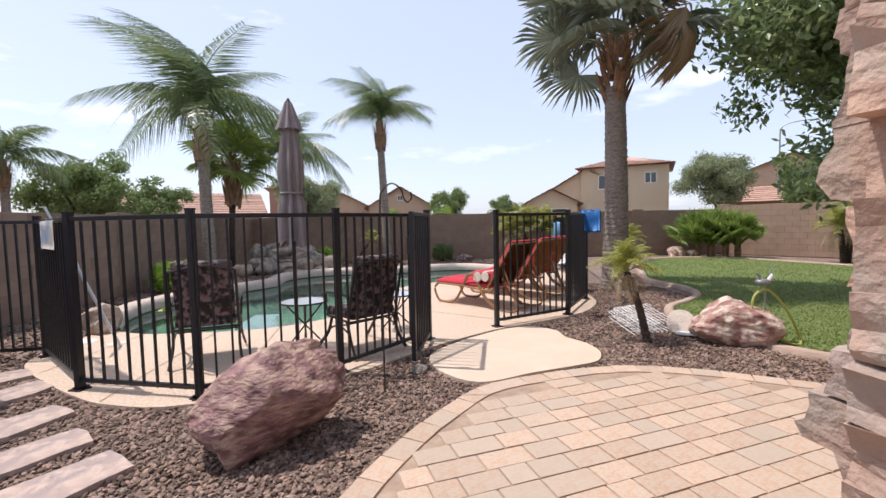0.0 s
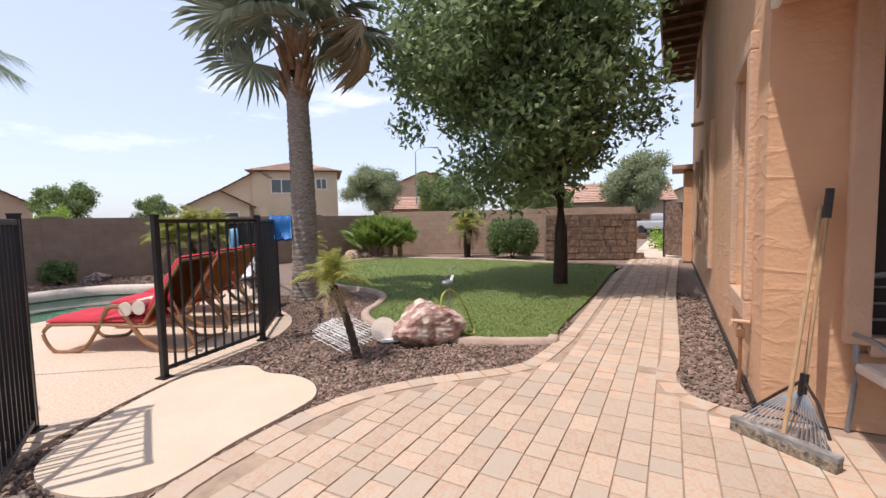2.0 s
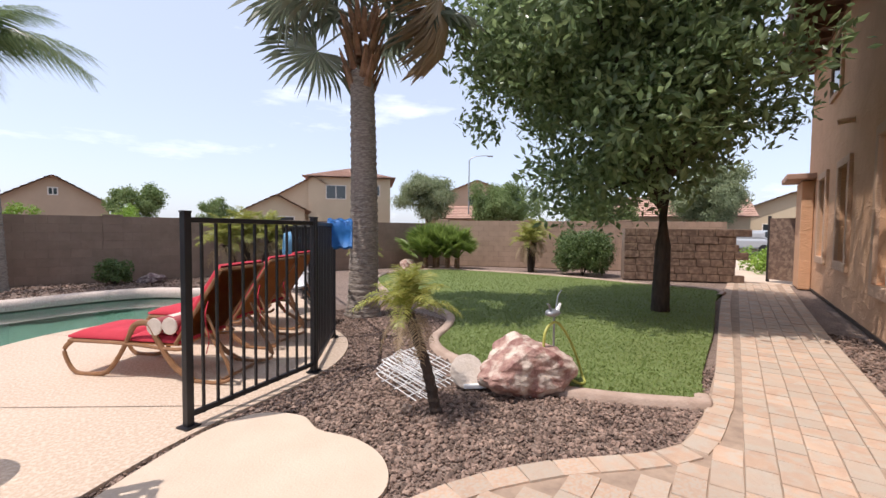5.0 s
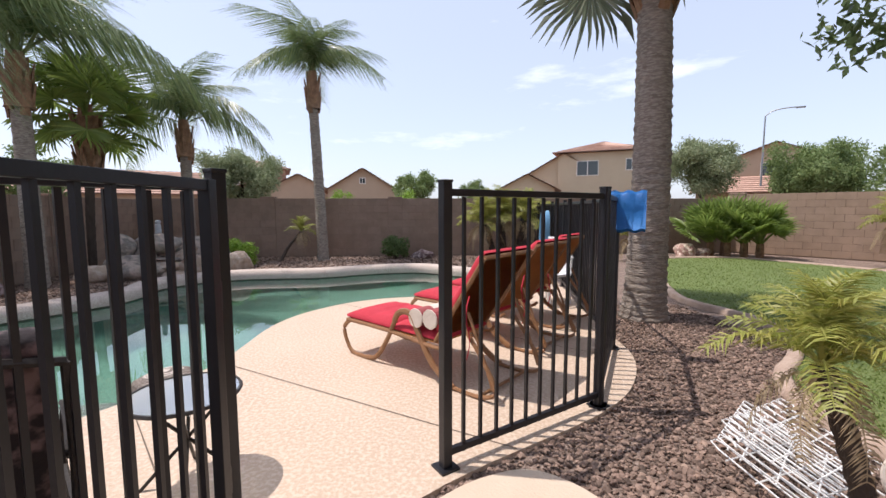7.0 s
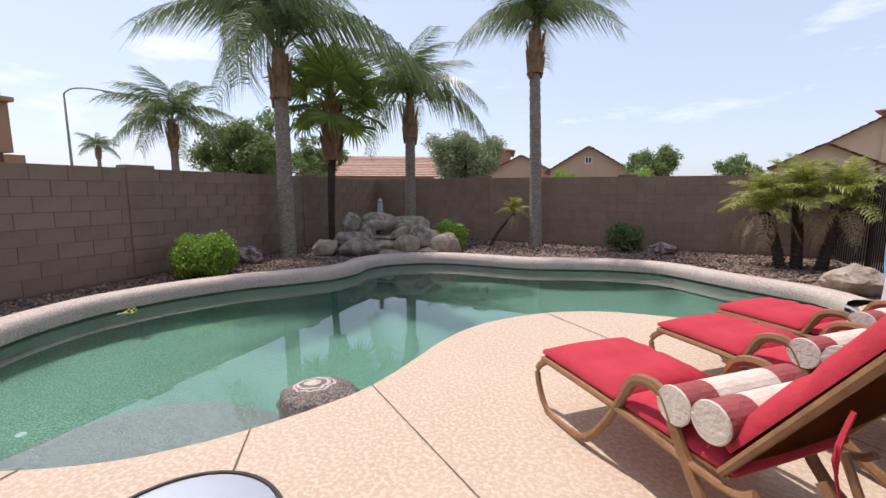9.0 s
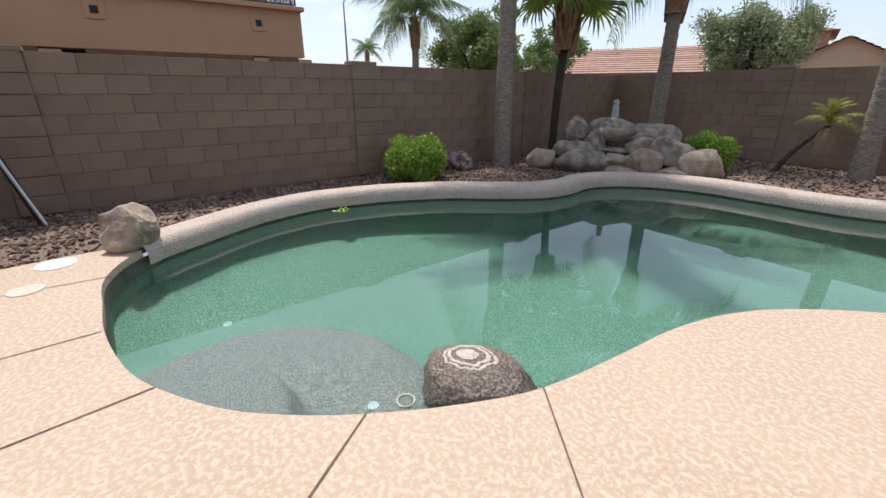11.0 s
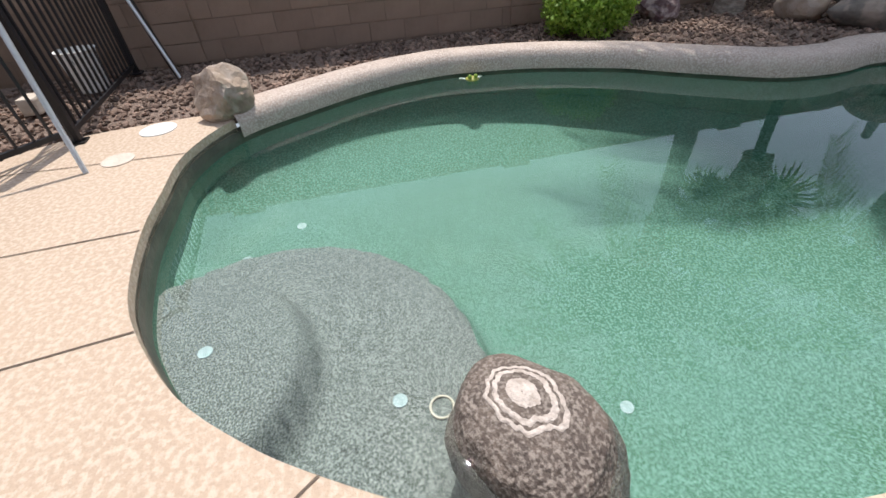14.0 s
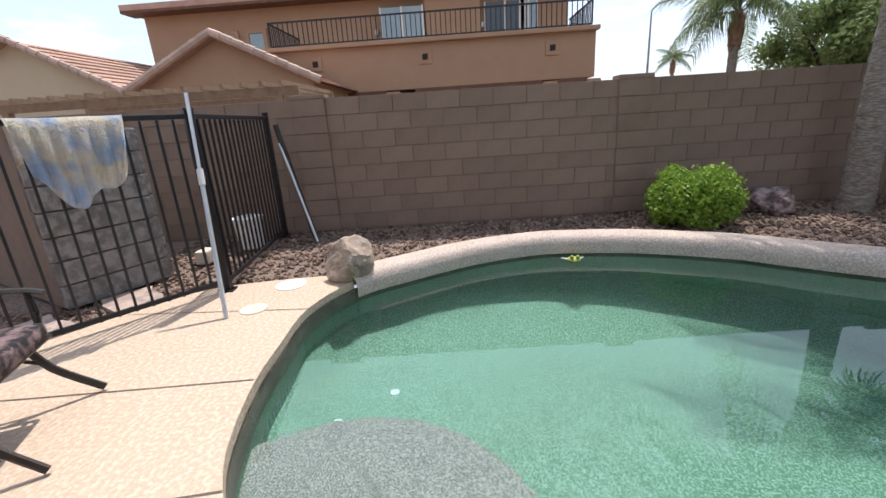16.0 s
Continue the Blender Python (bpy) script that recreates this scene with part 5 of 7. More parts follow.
for x in (-6.5, -1.6, 4.8, 6.55):
    part("pillar", B(x, -0.12, 1.2, 0.55, 0.30, 2.6), M_NEIGH, nh)
for x in (-4.7, -0.2, 4.9):
    v = part("vent", B(x, -0.12, 3.75, 0.55, 0.06, 0.55, bevel=0.02), M_NEIGH, nh)
    part("vent_hole", B(x, -0.16, 3.75, 0.22, 0.03, 0.22), M_SCREEN, v)
upper = part("upper_wall", B(-3.8, 6.5, 5.4, 20.6, 5.0, 3.4), M_NEIGH, nh)
part("upper_bay", B(1.0, 3.9, 5.6, 2.6, 0.6, 2.6), M_NEIGH, nh)
for x, w, m in ((-1.4, 2.0, M_PALEGLASS), (3.5, 1.9, M_DARKGLASS), (4.6, 0.8, M_PALEGLASS)):
    f = part("sliding_door", B(x, 3.55 if x < 2 else 3.95, 5.4, w, 0.08, 2.1), m, nh)
    bm = bmesh.new()
    for xx in (x - w / 2, x, x + w / 2):
        box(bm, xx, 3.5 if x < 2 else 3.9, 5.4, 0.08, 0.06, 2.15)
    part("door_frame", bm, M_WHITEFRAME, f)
for i in range(3):
    x = -11.5 + i * 1.42
    f = part("window", B(x, 3.96, 5.5, 0.75, 0.08, 0.75), M_PALEGLASS, nh)
    bm = bmesh.new()
    for xx in (x - 0.45, x + 0.45):
        box(bm, xx, 3.93, 5.5, 0.2, 0.14, 1.1)
    for zz in (5.02, 5.98):
        box(bm, x, 3.93, zz, 0.7, 0.13, 0.2)
    part("window_surround", bm, M_NEIGH, f)
for x in (-2.7, 2.4):
    part("wall_lamp", B(x, 3.9, 5.5, 0.14, 0.2, 0.24, bevel=0.03), M_WHITEFRAME, nh)
part("roof", B(-3.8, 6.3, 7.2, 21.6, 6.4, 0.25), M_TILE, nh)
part("eave", B(-3.8, 3.6, 7.02, 21.6, 1.0, 0.12), M_WOODTRIM, nh)
rail = part("railing", B(0, 0.1, 5.42, 13.0, 0.06, 0.06), M_BLACK, nh)
part("bottom_rail", B(0, 0.1, 4.55, 13.0, 0.05, 0.05), M_BLACK, rail)
for i in range(66):
    part("baluster", B(-6.5 + i * 0.2, 0.1, 4.98, 0.035, 0.035, 0.84), M_BLACK, rail)
for s in (-6.5, 6.5):
    part("side_rail", B(s, 1.9, 5.42, 0.06, 3.6, 0.06), M_BLACK, rail)
    for i in range(18):
        part("baluster", B(s, 0.2 + i * 0.2, 4.98, 0.035, 0.035, 0.84), M_BLACK, rail)
# neighbour's pergola
pg = thing("pergola", "weathered wooden pergola slats beyond the garden wall", "pergola", (-9.4, 0.6, 0), 90)
for x in (-2.8, 2.8):
    for y in (0, 2.4):
        part("post", B(x, y, 0.98, 0.14, 0.14, 1.96), M_PERGOLA, pg)
for y in (0, 2.4):
    part("beam", B(0, y, 2.02, 6.4, 0.1, 0.16), M_PERGOLA, pg)
for i in range(17):
    part("slat", B(-3.0 + i * 0.375, 1.2, 2.14, 0.06, 3.2, 0.09), M_PERGOLA, pg)


def street_lamp(at, h, turn, label):
    t = thing("street_lamp", label, "street lamp", (at[0], at[1], 0), turn)
    part("pole", T([(0, 0, -0.1), (0, 0, h * 0.6), (0, 0, h)], 0.09, 8, 0.05), M_STEEL, t)
    part("arm", T(spline([(0, 0, h), (0.4, 0, h + 0.35), (1.2, 0, h + 0.5), (2.0, 0, h + 0.5)], 5), 0.045, 6), M_STEEL, t)
    part("head", B(2.2, 0, h + 0.46, 0.6, 0.22, 0.12, bevel=0.03), M_STEEL, t)


street_lamp((-31.0, 19.5), 7.0, 75, "grey street lamp beyond the garden wall")
street_lamp((30.0, 36.5), 8.8, -40, "grey street lamp among the far houses")
# street and parked car beyond the side gate
road = link("road", slab([(24.5, -10), (32, -10), (41, 26), (33.5, 28)], -0.04, -0.018), M_ROAD)
tagged(road, "grey asphalt street beyond the side gate", "road", kind="structure")
drive = link("pavement", slab([(15.2, 5.0), (14.7, 7.1), (27.5, 11.2), (28.5, 8.6)], -0.05, -0.01), M_PAD)
tagged(drive, "pale concrete path leading from the side gate", "pavement", kind="structure")
car = thing("parked_car", "silver pickup car parked in the street", "car", (33.5, 12.2, 0), 75)
bm = B(0, 0, 0.72, 4.9, 1.8, 0.62, bevel=0.12)
box(bm, -0.3, 0, 1.28, 2.3, 1.6, 0.62, bevel=0.2)
part("body", bm, M_CARPAINT, car)
part("windscreen", B(-0.3, 0, 1.32, 2.34, 1.5, 0.4, bevel=0.12), M_DARKGLASS, car)
for x in (-1.5, 1.5):
    for y in (-0.8, 0.8):
        bm = bmesh.new()
        bmesh.ops.create_cone(bm, cap_ends=True, segments=18, radius1=0.36, radius2=0.36, depth=0.24, matrix=Matrix.Translation((x, y, 0.34)) @ Matrix.Rotation(math.pi / 2, 4, 'X'))
        part("wheel", bm, M_TYRE, car)

# ---------- rocks ----------
rock("boulder", (-0.95, 2.80, -0.02), (1.10, 0.72, 0.62), M_ROCK_RED, "large red and purple quartz boulder in the gravel", 7, 24, 0.15, 9, "boulder", 0.08, tilt=-0.30)
rock("boulder", (3.42, 4.72, -0.02), (0.85, 0.66, 0.52), M_ROCK_PINK, "pink and cream quartz boulder beside the lawn", 9, -15, 0.2, 6, "boulder", 0.08)
rock("boulder", (-4.26, 5.80, -0.04), (0.48, 0.44, 0.44), M_ROCK_TAN, "tan rounded boulder at the pool's edge", 13, 20, 0.15, 4, "boulder", 0.05)
rock("rock", (-5.8, 10.55, -0.03), (0.52, 0.36, 0.34), M_ROCK_PURP, "dark purple rock beside a lime-green shrub", 15, 65, 0.3, 5)
rock("rock", (1.15, 15.2, -0.03), (0.6, 0.4, 0.26), M_ROCK_PURP, "low purple rock before the block wall", 16, 10, 0.3, 5)
rock("rock", (8.55, 14.75, -0.03), (0.75, 0.5, 0.5), M_ROCK_PINK, "reddish rock behind the lawn", 18, 40, 0.3, 5)
rock("rock", (9.05, 14.75, -0.03), (0.45, 0.4, 0.3), M_ROCK_PINK, "small reddish rock behind the lawn", 20, 10, 0.3, 5)
rock("rock", (3.3, 12.3, -0.03), (0.75, 0.6, 0.42), M_ROCK_TAN, "tan rock on the pool's coping", 21, 10, 0.2, 5)
rock("rock", (-0.02, 4.02, -0.03), (0.17, 0.11, 0.10), M_ROCK_GREY, "small grey stone against the open gate", 22, 30, 0.2, 3)
rock("rock", (2.33, 4.98, -0.03), (0.10, 0.09, 0.08), M_ROCK_TAN, "small tan stone beside the young palm", 23, 30, 0.2, 3)
# rock standing in the pool with rings of mineral crust
pr_bm = bmesh.new()
bmesh.ops.create_icosphere(pr_bm, subdivisions=5, radius=1.0)


def pool_rock_at(d):
    """The rock's surface in the direction d: an egg leaning over, flattened on top and worn."""
    d = d.normalized()
    p = Vector((d.x * 0.33, d.y * 0.27, d.z * 0.33))
    p *= 1 + 0.10 * noise.noise(d * 1.3 + Vector((4, 2, 9))) + 0.03 * noise.noise(d * 4) + 0.012 * noise.noise(d * 11)
    if p.z > 0.2:
        p.z = 0.2 + (p.z - 0.2) * 0.5
    p.x -= 0.22 * p.z
    return p


for v in pr_bm.verts:
    v.co = pool_rock_at(v.co)
pr = link("pool_rock", pr_bm, M_WETROCK, smooth=True)
pr.matrix_basis = pose(-1.30, 7.235, -0.295, 0, 0, 24)
tagged(pr, "brown rock standing in the pool ringed with white crust", "rock")
for r0, r1, name in ((0.0, 0.24, "crust_patch"), (0.38, 0.48, "crust_ring"), (0.54, 0.63, "crust_ring")):
    bm = bmesh.new()
    grid = []
    for k in range(96):
        a = 2 * math.pi * k / 96
        j = 1 + 0.18 * noise.noise(Vector((math.cos(a) * 1.5, math.sin(a) * 1.5, 2))) + 0.10 * noise.noise(Vector((math.cos(a) * 7, math.sin(a) * 7, r1 * 9)))
        col = []
        for q in range(4):
            r = max(0.01, r0 + (r1 - r0) * q / 3) * j * 0.78
            p = pool_rock_at(Vector((math.cos(a) * r - 0.08, math.sin(a) * r * 0.92 + 0.02, 1.0)))
            col.append(bm.verts.new(p + p.normalized() * (0.004 if 0 < q < 3 else 0.0015)))
        grid.append(col)
    for k in range(96):
        for q in range(3):
            bm.faces.new((grid[k][q], grid[k][q + 1], grid[(k + 1) % 96][q + 1], grid[(k + 1) % 96][q]))
    bmesh.ops.recalc_face_normals(bm, faces=bm.faces)
    part(name, bm, M_MINERAL, pr, smooth=True)
# rock waterfall
FX, FY = 0.84, 0.54
falls = thing("rock_waterfall", "stacked grey and tan boulder waterfall at the pool's corner", "waterfall", (0, 0, 0))
FALL = [(702, .00, .48, .40, .40, 'T'), (742, .16, .62, .42, .42, 'G'), (757, .0, .95, .50, .42, 'G'), (737, .42, .42, .40, .55, 'G'), (782, .54, .74, .55, .42, 'G'),
        (832, .50, .78, .42, .40, 'G'), (766, .26, .36, .34, .46, 'G'), (822, .32, .52, .40, .34, 'T'), (852, .18, .62, .44, .50, 'G'), (824, .0, .52, .42, .46, 'T'),
        (890, .0, .66, .46, .46, 'T'), (864, .0, .62, .46, .20, 'T'), (800, .0, .52, .46, .18, 'T'), (792, .14, .48, .44, .26, 'T'), (800, .36, .60, .50, .12, 'G'),
        (780, .02, .8, .6, .45, 'G'), (835, .02, .8, .6, .4, 'G')]
for i, (px, z, w, d, h, k) in enumerate(FALL):
    s = (px - 800) * 0.0135 + 0.2
    bk = 0.25 + z * 0.95 + (0.5 if i > 14 else 0)
    rock("waterfall_rock", (-4.10 + FX * s - FY * bk, 12.30 + FY * s + FX * bk, z * 0.88 - 0.06), (w * 1.25, d * 1.2, h * 1.05), M_ROCK_TAN if k == 'T' else M_ROCK_GREY, "", 60 + i,
         32 + (i * 23) % 90 - 20, 0.09, 3, parent=falls, sink=0.06, smooth=True)
bm = bmesh.new()
tube(bm, [(0, 0, 0), (0, 0, 0.03), (0, 0, 0.1), (0, 0, 0.18), (0.0, 0, 0.22)], 0.07, 10, 0.05)
bmesh.ops.create_icosphere(bm, subdivisions=2, radius=0.055, matrix=Matrix.Translation((0, 0, 0.26)))
st = link("garden_statue", bm, M_STATUE, smooth=True)
st.location = (-4.62, 13.10, 0.82)
tagged(st, "small pale stone garden statue on the waterfall", "statue")

# ---------- stepping stones ----------
for i, (x, y) in enumerate([(-3.40, 3.68), (-2.80, 3.14), (-2.32, 2.74), (-1.86, 2.44), (-3.9, 4.05)]):
    rng = random.Random(i + 3)
    pts = [(a + rng.uniform(-0.02, 0.02), b + rng.uniform(-0.02, 0.02)) for a, b in
           [(-0.32, -0.13), (-0.1, -0.15), (0.12, -0.14), (0.32, -0.13), (0.33, 0.02), (0.31, 0.13), (0.08, 0.14), (-0.12, 0.13), (-0.32, 0.14), (-0.33, 0.0)]]
    o = link("stepping_stone", slab([(p[0] * 0.85, p[1] * 1.25) for p in pts], -0.05, 0.012), M_FLAG)
    o.matrix_basis = pose(x, y, 0, 0, 0, 66 - i * 4)
    tagged(o, "pinkish flagstone stepping stone set in the gravel", "stepping stone", "stepping stones")


# ---------- furniture ----------
def lounger(at, turn, label):
    """Foot end at local x=0, head towards +x, width along y."""
    t = thing("sun_lounger", label, "sun lounger", (at[0], at[1], 0), turn, group="sun loungers")
    W = 0.64
    seat_z = 0.34
    hx, top = 1.12, (1.58, 1.02)
    for y in (0.0, W):
        part("side_rail", T(spline([(0.0, y, seat_z - 0.02), (0.6, y, seat_z - 0.02), (hx, y, seat_z - 0.05), (hx + 0.12, y, seat_z + 0.0)], 4), 0.017, 7), M_FRAME, t)
        part("front_leg", T(spline([(0.04, y, seat_z - 0.02), (-0.05, y, seat_z - 0.10), (-0.02, y, 0.12), (0.08, y, 0.02), (0.30, y, 0.02), (0.42, y, 0.06), (0.55, y, 0.22), (0.66, y, 0.42)], 4), 0.016, 7, flat=1.4), M_FRAME, t)
        part("armrest", T(spline([(0.66, y, 0.42), (0.70, y, 0.49), (0.78, y, 0.52), (0.86, y, 0.50), (0.95, y, 0.35), (1.10, y, 0.14), (1.30, y, 0.02)], 4), 0.02, 7, flat=1.4), M_FRAME, t)
        part("rear_leg", T(spline([(1.30, y, 0.02), (1.55, y, 0.02), (1.68, y, 0.10), (1.55, y, 0.32), (1.40, y, 0.50)], 4), 0.016, 7), M_FRAME, t)
        part("back_strut", T([(hx + 0.32, y, 0.62), (1.58, y, 0.30), (1.66, y, 0.10)], 0.012, 6), M_FRAME, t)
        part("back_rail", T([(hx, y, seat_z), (top[0], y, top[1])], 0.017, 7), M_FRAME, t)
    part("cross_bar", T([(0.0, 0, seat_z - 0.02), (0.0, W, seat_z - 0.02)], 0.016, 7), M_FRAME, t)
    part("cross_bar", T([(1.55, 0, 0.03), (1.55, W, 0.03)], 0.014, 7), M_FRAME, t)
    part("cross_bar", T([(top[0], 0, top[1]), (top[0], W, top[1])], 0.017, 7), M_FRAME, t)
    bm = bmesh.new()
    rows = []
    for i in range(13):
        f = i / 12
        x, z = hx + (top[0] - hx) * f, seat_z + (top[1] - seat_z) * f
        b = 0.035 * math.sin(math.pi * f)
        rows.append([bm.verts.new((x + b * 0.7 * math.sin(math.pi * k / 6), W * k / 6, z - b * math.sin(math.pi * k / 6))) for k in range(7)])
    for a, b in zip(rows, rows[1:]):
        for k in range(6):
            bm.faces.new((a[k], a[k + 1], b[k + 1], b[k]))
    sol = bmesh.ops.solidify(bm, geom=bm.faces[:], thickness=0.008)
    part("back_sling", bm, M_SLING, t, "brown woven sling back", smooth=True)
    part("seat_sling", B(0.58, W / 2, seat_z - 0.015, 1.12, W - 0.03, 0.012), M_SLING, t)

    def cushion(x0, z0, x1, z1, th, name):
        bm = bmesh.new()
        L = math.hypot(x1 - x0, z1 - z0)
        ux, uz = (x1 - x0) / L, (z1 - z0) / L
        nx, nz = -uz, ux
        nu, nv = 14, 9
        up, dn = [], []
        for i in range(nu + 1):
            ru, rd = [], []
            for k in range(nv + 1):
                f, g = i / nu, k / nv
                e = min(1, 7 * min(f, 1 - f)) ** 0.5 * min(1, 7 * min(g, 1 - g)) ** 0.5
                w = 0.010 * noise.noise(Vector((x0 * 3 + f * 5, g * 4, L * 3 + at[0]))) - 0.012 * math.exp(-((f - 0.5) / 0.03) ** 2)
                h = th * (0.35 + 0.65 * e) + w * e
                px, pz = x0 + ux * L * f, z0 + uz * L * f
                ru.append(bm.verts.new((px + nx * h, 0.01 + (W - 0.02) * g, pz + nz * h)))
                rd.append(bm.verts.new((px + nx * 0.004, 0.01 + (W - 0.02) * g, pz + nz * 0.004)))
            up.append(ru)
            dn.append(rd)
        for i in range(nu):
            for k in range(nv):
                bm.faces.new((up[i][k], up[i + 1][k], up[i + 1][k + 1], up[i][k + 1]))
        for i in range(nu):
            bm.faces.new((up[i][0], dn[i][0], dn[i + 1][0], up[i + 1][0]))
            bm.faces.new((up[i][nv], up[i + 1][nv], dn[i + 1][nv], dn[i][nv]))
        for k in range(nv):
            bm.faces.new((up[0][k], up[0][k + 1], dn[0][k + 1], dn[0][k]))
            bm.faces.new((up[nu][k], dn[nu][k], dn[nu][k + 1], up[nu][k + 1]))
        bmesh.ops.recalc_face_normals(bm, faces=bm.faces)
        return part(name, bm, M_CUSHION, t, "red canvas cushion", smooth=True)
    cushion(-0.02, seat_z, 0.60, seat_z, 0.075, "foot_cushion")
    cushion(0.61, seat_z, 1.16, seat_z, 0.075, "seat_cushion")
    bc = cushion(hx + 0.02, seat_z + 0.075, top[0] + 0.0, top[1] + 0.03, 0.085, "back_cushion")
    for y in (0.02,):
        part("tie", T(spline([(1.45, y - 0.02, 0.74), (1.44, y - 0.05, 0.6), (1.47, y - 0.04, 0.42), (1.45, y - 0.05, 0.28)], 4), 0.010, 5, flat=0.4), M_CUSHION, bc)
    # two bolster pillows with dusty red ends
    for x, z in ((0.92, seat_z + 0.15), (1.075, seat_z + 0.165)):
        for y0, y1, m, nm in ((-0.01, 0.15, M_PILLOW_RED, "pillow_end"), (0.15, 0.50, M_PILLOW, "pillow"), (0.50, 0.66, M_PILLOW_RED, "pillow_end")):
            pth = [(x, y0 + (y1 - y0) * k / 5, z) for k in range(6)]
            part(nm, T(pth, 0.074, 20), m, t, smooth=False)
        part("pillow_face", T([(x, -0.018, z), (x, -0.010, z)], 0.068, 20), M_PILLOW, t)
        part("piping", T([(x + 0.072 * math.cos(a * 0.3142), -0.012, z + 0.072 * math.sin(a * 0.3142)) for a in range(21)], 0.007, 5), M_PILLOW, t)
    return t


LT = -46
l1 = lounger((0.17, 7.47), LT, "bronze sun lounger with red cushions and bolster pillows")
copy_thing(l1, pose(0.82, 8.36, 0, 0, 0, LT))
copy_thing(l1, pose(1.30, 9.10, 0, 0, 0, LT + 2))


def patio_chair(at, turn, label):
    """Dark iron armchair with floral cushions, facing local +y."""
    t = thing("patio_chair", label, "chair", (at[0], at[1], 0), turn, group="patio chairs")
    for s in (-1, 1):
        x = s * 0.29
        part("leg", T(spline([(x, -0.18, 0.36), (x, -0.24, 0.18), (x * 1.08, -0.36, 0.02)], 4), 0.014, 6, flat=1.5), M_IRON, t)
        part("leg", T(spline([(x, 0.14, 0.36), (x, 0.22, 0.2), (x * 1.08, 0.40, 0.02)], 4), 0.014, 6, flat=1.5), M_IRON, t)
        part("brace", T(spline([(x, -0.22, 0.24), (x, 0.0, 0.30), (x, 0.22, 0.22)], 4), 0.010, 6), M_IRON, t)
        part("armrest", T(spline([(x, -0.26, 0.62), (x * 1.05, -0.05, 0.645), (x * 1.08, 0.18, 0.63), (x * 1.08, 0.29, 0.60)], 4), 0.022, 6, flat=0.6), M_IRON, t)
        part("arm_post", T(spline([(x * 1.06, 0.22, 0.62), (x * 1.02, 0.24, 0.48), (x, 0.20, 0.36)], 4), 0.012, 6), M_IRON, t)
        part("back_post", T(spline([(x, -0.20, 0.34), (x, -0.27, 0.62), (x * 0.97, -0.36, 0.94)], 4), 0.014, 6), M_IRON, t)
        part("seat_rail", T([(x, -0.24, 0.36), (x, 0.26, 0.38)], 0.013, 6), M_IRON, t)
    part("top_rail", T(spline([(-0.28, -0.36, 0.94), (0, -0.385, 0.99), (0.28, -0.36, 0.94)], 6), 0.014, 6), M_IRON, t)
    part("front_rail", T([(-0.29, 0.26, 0.38), (0.29, 0.26, 0.38)], 0.012, 6), M_IRON, t)
    part("rear_rail", T([(-0.29, -0.22, 0.36), (0.29, -0.22, 0.36)], 0.012, 6), M_IRON, t)
    part("stretcher", T([(-0.29, 0.0, 0.29), (0.29, 0.0, 0.29)], 0.010, 6), M_IRON, t)
    part("seat_cushion", B(0, 0.02, 0.425, 0.54, 0.52, 0.10, bevel=0.04), M_FLORAL, t, "black floral seat cushion", smooth=True)
    bm = B(0, 0, 0, 0.52, 0.11, 0.60, bevel=0.045)
    bmesh.ops.transform(bm, matrix=Matrix.Translation((0, -0.245, 0.74)) @ Matrix.Rotation(radians(14), 4, 'X'), verts=bm.verts)
    part("back_cushion", bm, M_FLORAL, t, "black floral back cushion", smooth=True)
    return t


patio_chair((-2.2, 4.58), 22, "dark iron patio chair with black floral cushions")
patio_chair((-0.66, 4.80), 42, "dark iron patio chair with black floral cushions beside the gate")


def side_table(at, r, h, label):
    t = thing("side_table", label, "table", (at[0], at[1], 0), 20, group="side tables")
    part("glass_top", T([(0, 0, h - 0.008), (0, 0, h)], r, 40), M_TABLEGLASS, t, "frosted glass top")
    part("rim", T([(r * math.cos(a * 0.1571), r * math.sin(a * 0.1571), h - 0.004) for a in range(41)], 0.010, 6), M_IRON, t)
    for k in range(2):
        a = k * math.pi / 2
        for s in (-1, 1):
            part("leg", T([(s * r * 0.8 * math.cos(a), s * r * 0.8 * math.sin(a), h - 0.02), (-s * r * 0.85 * math.cos(a), -s * r * 0.85 * math.sin(a), 0.0)], 0.009, 6), M_IRON, t)
        part("cross_bar", T([(-r * 0.8 * math.cos(a), -r * 0.8 * math.sin(a), h - 0.02), (r * 0.8 * math.cos(a), r * 0.8 * math.sin(a), h - 0.02)], 0.008, 6), M_IRON, t)
    return t


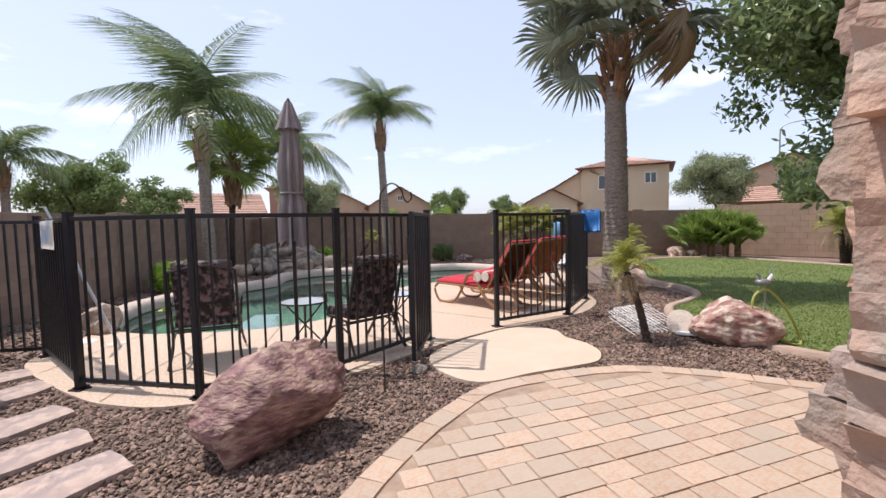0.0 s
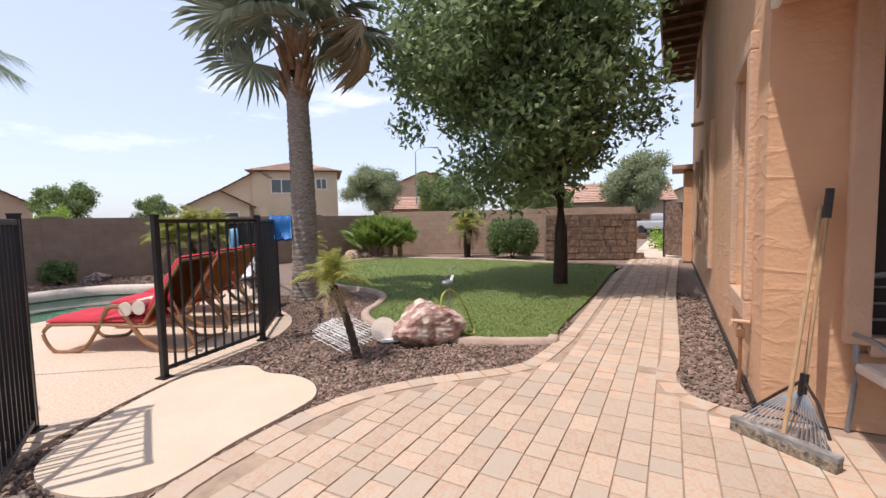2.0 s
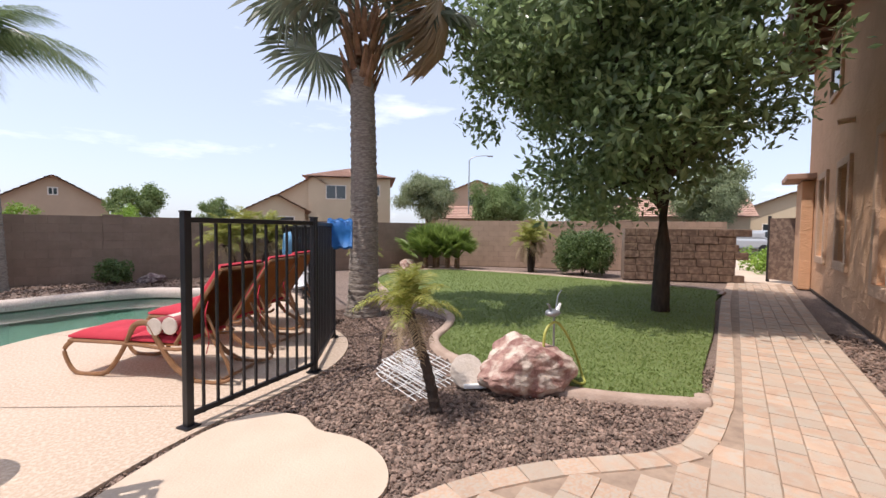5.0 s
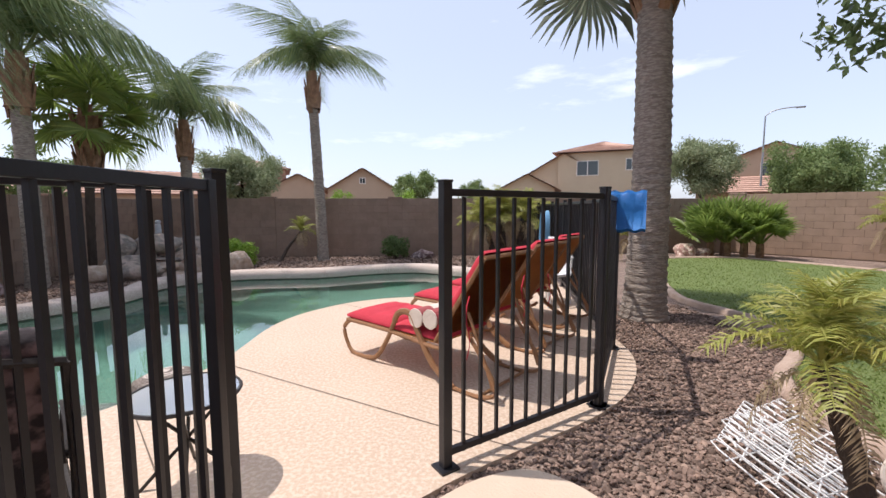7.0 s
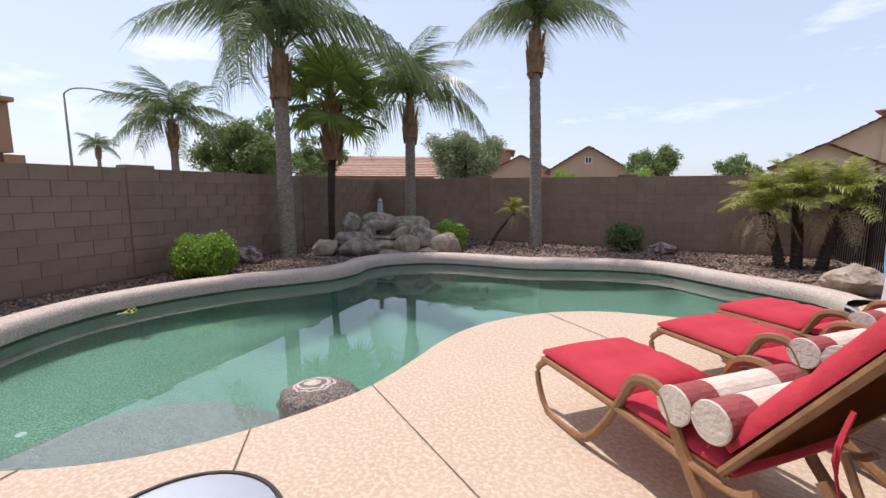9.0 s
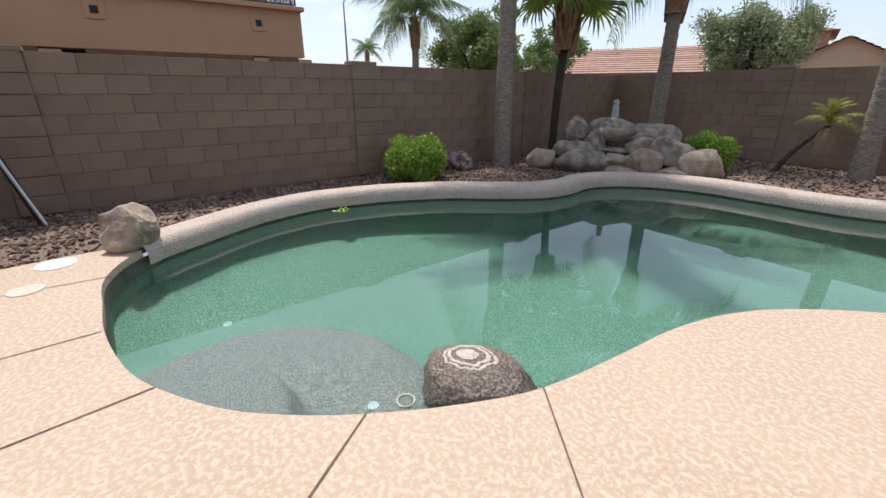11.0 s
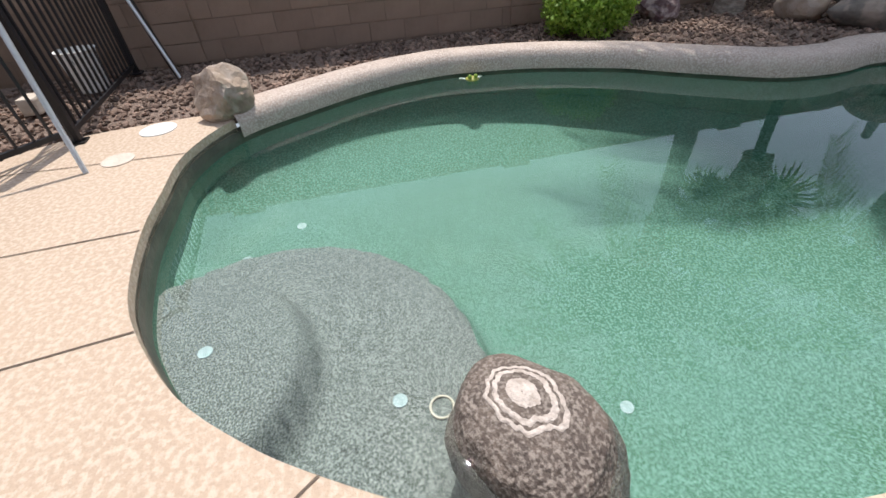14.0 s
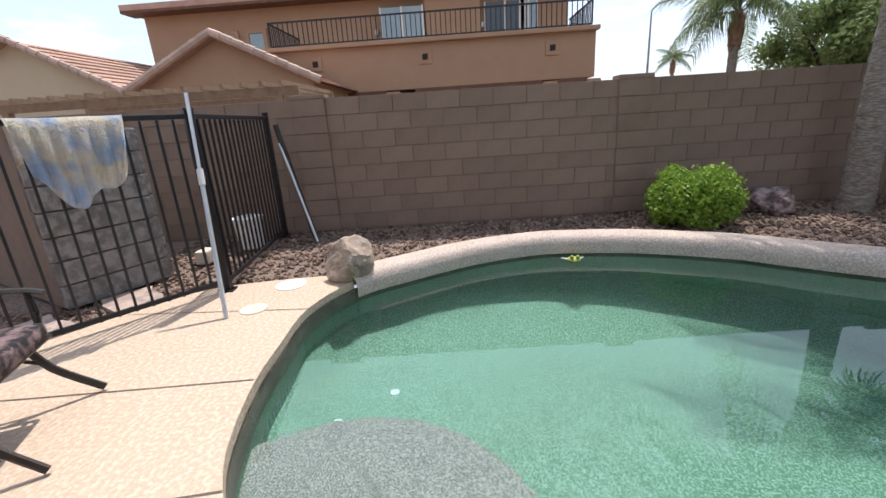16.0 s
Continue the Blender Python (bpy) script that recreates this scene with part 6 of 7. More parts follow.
side_table((-0.36, 5.60), 0.25, 0.46, "round frosted glass side table with crossed iron legs")
side_table((-1.30, 4.86), 0.25, 0.52, "round glass side table beside the closed umbrella")
um = thing("patio_umbrella", "closed grey canvas patio umbrella on a pole", "umbrella", (-1.31, 4.62, -0.0))
part("pole", T([(0, 0, 0), (0, 0, 2.60)], 0.019, 10), M_IRON, um)
part("base", T([(0, 0, 0.0), (0, 0, 0.05)], 0.20, 24, 0.17), M_IRON, um)
bm = bmesh.new()
rows = []
for i in range(25):
    f = i / 24
    z = 2.56 - 1.40 * f
    r = 0.03 + 0.065 * min(1, f * 2.2) ** 0.7 + 0.015 * f + 0.05 * max(0, f - 0.65) - (0.02 * math.exp(-((f - 0.62) / 0.07) ** 2))
    rows.append([bm.verts.new(((r * (1 + 0.30 * math.sin(8 * 2 * math.pi * k / 64) * min(1, f * 3)) + 0.01 * noise.noise(Vector((k * 0.3, f * 6, 1)))) * math.cos(2 * math.pi * k / 64),
                               (r * (1 + 0.30 * math.sin(8 * 2 * math.pi * k / 64) * min(1, f * 3))) * math.sin(2 * math.pi * k / 64), z - 0.04 * math.sin(8 * 2 * math.pi * k / 64 + 1) * f)) for k in range(64)])
for a, b in zip(rows, rows[1:]):
    for k in range(64):
        bm.faces.new((a[k], a[(k + 1) % 64], b[(k + 1) % 64], b[k]))
cnp = part("canopy", bm, M_CANOPY, um, smooth=True)
bm = bmesh.new()
rows = []
for i in range(7):
    f = i / 6
    r = 0.03 + 0.085 * f
    rows.append([bm.verts.new((r * (1 + 0.22 * math.sin(8 * 2 * math.pi * k / 48)) * math.cos(2 * math.pi * k / 48), r * (1 + 0.22 * math.sin(8 * 2 * math.pi * k / 48)) * math.sin(2 * math.pi * k / 48), 2.60 - 0.28 * f)) for k in range(48)])
for a, b in zip(rows, rows[1:]):
    for k in range(48):
        bm.faces.new((a[k], a[(k + 1) % 48], b[(k + 1) % 48], b[k]))
part("vent", bm, M_CANOPY, cnp, smooth=True)
part("finial", T([(0, 0, 2.59), (0, 0, 2.635)], 0.03, 10, 0.012), M_IRON, um)
part("tie_strap", T([(0.105 * math.cos(a * 0.314), 0.105 * math.sin(a * 0.314), 1.68) for a in range(21)], 0.012, 5), M_CANOPY, cnp)

# ---------- loose things ----------
# towel over the fence panel
a, b = Vector((-4.05, 4.76, 0)), Vector((-2.88, 3.80, 0))
d = (b - a).normalized()
nrm = Vector((-d.y, d.x, 0))
if nrm.y < 0:
    nrm = -nrm
c = a + d * 0.72
bm = bmesh.new()
rows = []
for i in range(25):
    f = i / 24
    u = (f - 0.5) * 0.60
    fold = 0.03 * math.sin(f * 19) + 0.02 * noise.noise(Vector((f * 7, 0, 3)))
    drop = 0.38 + 0.22 * (1 - abs(2 * f - 1.1)) + 0.05 * math.sin(f * 11)
    row = []
    for k in range(19):
        g = k / 18
        s = (g - 0.32)
        if s < 0:
            dz, off = s / 0.32 * 0.30, -0.030 - 0.01 * abs(fold)
        else:
            dz, off = -s / 0.68 * drop, 0.030 + (0.02 + abs(fold) * 1.4) * min(1, s * 4)
        if abs(s) < 0.03:
            off = s
        p = c + d * (u * (1 - 0.25 * max(0, s))) + nrm * off
        row.append(bm.verts.new((p.x, p.y, 1.472 + dz)))
    rows.append(row)
for r0, r1 in zip(rows, rows[1:]):
    for k in range(18):
        bm.faces.new((r0[k], r0[k + 1], r1[k + 1], r1[k]))
bmesh.ops.solidify(bm, geom=bm.faces[:], thickness=0.006)
tagged(link("beach_towel", bm, M_TOWEL, smooth=True), "pastel beach towel with blue rings hung over the fence", "towel")
# telescopic pole
pl = thing("pool_pole", "white telescopic pool pole leaning on the fence corner", "pole", (-3.48, 5.06, 0))
e = Vector((-4.0, 4.82, 1.60)) - Vector((-3.48, 5.06, 0))
part("lower_tube", T([(0, 0, 0), tuple(e * 0.62)], 0.017, 10), M_ALU, pl)
part("upper_tube", T([tuple(e * 0.6), tuple(e)], 0.013, 10), M_ALU, pl)
part("clamp", T([tuple(e * 0.59), tuple(e * 0.66)], 0.024, 10), M_WHITE, pl)
# noodle poles leaning on the wall
pn = thing("pool_net_pole", "blue and silver pole leaning where fence meets wall", "pole", (-5.50, 5.10, 0))
part("silver_tube", T([(0, 0, 0), (-0.22, -0.35, 1.15)], 0.016, 8), M_ALU, pn)
part("blue_tube", T([(-0.08, -0.04, 0), (-0.26, -0.38, 1.35)], 0.03, 8), M_IRON, pn)
bk = thing("bucket", "white ribbed plastic bucket behind the fence", "bucket", (-5.42, 4.35, 0))
bm = bmesh.new()
rr = []
for z, r in ((0.0, 0.13), (0.34, 0.16), (0.36, 0.17), (0.36, 0.15), (0.02, 0.12)):
    rr.append([bm.verts.new((r * math.cos(2 * math.pi * k / 28), r * math.sin(2 * math.pi * k / 28), z)) for k in range(28)])
for p, q in zip(rr, rr[1:]):
    for k in range(28):
        bm.faces.new((p[k], p[(k + 1) % 28], q[(k + 1) % 28], q[k]))
bm.faces.new(rr[-1])
part("shell", bm, M_WHITE, bk)
part("handle", T([(0.16 * math.cos(t * 0.314), 0.02, 0.30 - 0.10 * math.sin(t * 0.314)) for t in range(11)], 0.005, 5), M_STEEL, bk)
uv = thing("valve_box", "small beige utility valve box by the enclosure", "valve box", (-4.9, 4.1, 0))
part("box", B(0, 0, 0.07, 0.2, 0.14, 0.14, bevel=0.02), M_PILLOW, uv)
# a white skimmer lid, and a thin yellow disc added for a deck stain
for x, y, r, m, lb in ((-4.10, 5.31, 0.13, M_WHITE, "white round skimmer lid in the deck"), (-3.62, 5.20, 0.10, M_PILLOW, "yellowed round stain on the deck, made as a thin disc")):
    o = link("deck_disc", T([(0, 0, 0.0), (0, 0, 0.006)], r, 28), m)
    o.location = (x, y, 0)
    tagged(o, lb, "lid")
fg = thing("frog_float", "yellow and green floating frog thermometer", "pool float", (-4.86, 7.95, WATER_Z - 0.02))
bm = bmesh.new()
bmesh.ops.create_icosphere(bm, subdivisions=2, radius=0.07, matrix=Matrix.Diagonal((1.2, 1, 0.6, 1)))
part("body", bm, M_HOSE, fg, smooth=True)
for s in (-1, 1):
    bm = bmesh.new()
    bmesh.ops.create_icosphere(bm, subdivisions=2, radius=0.022, matrix=Matrix.Translation((0.04, s * 0.03, 0.05)))
    part("eye", bm, M_LIME, fg, smooth=True)
    part("leg", T([(-0.02, s * 0.06, 0.0), (-0.06, s * 0.11, 0.0)], 0.02, 6), M_WHITE, fg)
for i, (x, y, z) in enumerate([(-2.02, 6.0, 0), (-1.70, 6.80, 0), (-1.58, 7.85, 0), (-2.85, 6.0, 0), (-3.2, 6.3, 0)]):
    o = link("pool_return", T([(0, 0, 0), (0, 0, 0.008)], 0.032, 16), M_FITTING)
    o.location = (x, y, bed(x, y)[0])
    tagged(o, "small pale floor return in the pool's finish", "pool fitting", "pool floor returns")
o = link("dive_ring", T([(0.05 * math.cos(a * 0.314), 0.05 * math.sin(a * 0.314), 0.0) for a in range(21)], 0.006, 6), M_PILLOW)
o.location = (-1.63, 6.97, bed(-1.63, 6.97)[0] + 0.008)
tagged(o, "pale dive ring lying on the pool shelf", "dive ring")
# shepherd's hook
hk = thing("shepherd_hook", "black iron shepherd's hook standing in the gravel", "garden hook", (-0.28, 3.60, 0), 0)
part("rod", T(spline([(0, 0, -0.1), (0, 0, 0.8), (0, 0, 1.50), (0.03, 0, 1.62), (0.10, 0, 1.67), (0.17, 0, 1.62), (0.19, 0, 1.55), (0.22, 0, 1.52), (0.25, 0, 1.55), (0.245, 0, 1.60)], 6), 0.007, 6), M_IRON, hk)
# white wire edging heap
we = thing("wire_edging", "heap of white scrolled wire border fencing on gravel", "wire fencing", (2.68, 5.45, 0), 20)
rng = random.Random(4)
for sheet in range(3):
    base = Matrix.Translation((rng.uniform(-0.08, 0.08), rng.uniform(-0.06, 0.06), 0.05 + 0.05 * sheet)) @ Matrix.Rotation(rng.uniform(-0.4, 0.4), 4, 'Z') @ Matrix.Rotation(rng.uniform(0.15, 0.45), 4, 'X')
    for i in range(9):
        x = -0.27 + i * 0.068
        pts = [base @ Vector((x, -0.28, 0)), base @ Vector((x, 0.16, 0.02)), base @ Vector((x + 0.02, 0.22, 0.02)), base @ Vector((x + 0.06, 0.22, 0.02)), base @ Vector((x + 0.07, 0.16, 0.02)), base @ Vector((x + 0.04, 0.14, 0.02))]
        part("wire", T(pts, 0.0045, 5), M_WHITE, we)
    for y in (-0.2, -0.05, 0.1):
        part("wire", T([base @ Vector((-0.29, y, 0.005)), base @ Vector((0.34, y, 0.005))], 0.0045, 5), M_WHITE, we)
ds = thing("garden_disc", "round white concrete plaque leaning on the boulder", "plaque", (2.98, 5.0, 0), -30)
bm = T([(0, -0.012, 0.15), (0, 0.012, 0.15)], 0.15, 30)
bmesh.ops.rotate(bm, verts=bm.verts, cent=(0, 0, 0), matrix=Matrix.Rotation(radians(-28), 3, 'X'))
part("disc", bm, M_PILLOW, ds)
part("stand", B(0.06, 0.03, 0.02, 0.2, 0.1, 0.04, bevel=0.01), M_WHITE, ds)
# metal bird on a stake with a hose loop
hn = thing("bird_ornament", "metal garden bird on a stake behind the boulder", "garden ornament", (3.66, 4.62, 0), 10)
part("stake", T([(0, 0, -0.05), (0.0, 0, 0.62)], 0.009, 6), M_STEEL, hn)
bm = bmesh.new()
bmesh.ops.create_icosphere(bm, subdivisions=2, radius=0.07, matrix=Matrix.Translation((-0.03, 0, 0.66)) @ Matrix.Diagonal((1.3, 0.9, 0.5, 1)))
part("body", bm, M_STEEL, hn, smooth=True)
part("wing", T([(0.0, -0.02, 0.66), (0.05, -0.03, 0.74)], 0.022, 6, 0.012), M_WHITE, hn)
part("neck", T(spline([(-0.06, 0, 0.68), (-0.10, 0, 0.74), (-0.13, 0, 0.75)], 4), 0.012, 6, 0.008), M_STEEL, hn)
part("twig", T([(0, 0, 0.6), (0.10, 0.02, 0.80), (0.16, 0.02, 0.84)], 0.006, 5), M_STEEL, hn)
part("leaf", T([(0.09, 0.02, 0.68), (0.15, 0.04, 0.71)], 0.02, 6, 0.004, flat=0.3), M_STEEL, hn)
hs = thing("garden_hose", "yellow-green hose looped over the bird stake", "hose", (3.66, 4.62, 0), 10)
part("loop", T(spline([(-0.14, 0.02, 0.30), (-0.13, 0.02, 0.48), (-0.05, 0.01, 0.56), (0.04, -0.02, 0.56), (0.16, -0.06, 0.42), (0.26, -0.10, 0.22), (0.30, -0.14, 0.05), (0.22, -0.2, 0.02), (0.10, -0.2, 0.04), (0.02, -0.12, 0.10)], 6), 0.012, 7), M_HOSE, hs)
# blue float hung over the far fence panel
a, b = Vector((2.045, 6.20, 0)), Vector((2.72, 7.35, 0))
d = (b - a).normalized()
bm = bmesh.new()
rows = []
n2 = Vector((d.y, -d.x, 0))
for i in range(13):
    p = a + d * 1.2 + n2 * (-0.05 + 0.30 * i / 12)
    rows.append([bm.verts.new((p + d * o + Vector((0, 0, z + 0.010 * math.sin(i * 1.3)))).to_tuple()) for o, z in
                 ((-0.055, 1.17), (-0.06, 1.34), (-0.045, 1.48), (0.0, 1.515), (0.045, 1.48), (0.06, 1.30), (0.065, 1.14))])
for r0, r1 in zip(rows, rows[1:]):
    for k in range(6):
        bm.faces.new((r0[k], r0[k + 1], r1[k + 1], r1[k]))
bmesh.ops.solidify(bm, geom=bm.faces[:], thickness=0.012)
tagged(link("pool_mat", bm, M_BLUE, smooth=True), "bright blue foam pool mat folded over the fence", "pool mat")
# pale blue hose coil and white chair by the far fence
hc = thing("hose_coil", "pale blue vacuum hose hung in loops on the fence", "hose", (3.62, 11.8, 0), 80)
for i in range(5):
    r = 0.16 + 0.02 * i
    part("loop", T([(r * math.cos(k * 0.314), 0.05 + 0.03 * i, 0.95 - 0.05 * i + r * 2.2 * math.sin(k * 0.314)) for k in range(21)], 0.019, 6), M_LTBLUE, hc)
wc = thing("plastic_chair", "white moulded plastic garden chair by the fence", "chair", (2.75, 9.35, 0), 120)
part("seat", B(0, 0, 0.42, 0.46, 0.46, 0.04, bevel=0.015), M_WHITE, wc)
bm = B(0, -0.25, 0.68, 0.44, 0.035, 0.52, bevel=0.015)
part("backrest", bm, M_WHITE, wc)
for x in (-0.2, 0.2):
    for y in (-0.2, 0.2):
        part("leg", T([(x * 1.1, y * 1.1, 0), (x, y, 0.42)], 0.022, 6), M_WHITE, wc)
    part("armrest", T([(x * 1.15, -0.24, 0.66), (x * 1.15, 0.2, 0.64), (x * 1.1, 0.22, 0.42)], 0.022, 6), M_WHITE, wc)
# rake and broom against the house corner
rk = thing("leaf_rake", "black leaf rake with a wooden handle against the house corner", "rake", (3.50, 1.40, 0), -116)
part("handle", T([(0.0, 0.06, 0.34), (-0.02, 0.245, 1.40)], 0.013, 8), M_HANDLE, rk)
part("grip", T([(-0.018, 0.235, 1.36), (-0.022, 0.265, 1.54)], 0.024, 8), M_IRON, rk)
part("socket", T([(0, 0.035, 0.22), (0, 0.065, 0.40)], 0.024, 8), M_IRON, rk)
for i in range(19):
    q = (i - 9) / 9
    part("tine", T([(q * 0.04, 0.035, 0.28), (q * 0.17, -0.05, 0.15), (q * 0.26, -0.14, 0.03), (q * 0.265, -0.13, 0.006)], 0.005, 4), M_STEEL, rk)
for q in (-1, 1):
    part("stay", T([(0, 0.055, 0.36), (q * 0.10, 0.02, 0.26), (q * 0.22, -0.07, 0.11)], 0.010, 5), M_IRON, rk)
part("spreader", T([(-0.19, -0.05, 0.145), (0, -0.02, 0.17), (0.19, -0.05, 0.145)], 0.010, 5), M_IRON, rk)
br = thing("push_broom", "push broom with a wooden handle against the house corner", "broom", (3.285, 1.44, 0), -109)
part("handle", T([(0.0, 0.02, 0.09), (-0.06, 0.47, 1.44)], 0.013, 8), M_HANDLE, br)
part("block", B(0, 0, 0.075, 0.56, 0.065, 0.035, bevel=0.008), M_VENEER, br)
part("bristle_head", B(0, 0, 0.03, 0.55, 0.075, 0.06, bevel=0.008), M_BRISTLE, br)
gc = thing("metal_chair", "grey strap-back metal patio chair with pale cushion", "chair", (3.72, 0.85, 0), HOUSE_TURN + 100)
for s in (-1, 1):
    part("leg", T(spline([(s * 0.24, 0.22, 0), (s * 0.24, 0.2, 0.4), (s * 0.25, 0.1, 0.62), (s * 0.25, -0.2, 0.64)], 4), 0.016, 6), M_STEEL, gc)
    part("leg", T(spline([(s * 0.24, -0.26, 0), (s * 0.23, -0.22, 0.45), (s * 0.22, -0.32, 0.95)], 4), 0.016, 6), M_STEEL, gc)
for i in range(5):
    part("back_strap", T([(-0.22, -0.24 - 0.018 * i, 0.52 + 0.1 * i), (0, -0.27 - 0.018 * i, 0.52 + 0.1 * i), (0.22, -0.24 - 0.018 * i, 0.52 + 0.1 * i)], 0.016, 6, flat=0.5), M_STEEL, gc)
part("top_rail", T(spline([(-0.24, -0.33, 0.96), (0, -0.35, 1.0), (0.24, -0.33, 0.96)], 4), 0.02, 6), M_STEEL, gc)
part("seat", B(0, 0, 0.43, 0.48, 0.46, 0.07, bevel=0.03), M_PILLOW, gc)


# ---------- lawn ----------
lawn = link("lawn", slab(LAWN, -0.06, 0.012), M_GRASS)
tagged(lawn, "green mown lawn with dappled tree shade", "lawn", kind="structure")
rs = np.random.RandomState(3)
vs, fs = [], []
lx0, lx1 = min(p[0] for p in LAWN), max(p[0] for p in LAWN)
ly0, ly1 = min(p[1] for p in LAWN), max(p[1] for p in LAWN)
made = 0
while made < 42000:
    x = lx0 + (lx1 - lx0) * rs.rand() ** 1.5
    y = ly0 + (ly1 - ly0) * rs.rand() ** 1.25
    if not inside(x, y, LAWN):
        continue
    a, h, w = rs.rand() * 6.28, 0.012 + 0.02 * rs.rand(), 0.006 + 0.006 * rs.rand()
    lx, ly = rs.normal() * 0.016, rs.normal() * 0.016
    k = len(vs)
    vs += [(x - math.cos(a) * w, y - math.sin(a) * w, 0.01), (x + math.cos(a) * w, y + math.sin(a) * w, 0.01), (x + lx, y + ly, 0.01 + h)]
    fs.append((k, k + 1, k + 2))
    made += 1
tagged(raw("grass", vs, fs, M_BLADES), "short green grass blades of the lawn", "grass", kind="stuff")
# concrete curb round the planting side of the lawn
bm = bmesh.new()
cl = LAWN[:-9]
prof = [(-0.065, -0.05), (-0.06, 0.035), (-0.03, 0.05), (0.03, 0.05), (0.06, 0.035), (0.065, -0.05)]
rows = []
for i, (x, y) in enumerate(cl):
    a, b = cl[max(0, i - 1)], cl[min(len(cl) - 1, i + 1)]
    d = Vector((b[0] - a[0], b[1] - a[1])).normalized()
    rows.append([bm.verts.new((x - d.y * o, y + d.x * o, z)) for o, z in prof])
for a, b in zip(rows, rows[1:]):
    for k in range(len(prof) - 1):
        bm.faces.new((a[k], a[k + 1], b[k + 1], b[k]))
bmesh.ops.recalc_face_normals(bm, faces=bm.faces)
tagged(link("lawn_curb", bm, M_CURB, smooth=True), "low concrete curb edging the lawn", "curb", kind="structure")

# ---------- gravel ----------
ico = bmesh.new()
bmesh.ops.create_icosphere(ico, subdivisions=1, radius=1.0)
ico.verts.index_update()
IV = np.array([v.co[:] for v in ico.verts])
IF = [[v.index for v in f.verts] for f in ico.faces]
ico.free()


def gravel(name, x0, x1, y0, y1, count, smin, smax, seed, label):
    rs = np.random.RandomState(seed)
    vs, fs, made = [], [], 0
    for _ in range(count * 4):
        if made >= count:
            break
        x, y = x0 + (x1 - x0) * rs.rand(), y0 + (y1 - y0) * rs.rand()
        if inside(x, y, PAVE) or inside(x, y, LAWN) or inside(x, y, deck_poly) or inside(x, y, pad_poly) or inside(x, y, LOOP):
            continue
        s = smin + (smax - smin) * rs.rand() ** 2
        sc = s * np.array([1, 0.6 + 0.4 * rs.rand(), 0.4 + 0.3 * rs.rand()])
        a = rs.rand() * 6.28
        R = np.array([[math.cos(a), -math.sin(a), 0], [math.sin(a), math.cos(a), 0], [rs.normal() * 0.3, rs.normal() * 0.3, 1]])
        q = (IV * (0.8 + 0.4 * rs.rand(len(IV), 1)) * sc) @ R.T + np.array([x, y, -0.025 + sc[2] * 0.5])
        k = len(vs)
        vs += q.tolist()
        fs += [[k + i for i in f] for f in IF]
        made += 1
    return tagged(raw(name, vs, fs, M_STONES), label, "gravel", kind="stuff")


gravel("gravel", -3.8, 0.9, 1.5, 5.4, 22000, 0.008, 0.024, 1, "loose brown granite gravel beside the patio")
gravel("gravel", 0.9, 4.6, 2.9, 9.2, 22000, 0.008, 0.024, 2, "loose brown granite gravel round the young palm")
gravel("gravel", 3.7, 8.5, 1.6, 4.0, 5000, 0.012, 0.03, 3, "loose brown granite gravel along the house")
gravel("gravel", -6.5, -3.4, 3.4, 13.5, 9000, 0.014, 0.036, 4, "loose brown granite gravel behind the pool")
gravel("gravel", -5.5, 4.2, 12.8, 16.0, 6000, 0.016, 0.04, 5, "loose brown granite gravel along the block wall")

# ---------- pavers ----------
patio = link("patio", slab(PAVE, -0.08, -0.008), M_SAND)
tagged(patio, "tan and pink concrete paver patio and path", "patio", kind="structure")
bmv = B(0, 0, 0, 1, 1, 0.05)
bmesh.ops.bevel(bmv, geom=[e for e in bmv.edges if all(v.co.z > 0 for v in e.verts)], offset=0.02, segments=1, affect='EDGES')
pav_me = bpy.data.meshes.new("paver")
bmv.to_mesh(pav_me)
pav_me.materials.append(M_PAVER)
bmv.verts.index_update()
PV = [v.co.copy() for v in bmv.verts]
PF = [[v.index for v in f.verts] for f in bmv.faces]
bmv.free()
rng = random.Random(12)
placed = []
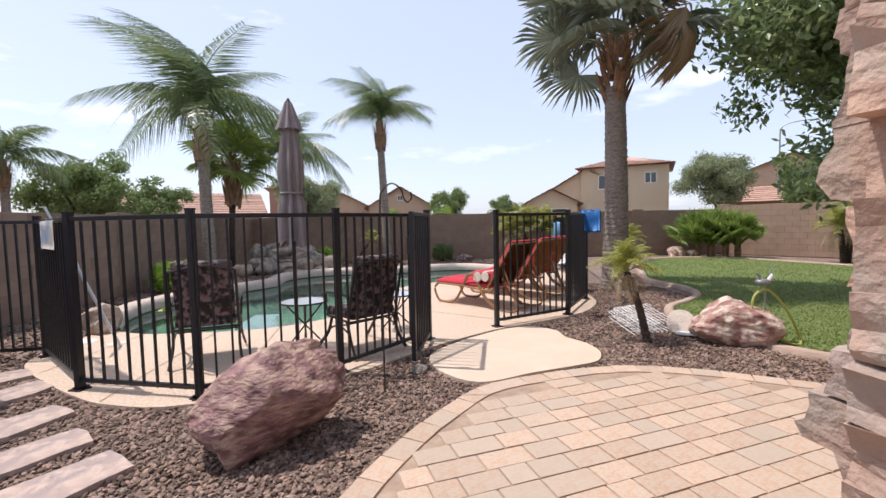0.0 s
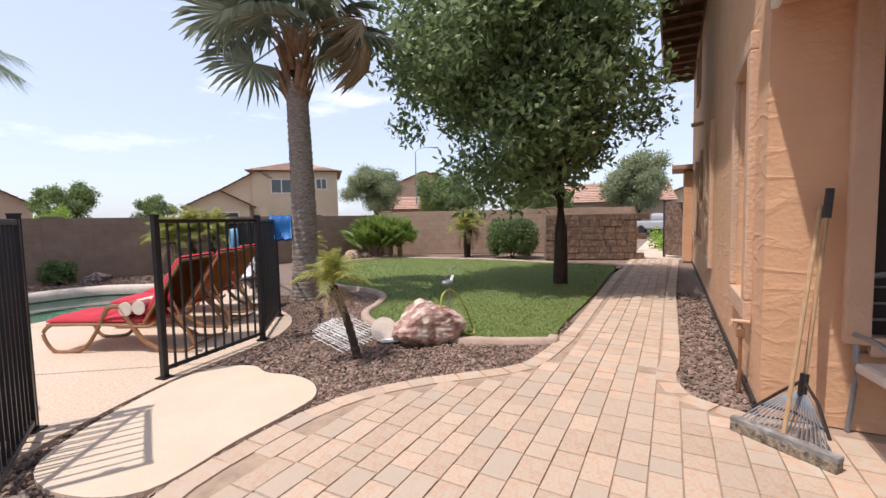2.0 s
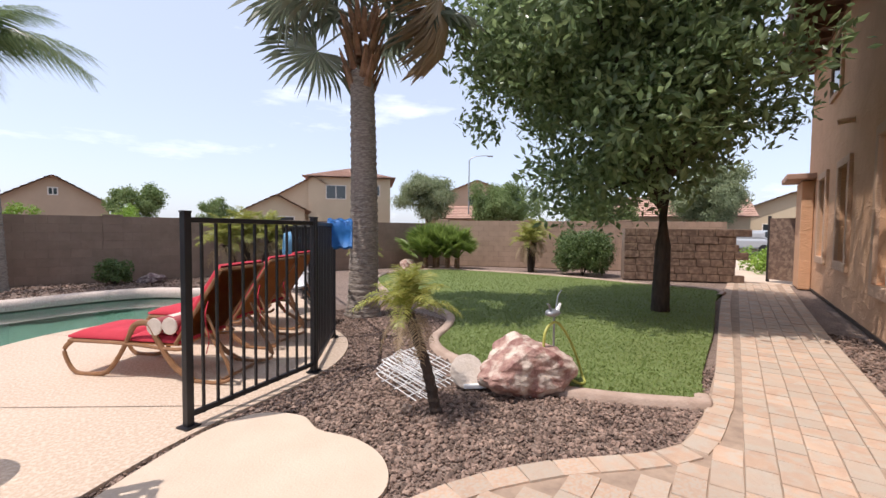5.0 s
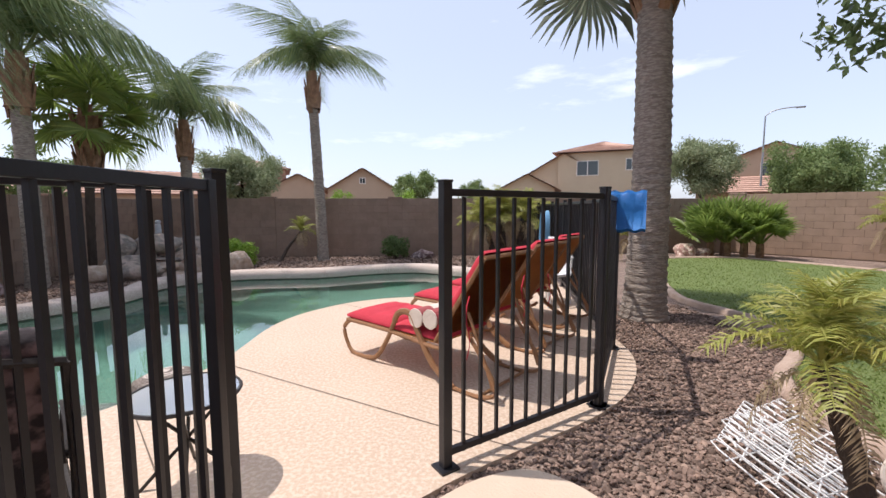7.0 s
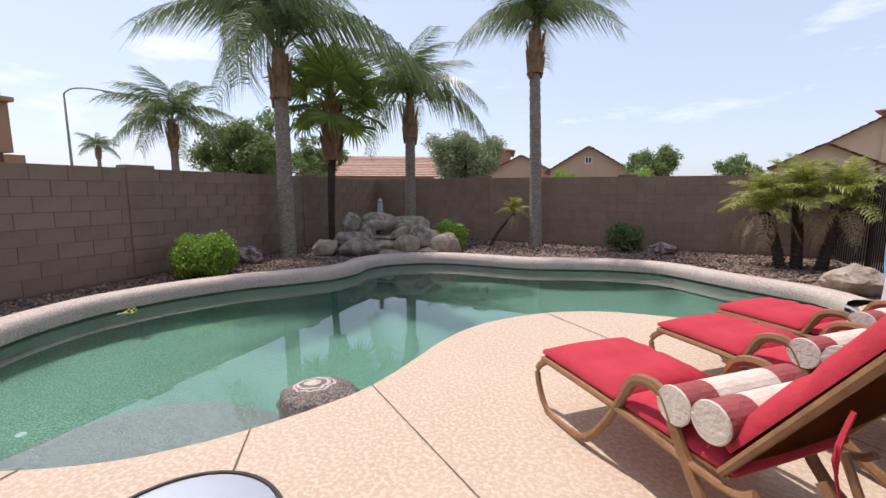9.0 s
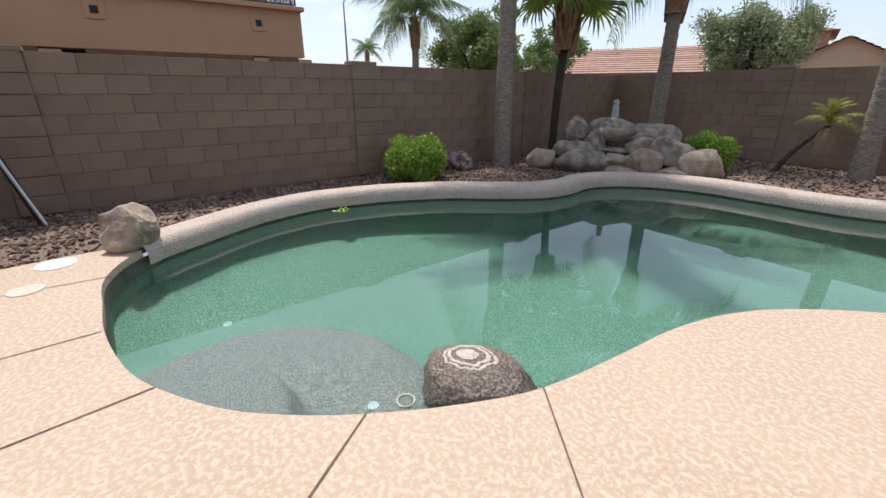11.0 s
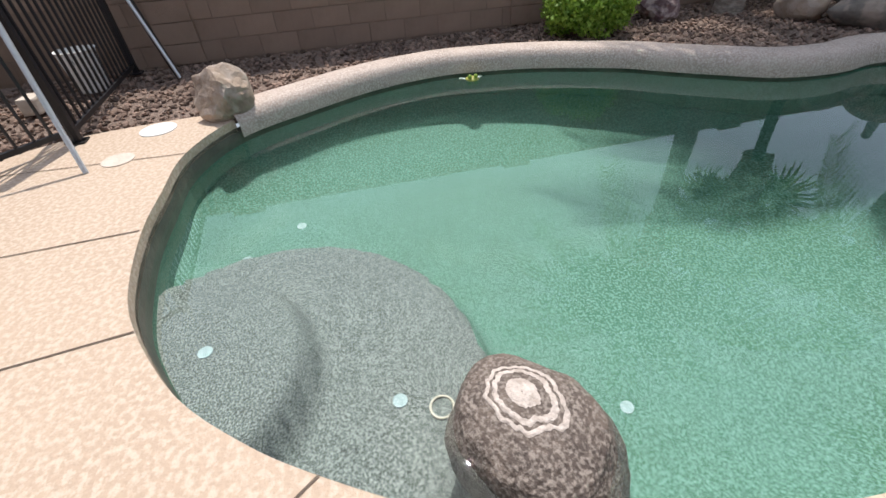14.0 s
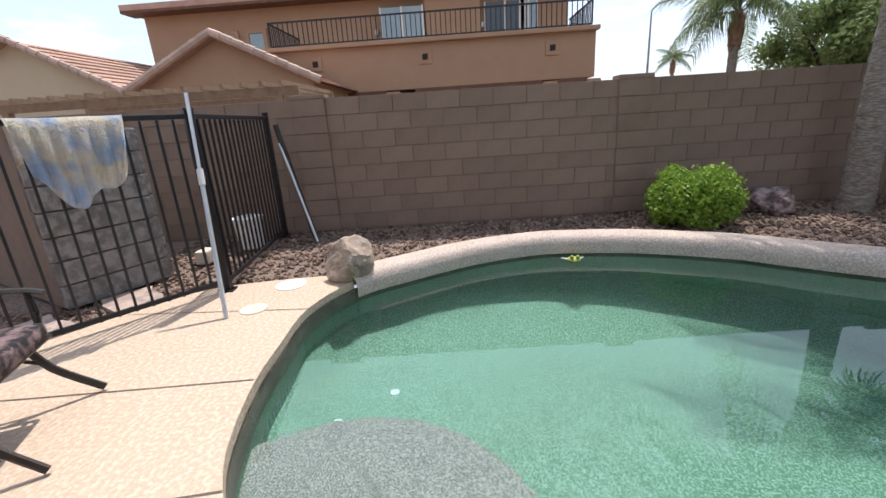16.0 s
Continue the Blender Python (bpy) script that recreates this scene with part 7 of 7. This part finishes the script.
# edge course along the planting side
edge = [Vector((p.x, p.y, 0)) for p in spline([(x, y, 0) for x, y in PAVE[0:17]], 8)]
acc = 0.0
sd = 0.0
for a, b in zip(edge, edge[1:]):
    L = (b - a).length
    while sd < L:
        p = a.lerp(b, sd / L)
        d = (b - a).normalized()
        nrm = Vector((d.y, -d.x, 0))
        placed.append((p.x + nrm.x * 0.085, p.y + nrm.y * 0.085, math.atan2(d.y, d.x), 0.225, 0.165))
        sd += 0.23
    sd -= L
edge2 = [Vector((p.x, p.y, 0)) for p in spline([(x, y, 0) for x, y in PAVE[17:24]], 8)]
sd = 0.0
for a, b in zip(edge2, edge2[1:]):
    L = (b - a).length
    while sd < L:
        p = a.lerp(b, sd / L)
        d = (b - a).normalized()
        nrm = Vector((d.y, -d.x, 0))
        placed.append((p.x + nrm.x * 0.085, p.y + nrm.y * 0.085, math.atan2(d.y, d.x), 0.225, 0.165))
        sd += 0.23
    sd -= L
ang = math.atan2(UY, UX)
r = -30
v0 = -6.0
while v0 < 5.0:
    wv = 0.165
    u0 = -6.0 + rng.uniform(0, 0.2)
    while u0 < 13.0:
        wu = rng.choice((0.165, 0.245, 0.245, 0.165, 0.30))
        u, v = u0 + wu / 2, v0 + wv / 2
        x, y = 3.7 + UX * u + VX * v, 1.66 + UY * u + VY * v
        if inside(x, y, PAVE) and edge_dist(x, y, PAVE) > 0.235 and not (abs(x - COLX) < 0.2 and abs(y - COLY) < 0.2):
            placed.append((x, y, ang, wu - 0.003, wv - 0.003))
        u0 += wu
    v0 += wv
placed.sort(key=lambda q: (q[0] - 1.2) ** 2 + (q[1] - 2.2) ** 2)
vs, fs = [], []
for i, (x, y, a, wu, wv) in enumerate(placed):
    dz = rng.uniform(-0.0025, 0.0025) - 0.022
    m = Matrix.Translation((x, y, dz)) @ Matrix.Rotation(a + rng.uniform(-0.018, 0.018), 4, 'Z') @ Matrix.Rotation(rng.uniform(-0.008, 0.008), 4, 'X') @ Matrix.Diagonal((wu, wv, 1, 1))
    if i < 300:
        o = new("paver", pav_me)
        o.parent = patio
        o.matrix_basis = m
    else:
        k = len(vs)
        vs += [tuple(m @ p) for p in PV]
        fs += [[k + q for q in f] for f in PF]
tagged(raw("pavers", vs, fs, M_PAVER_ISL, patio), kind="stuff")
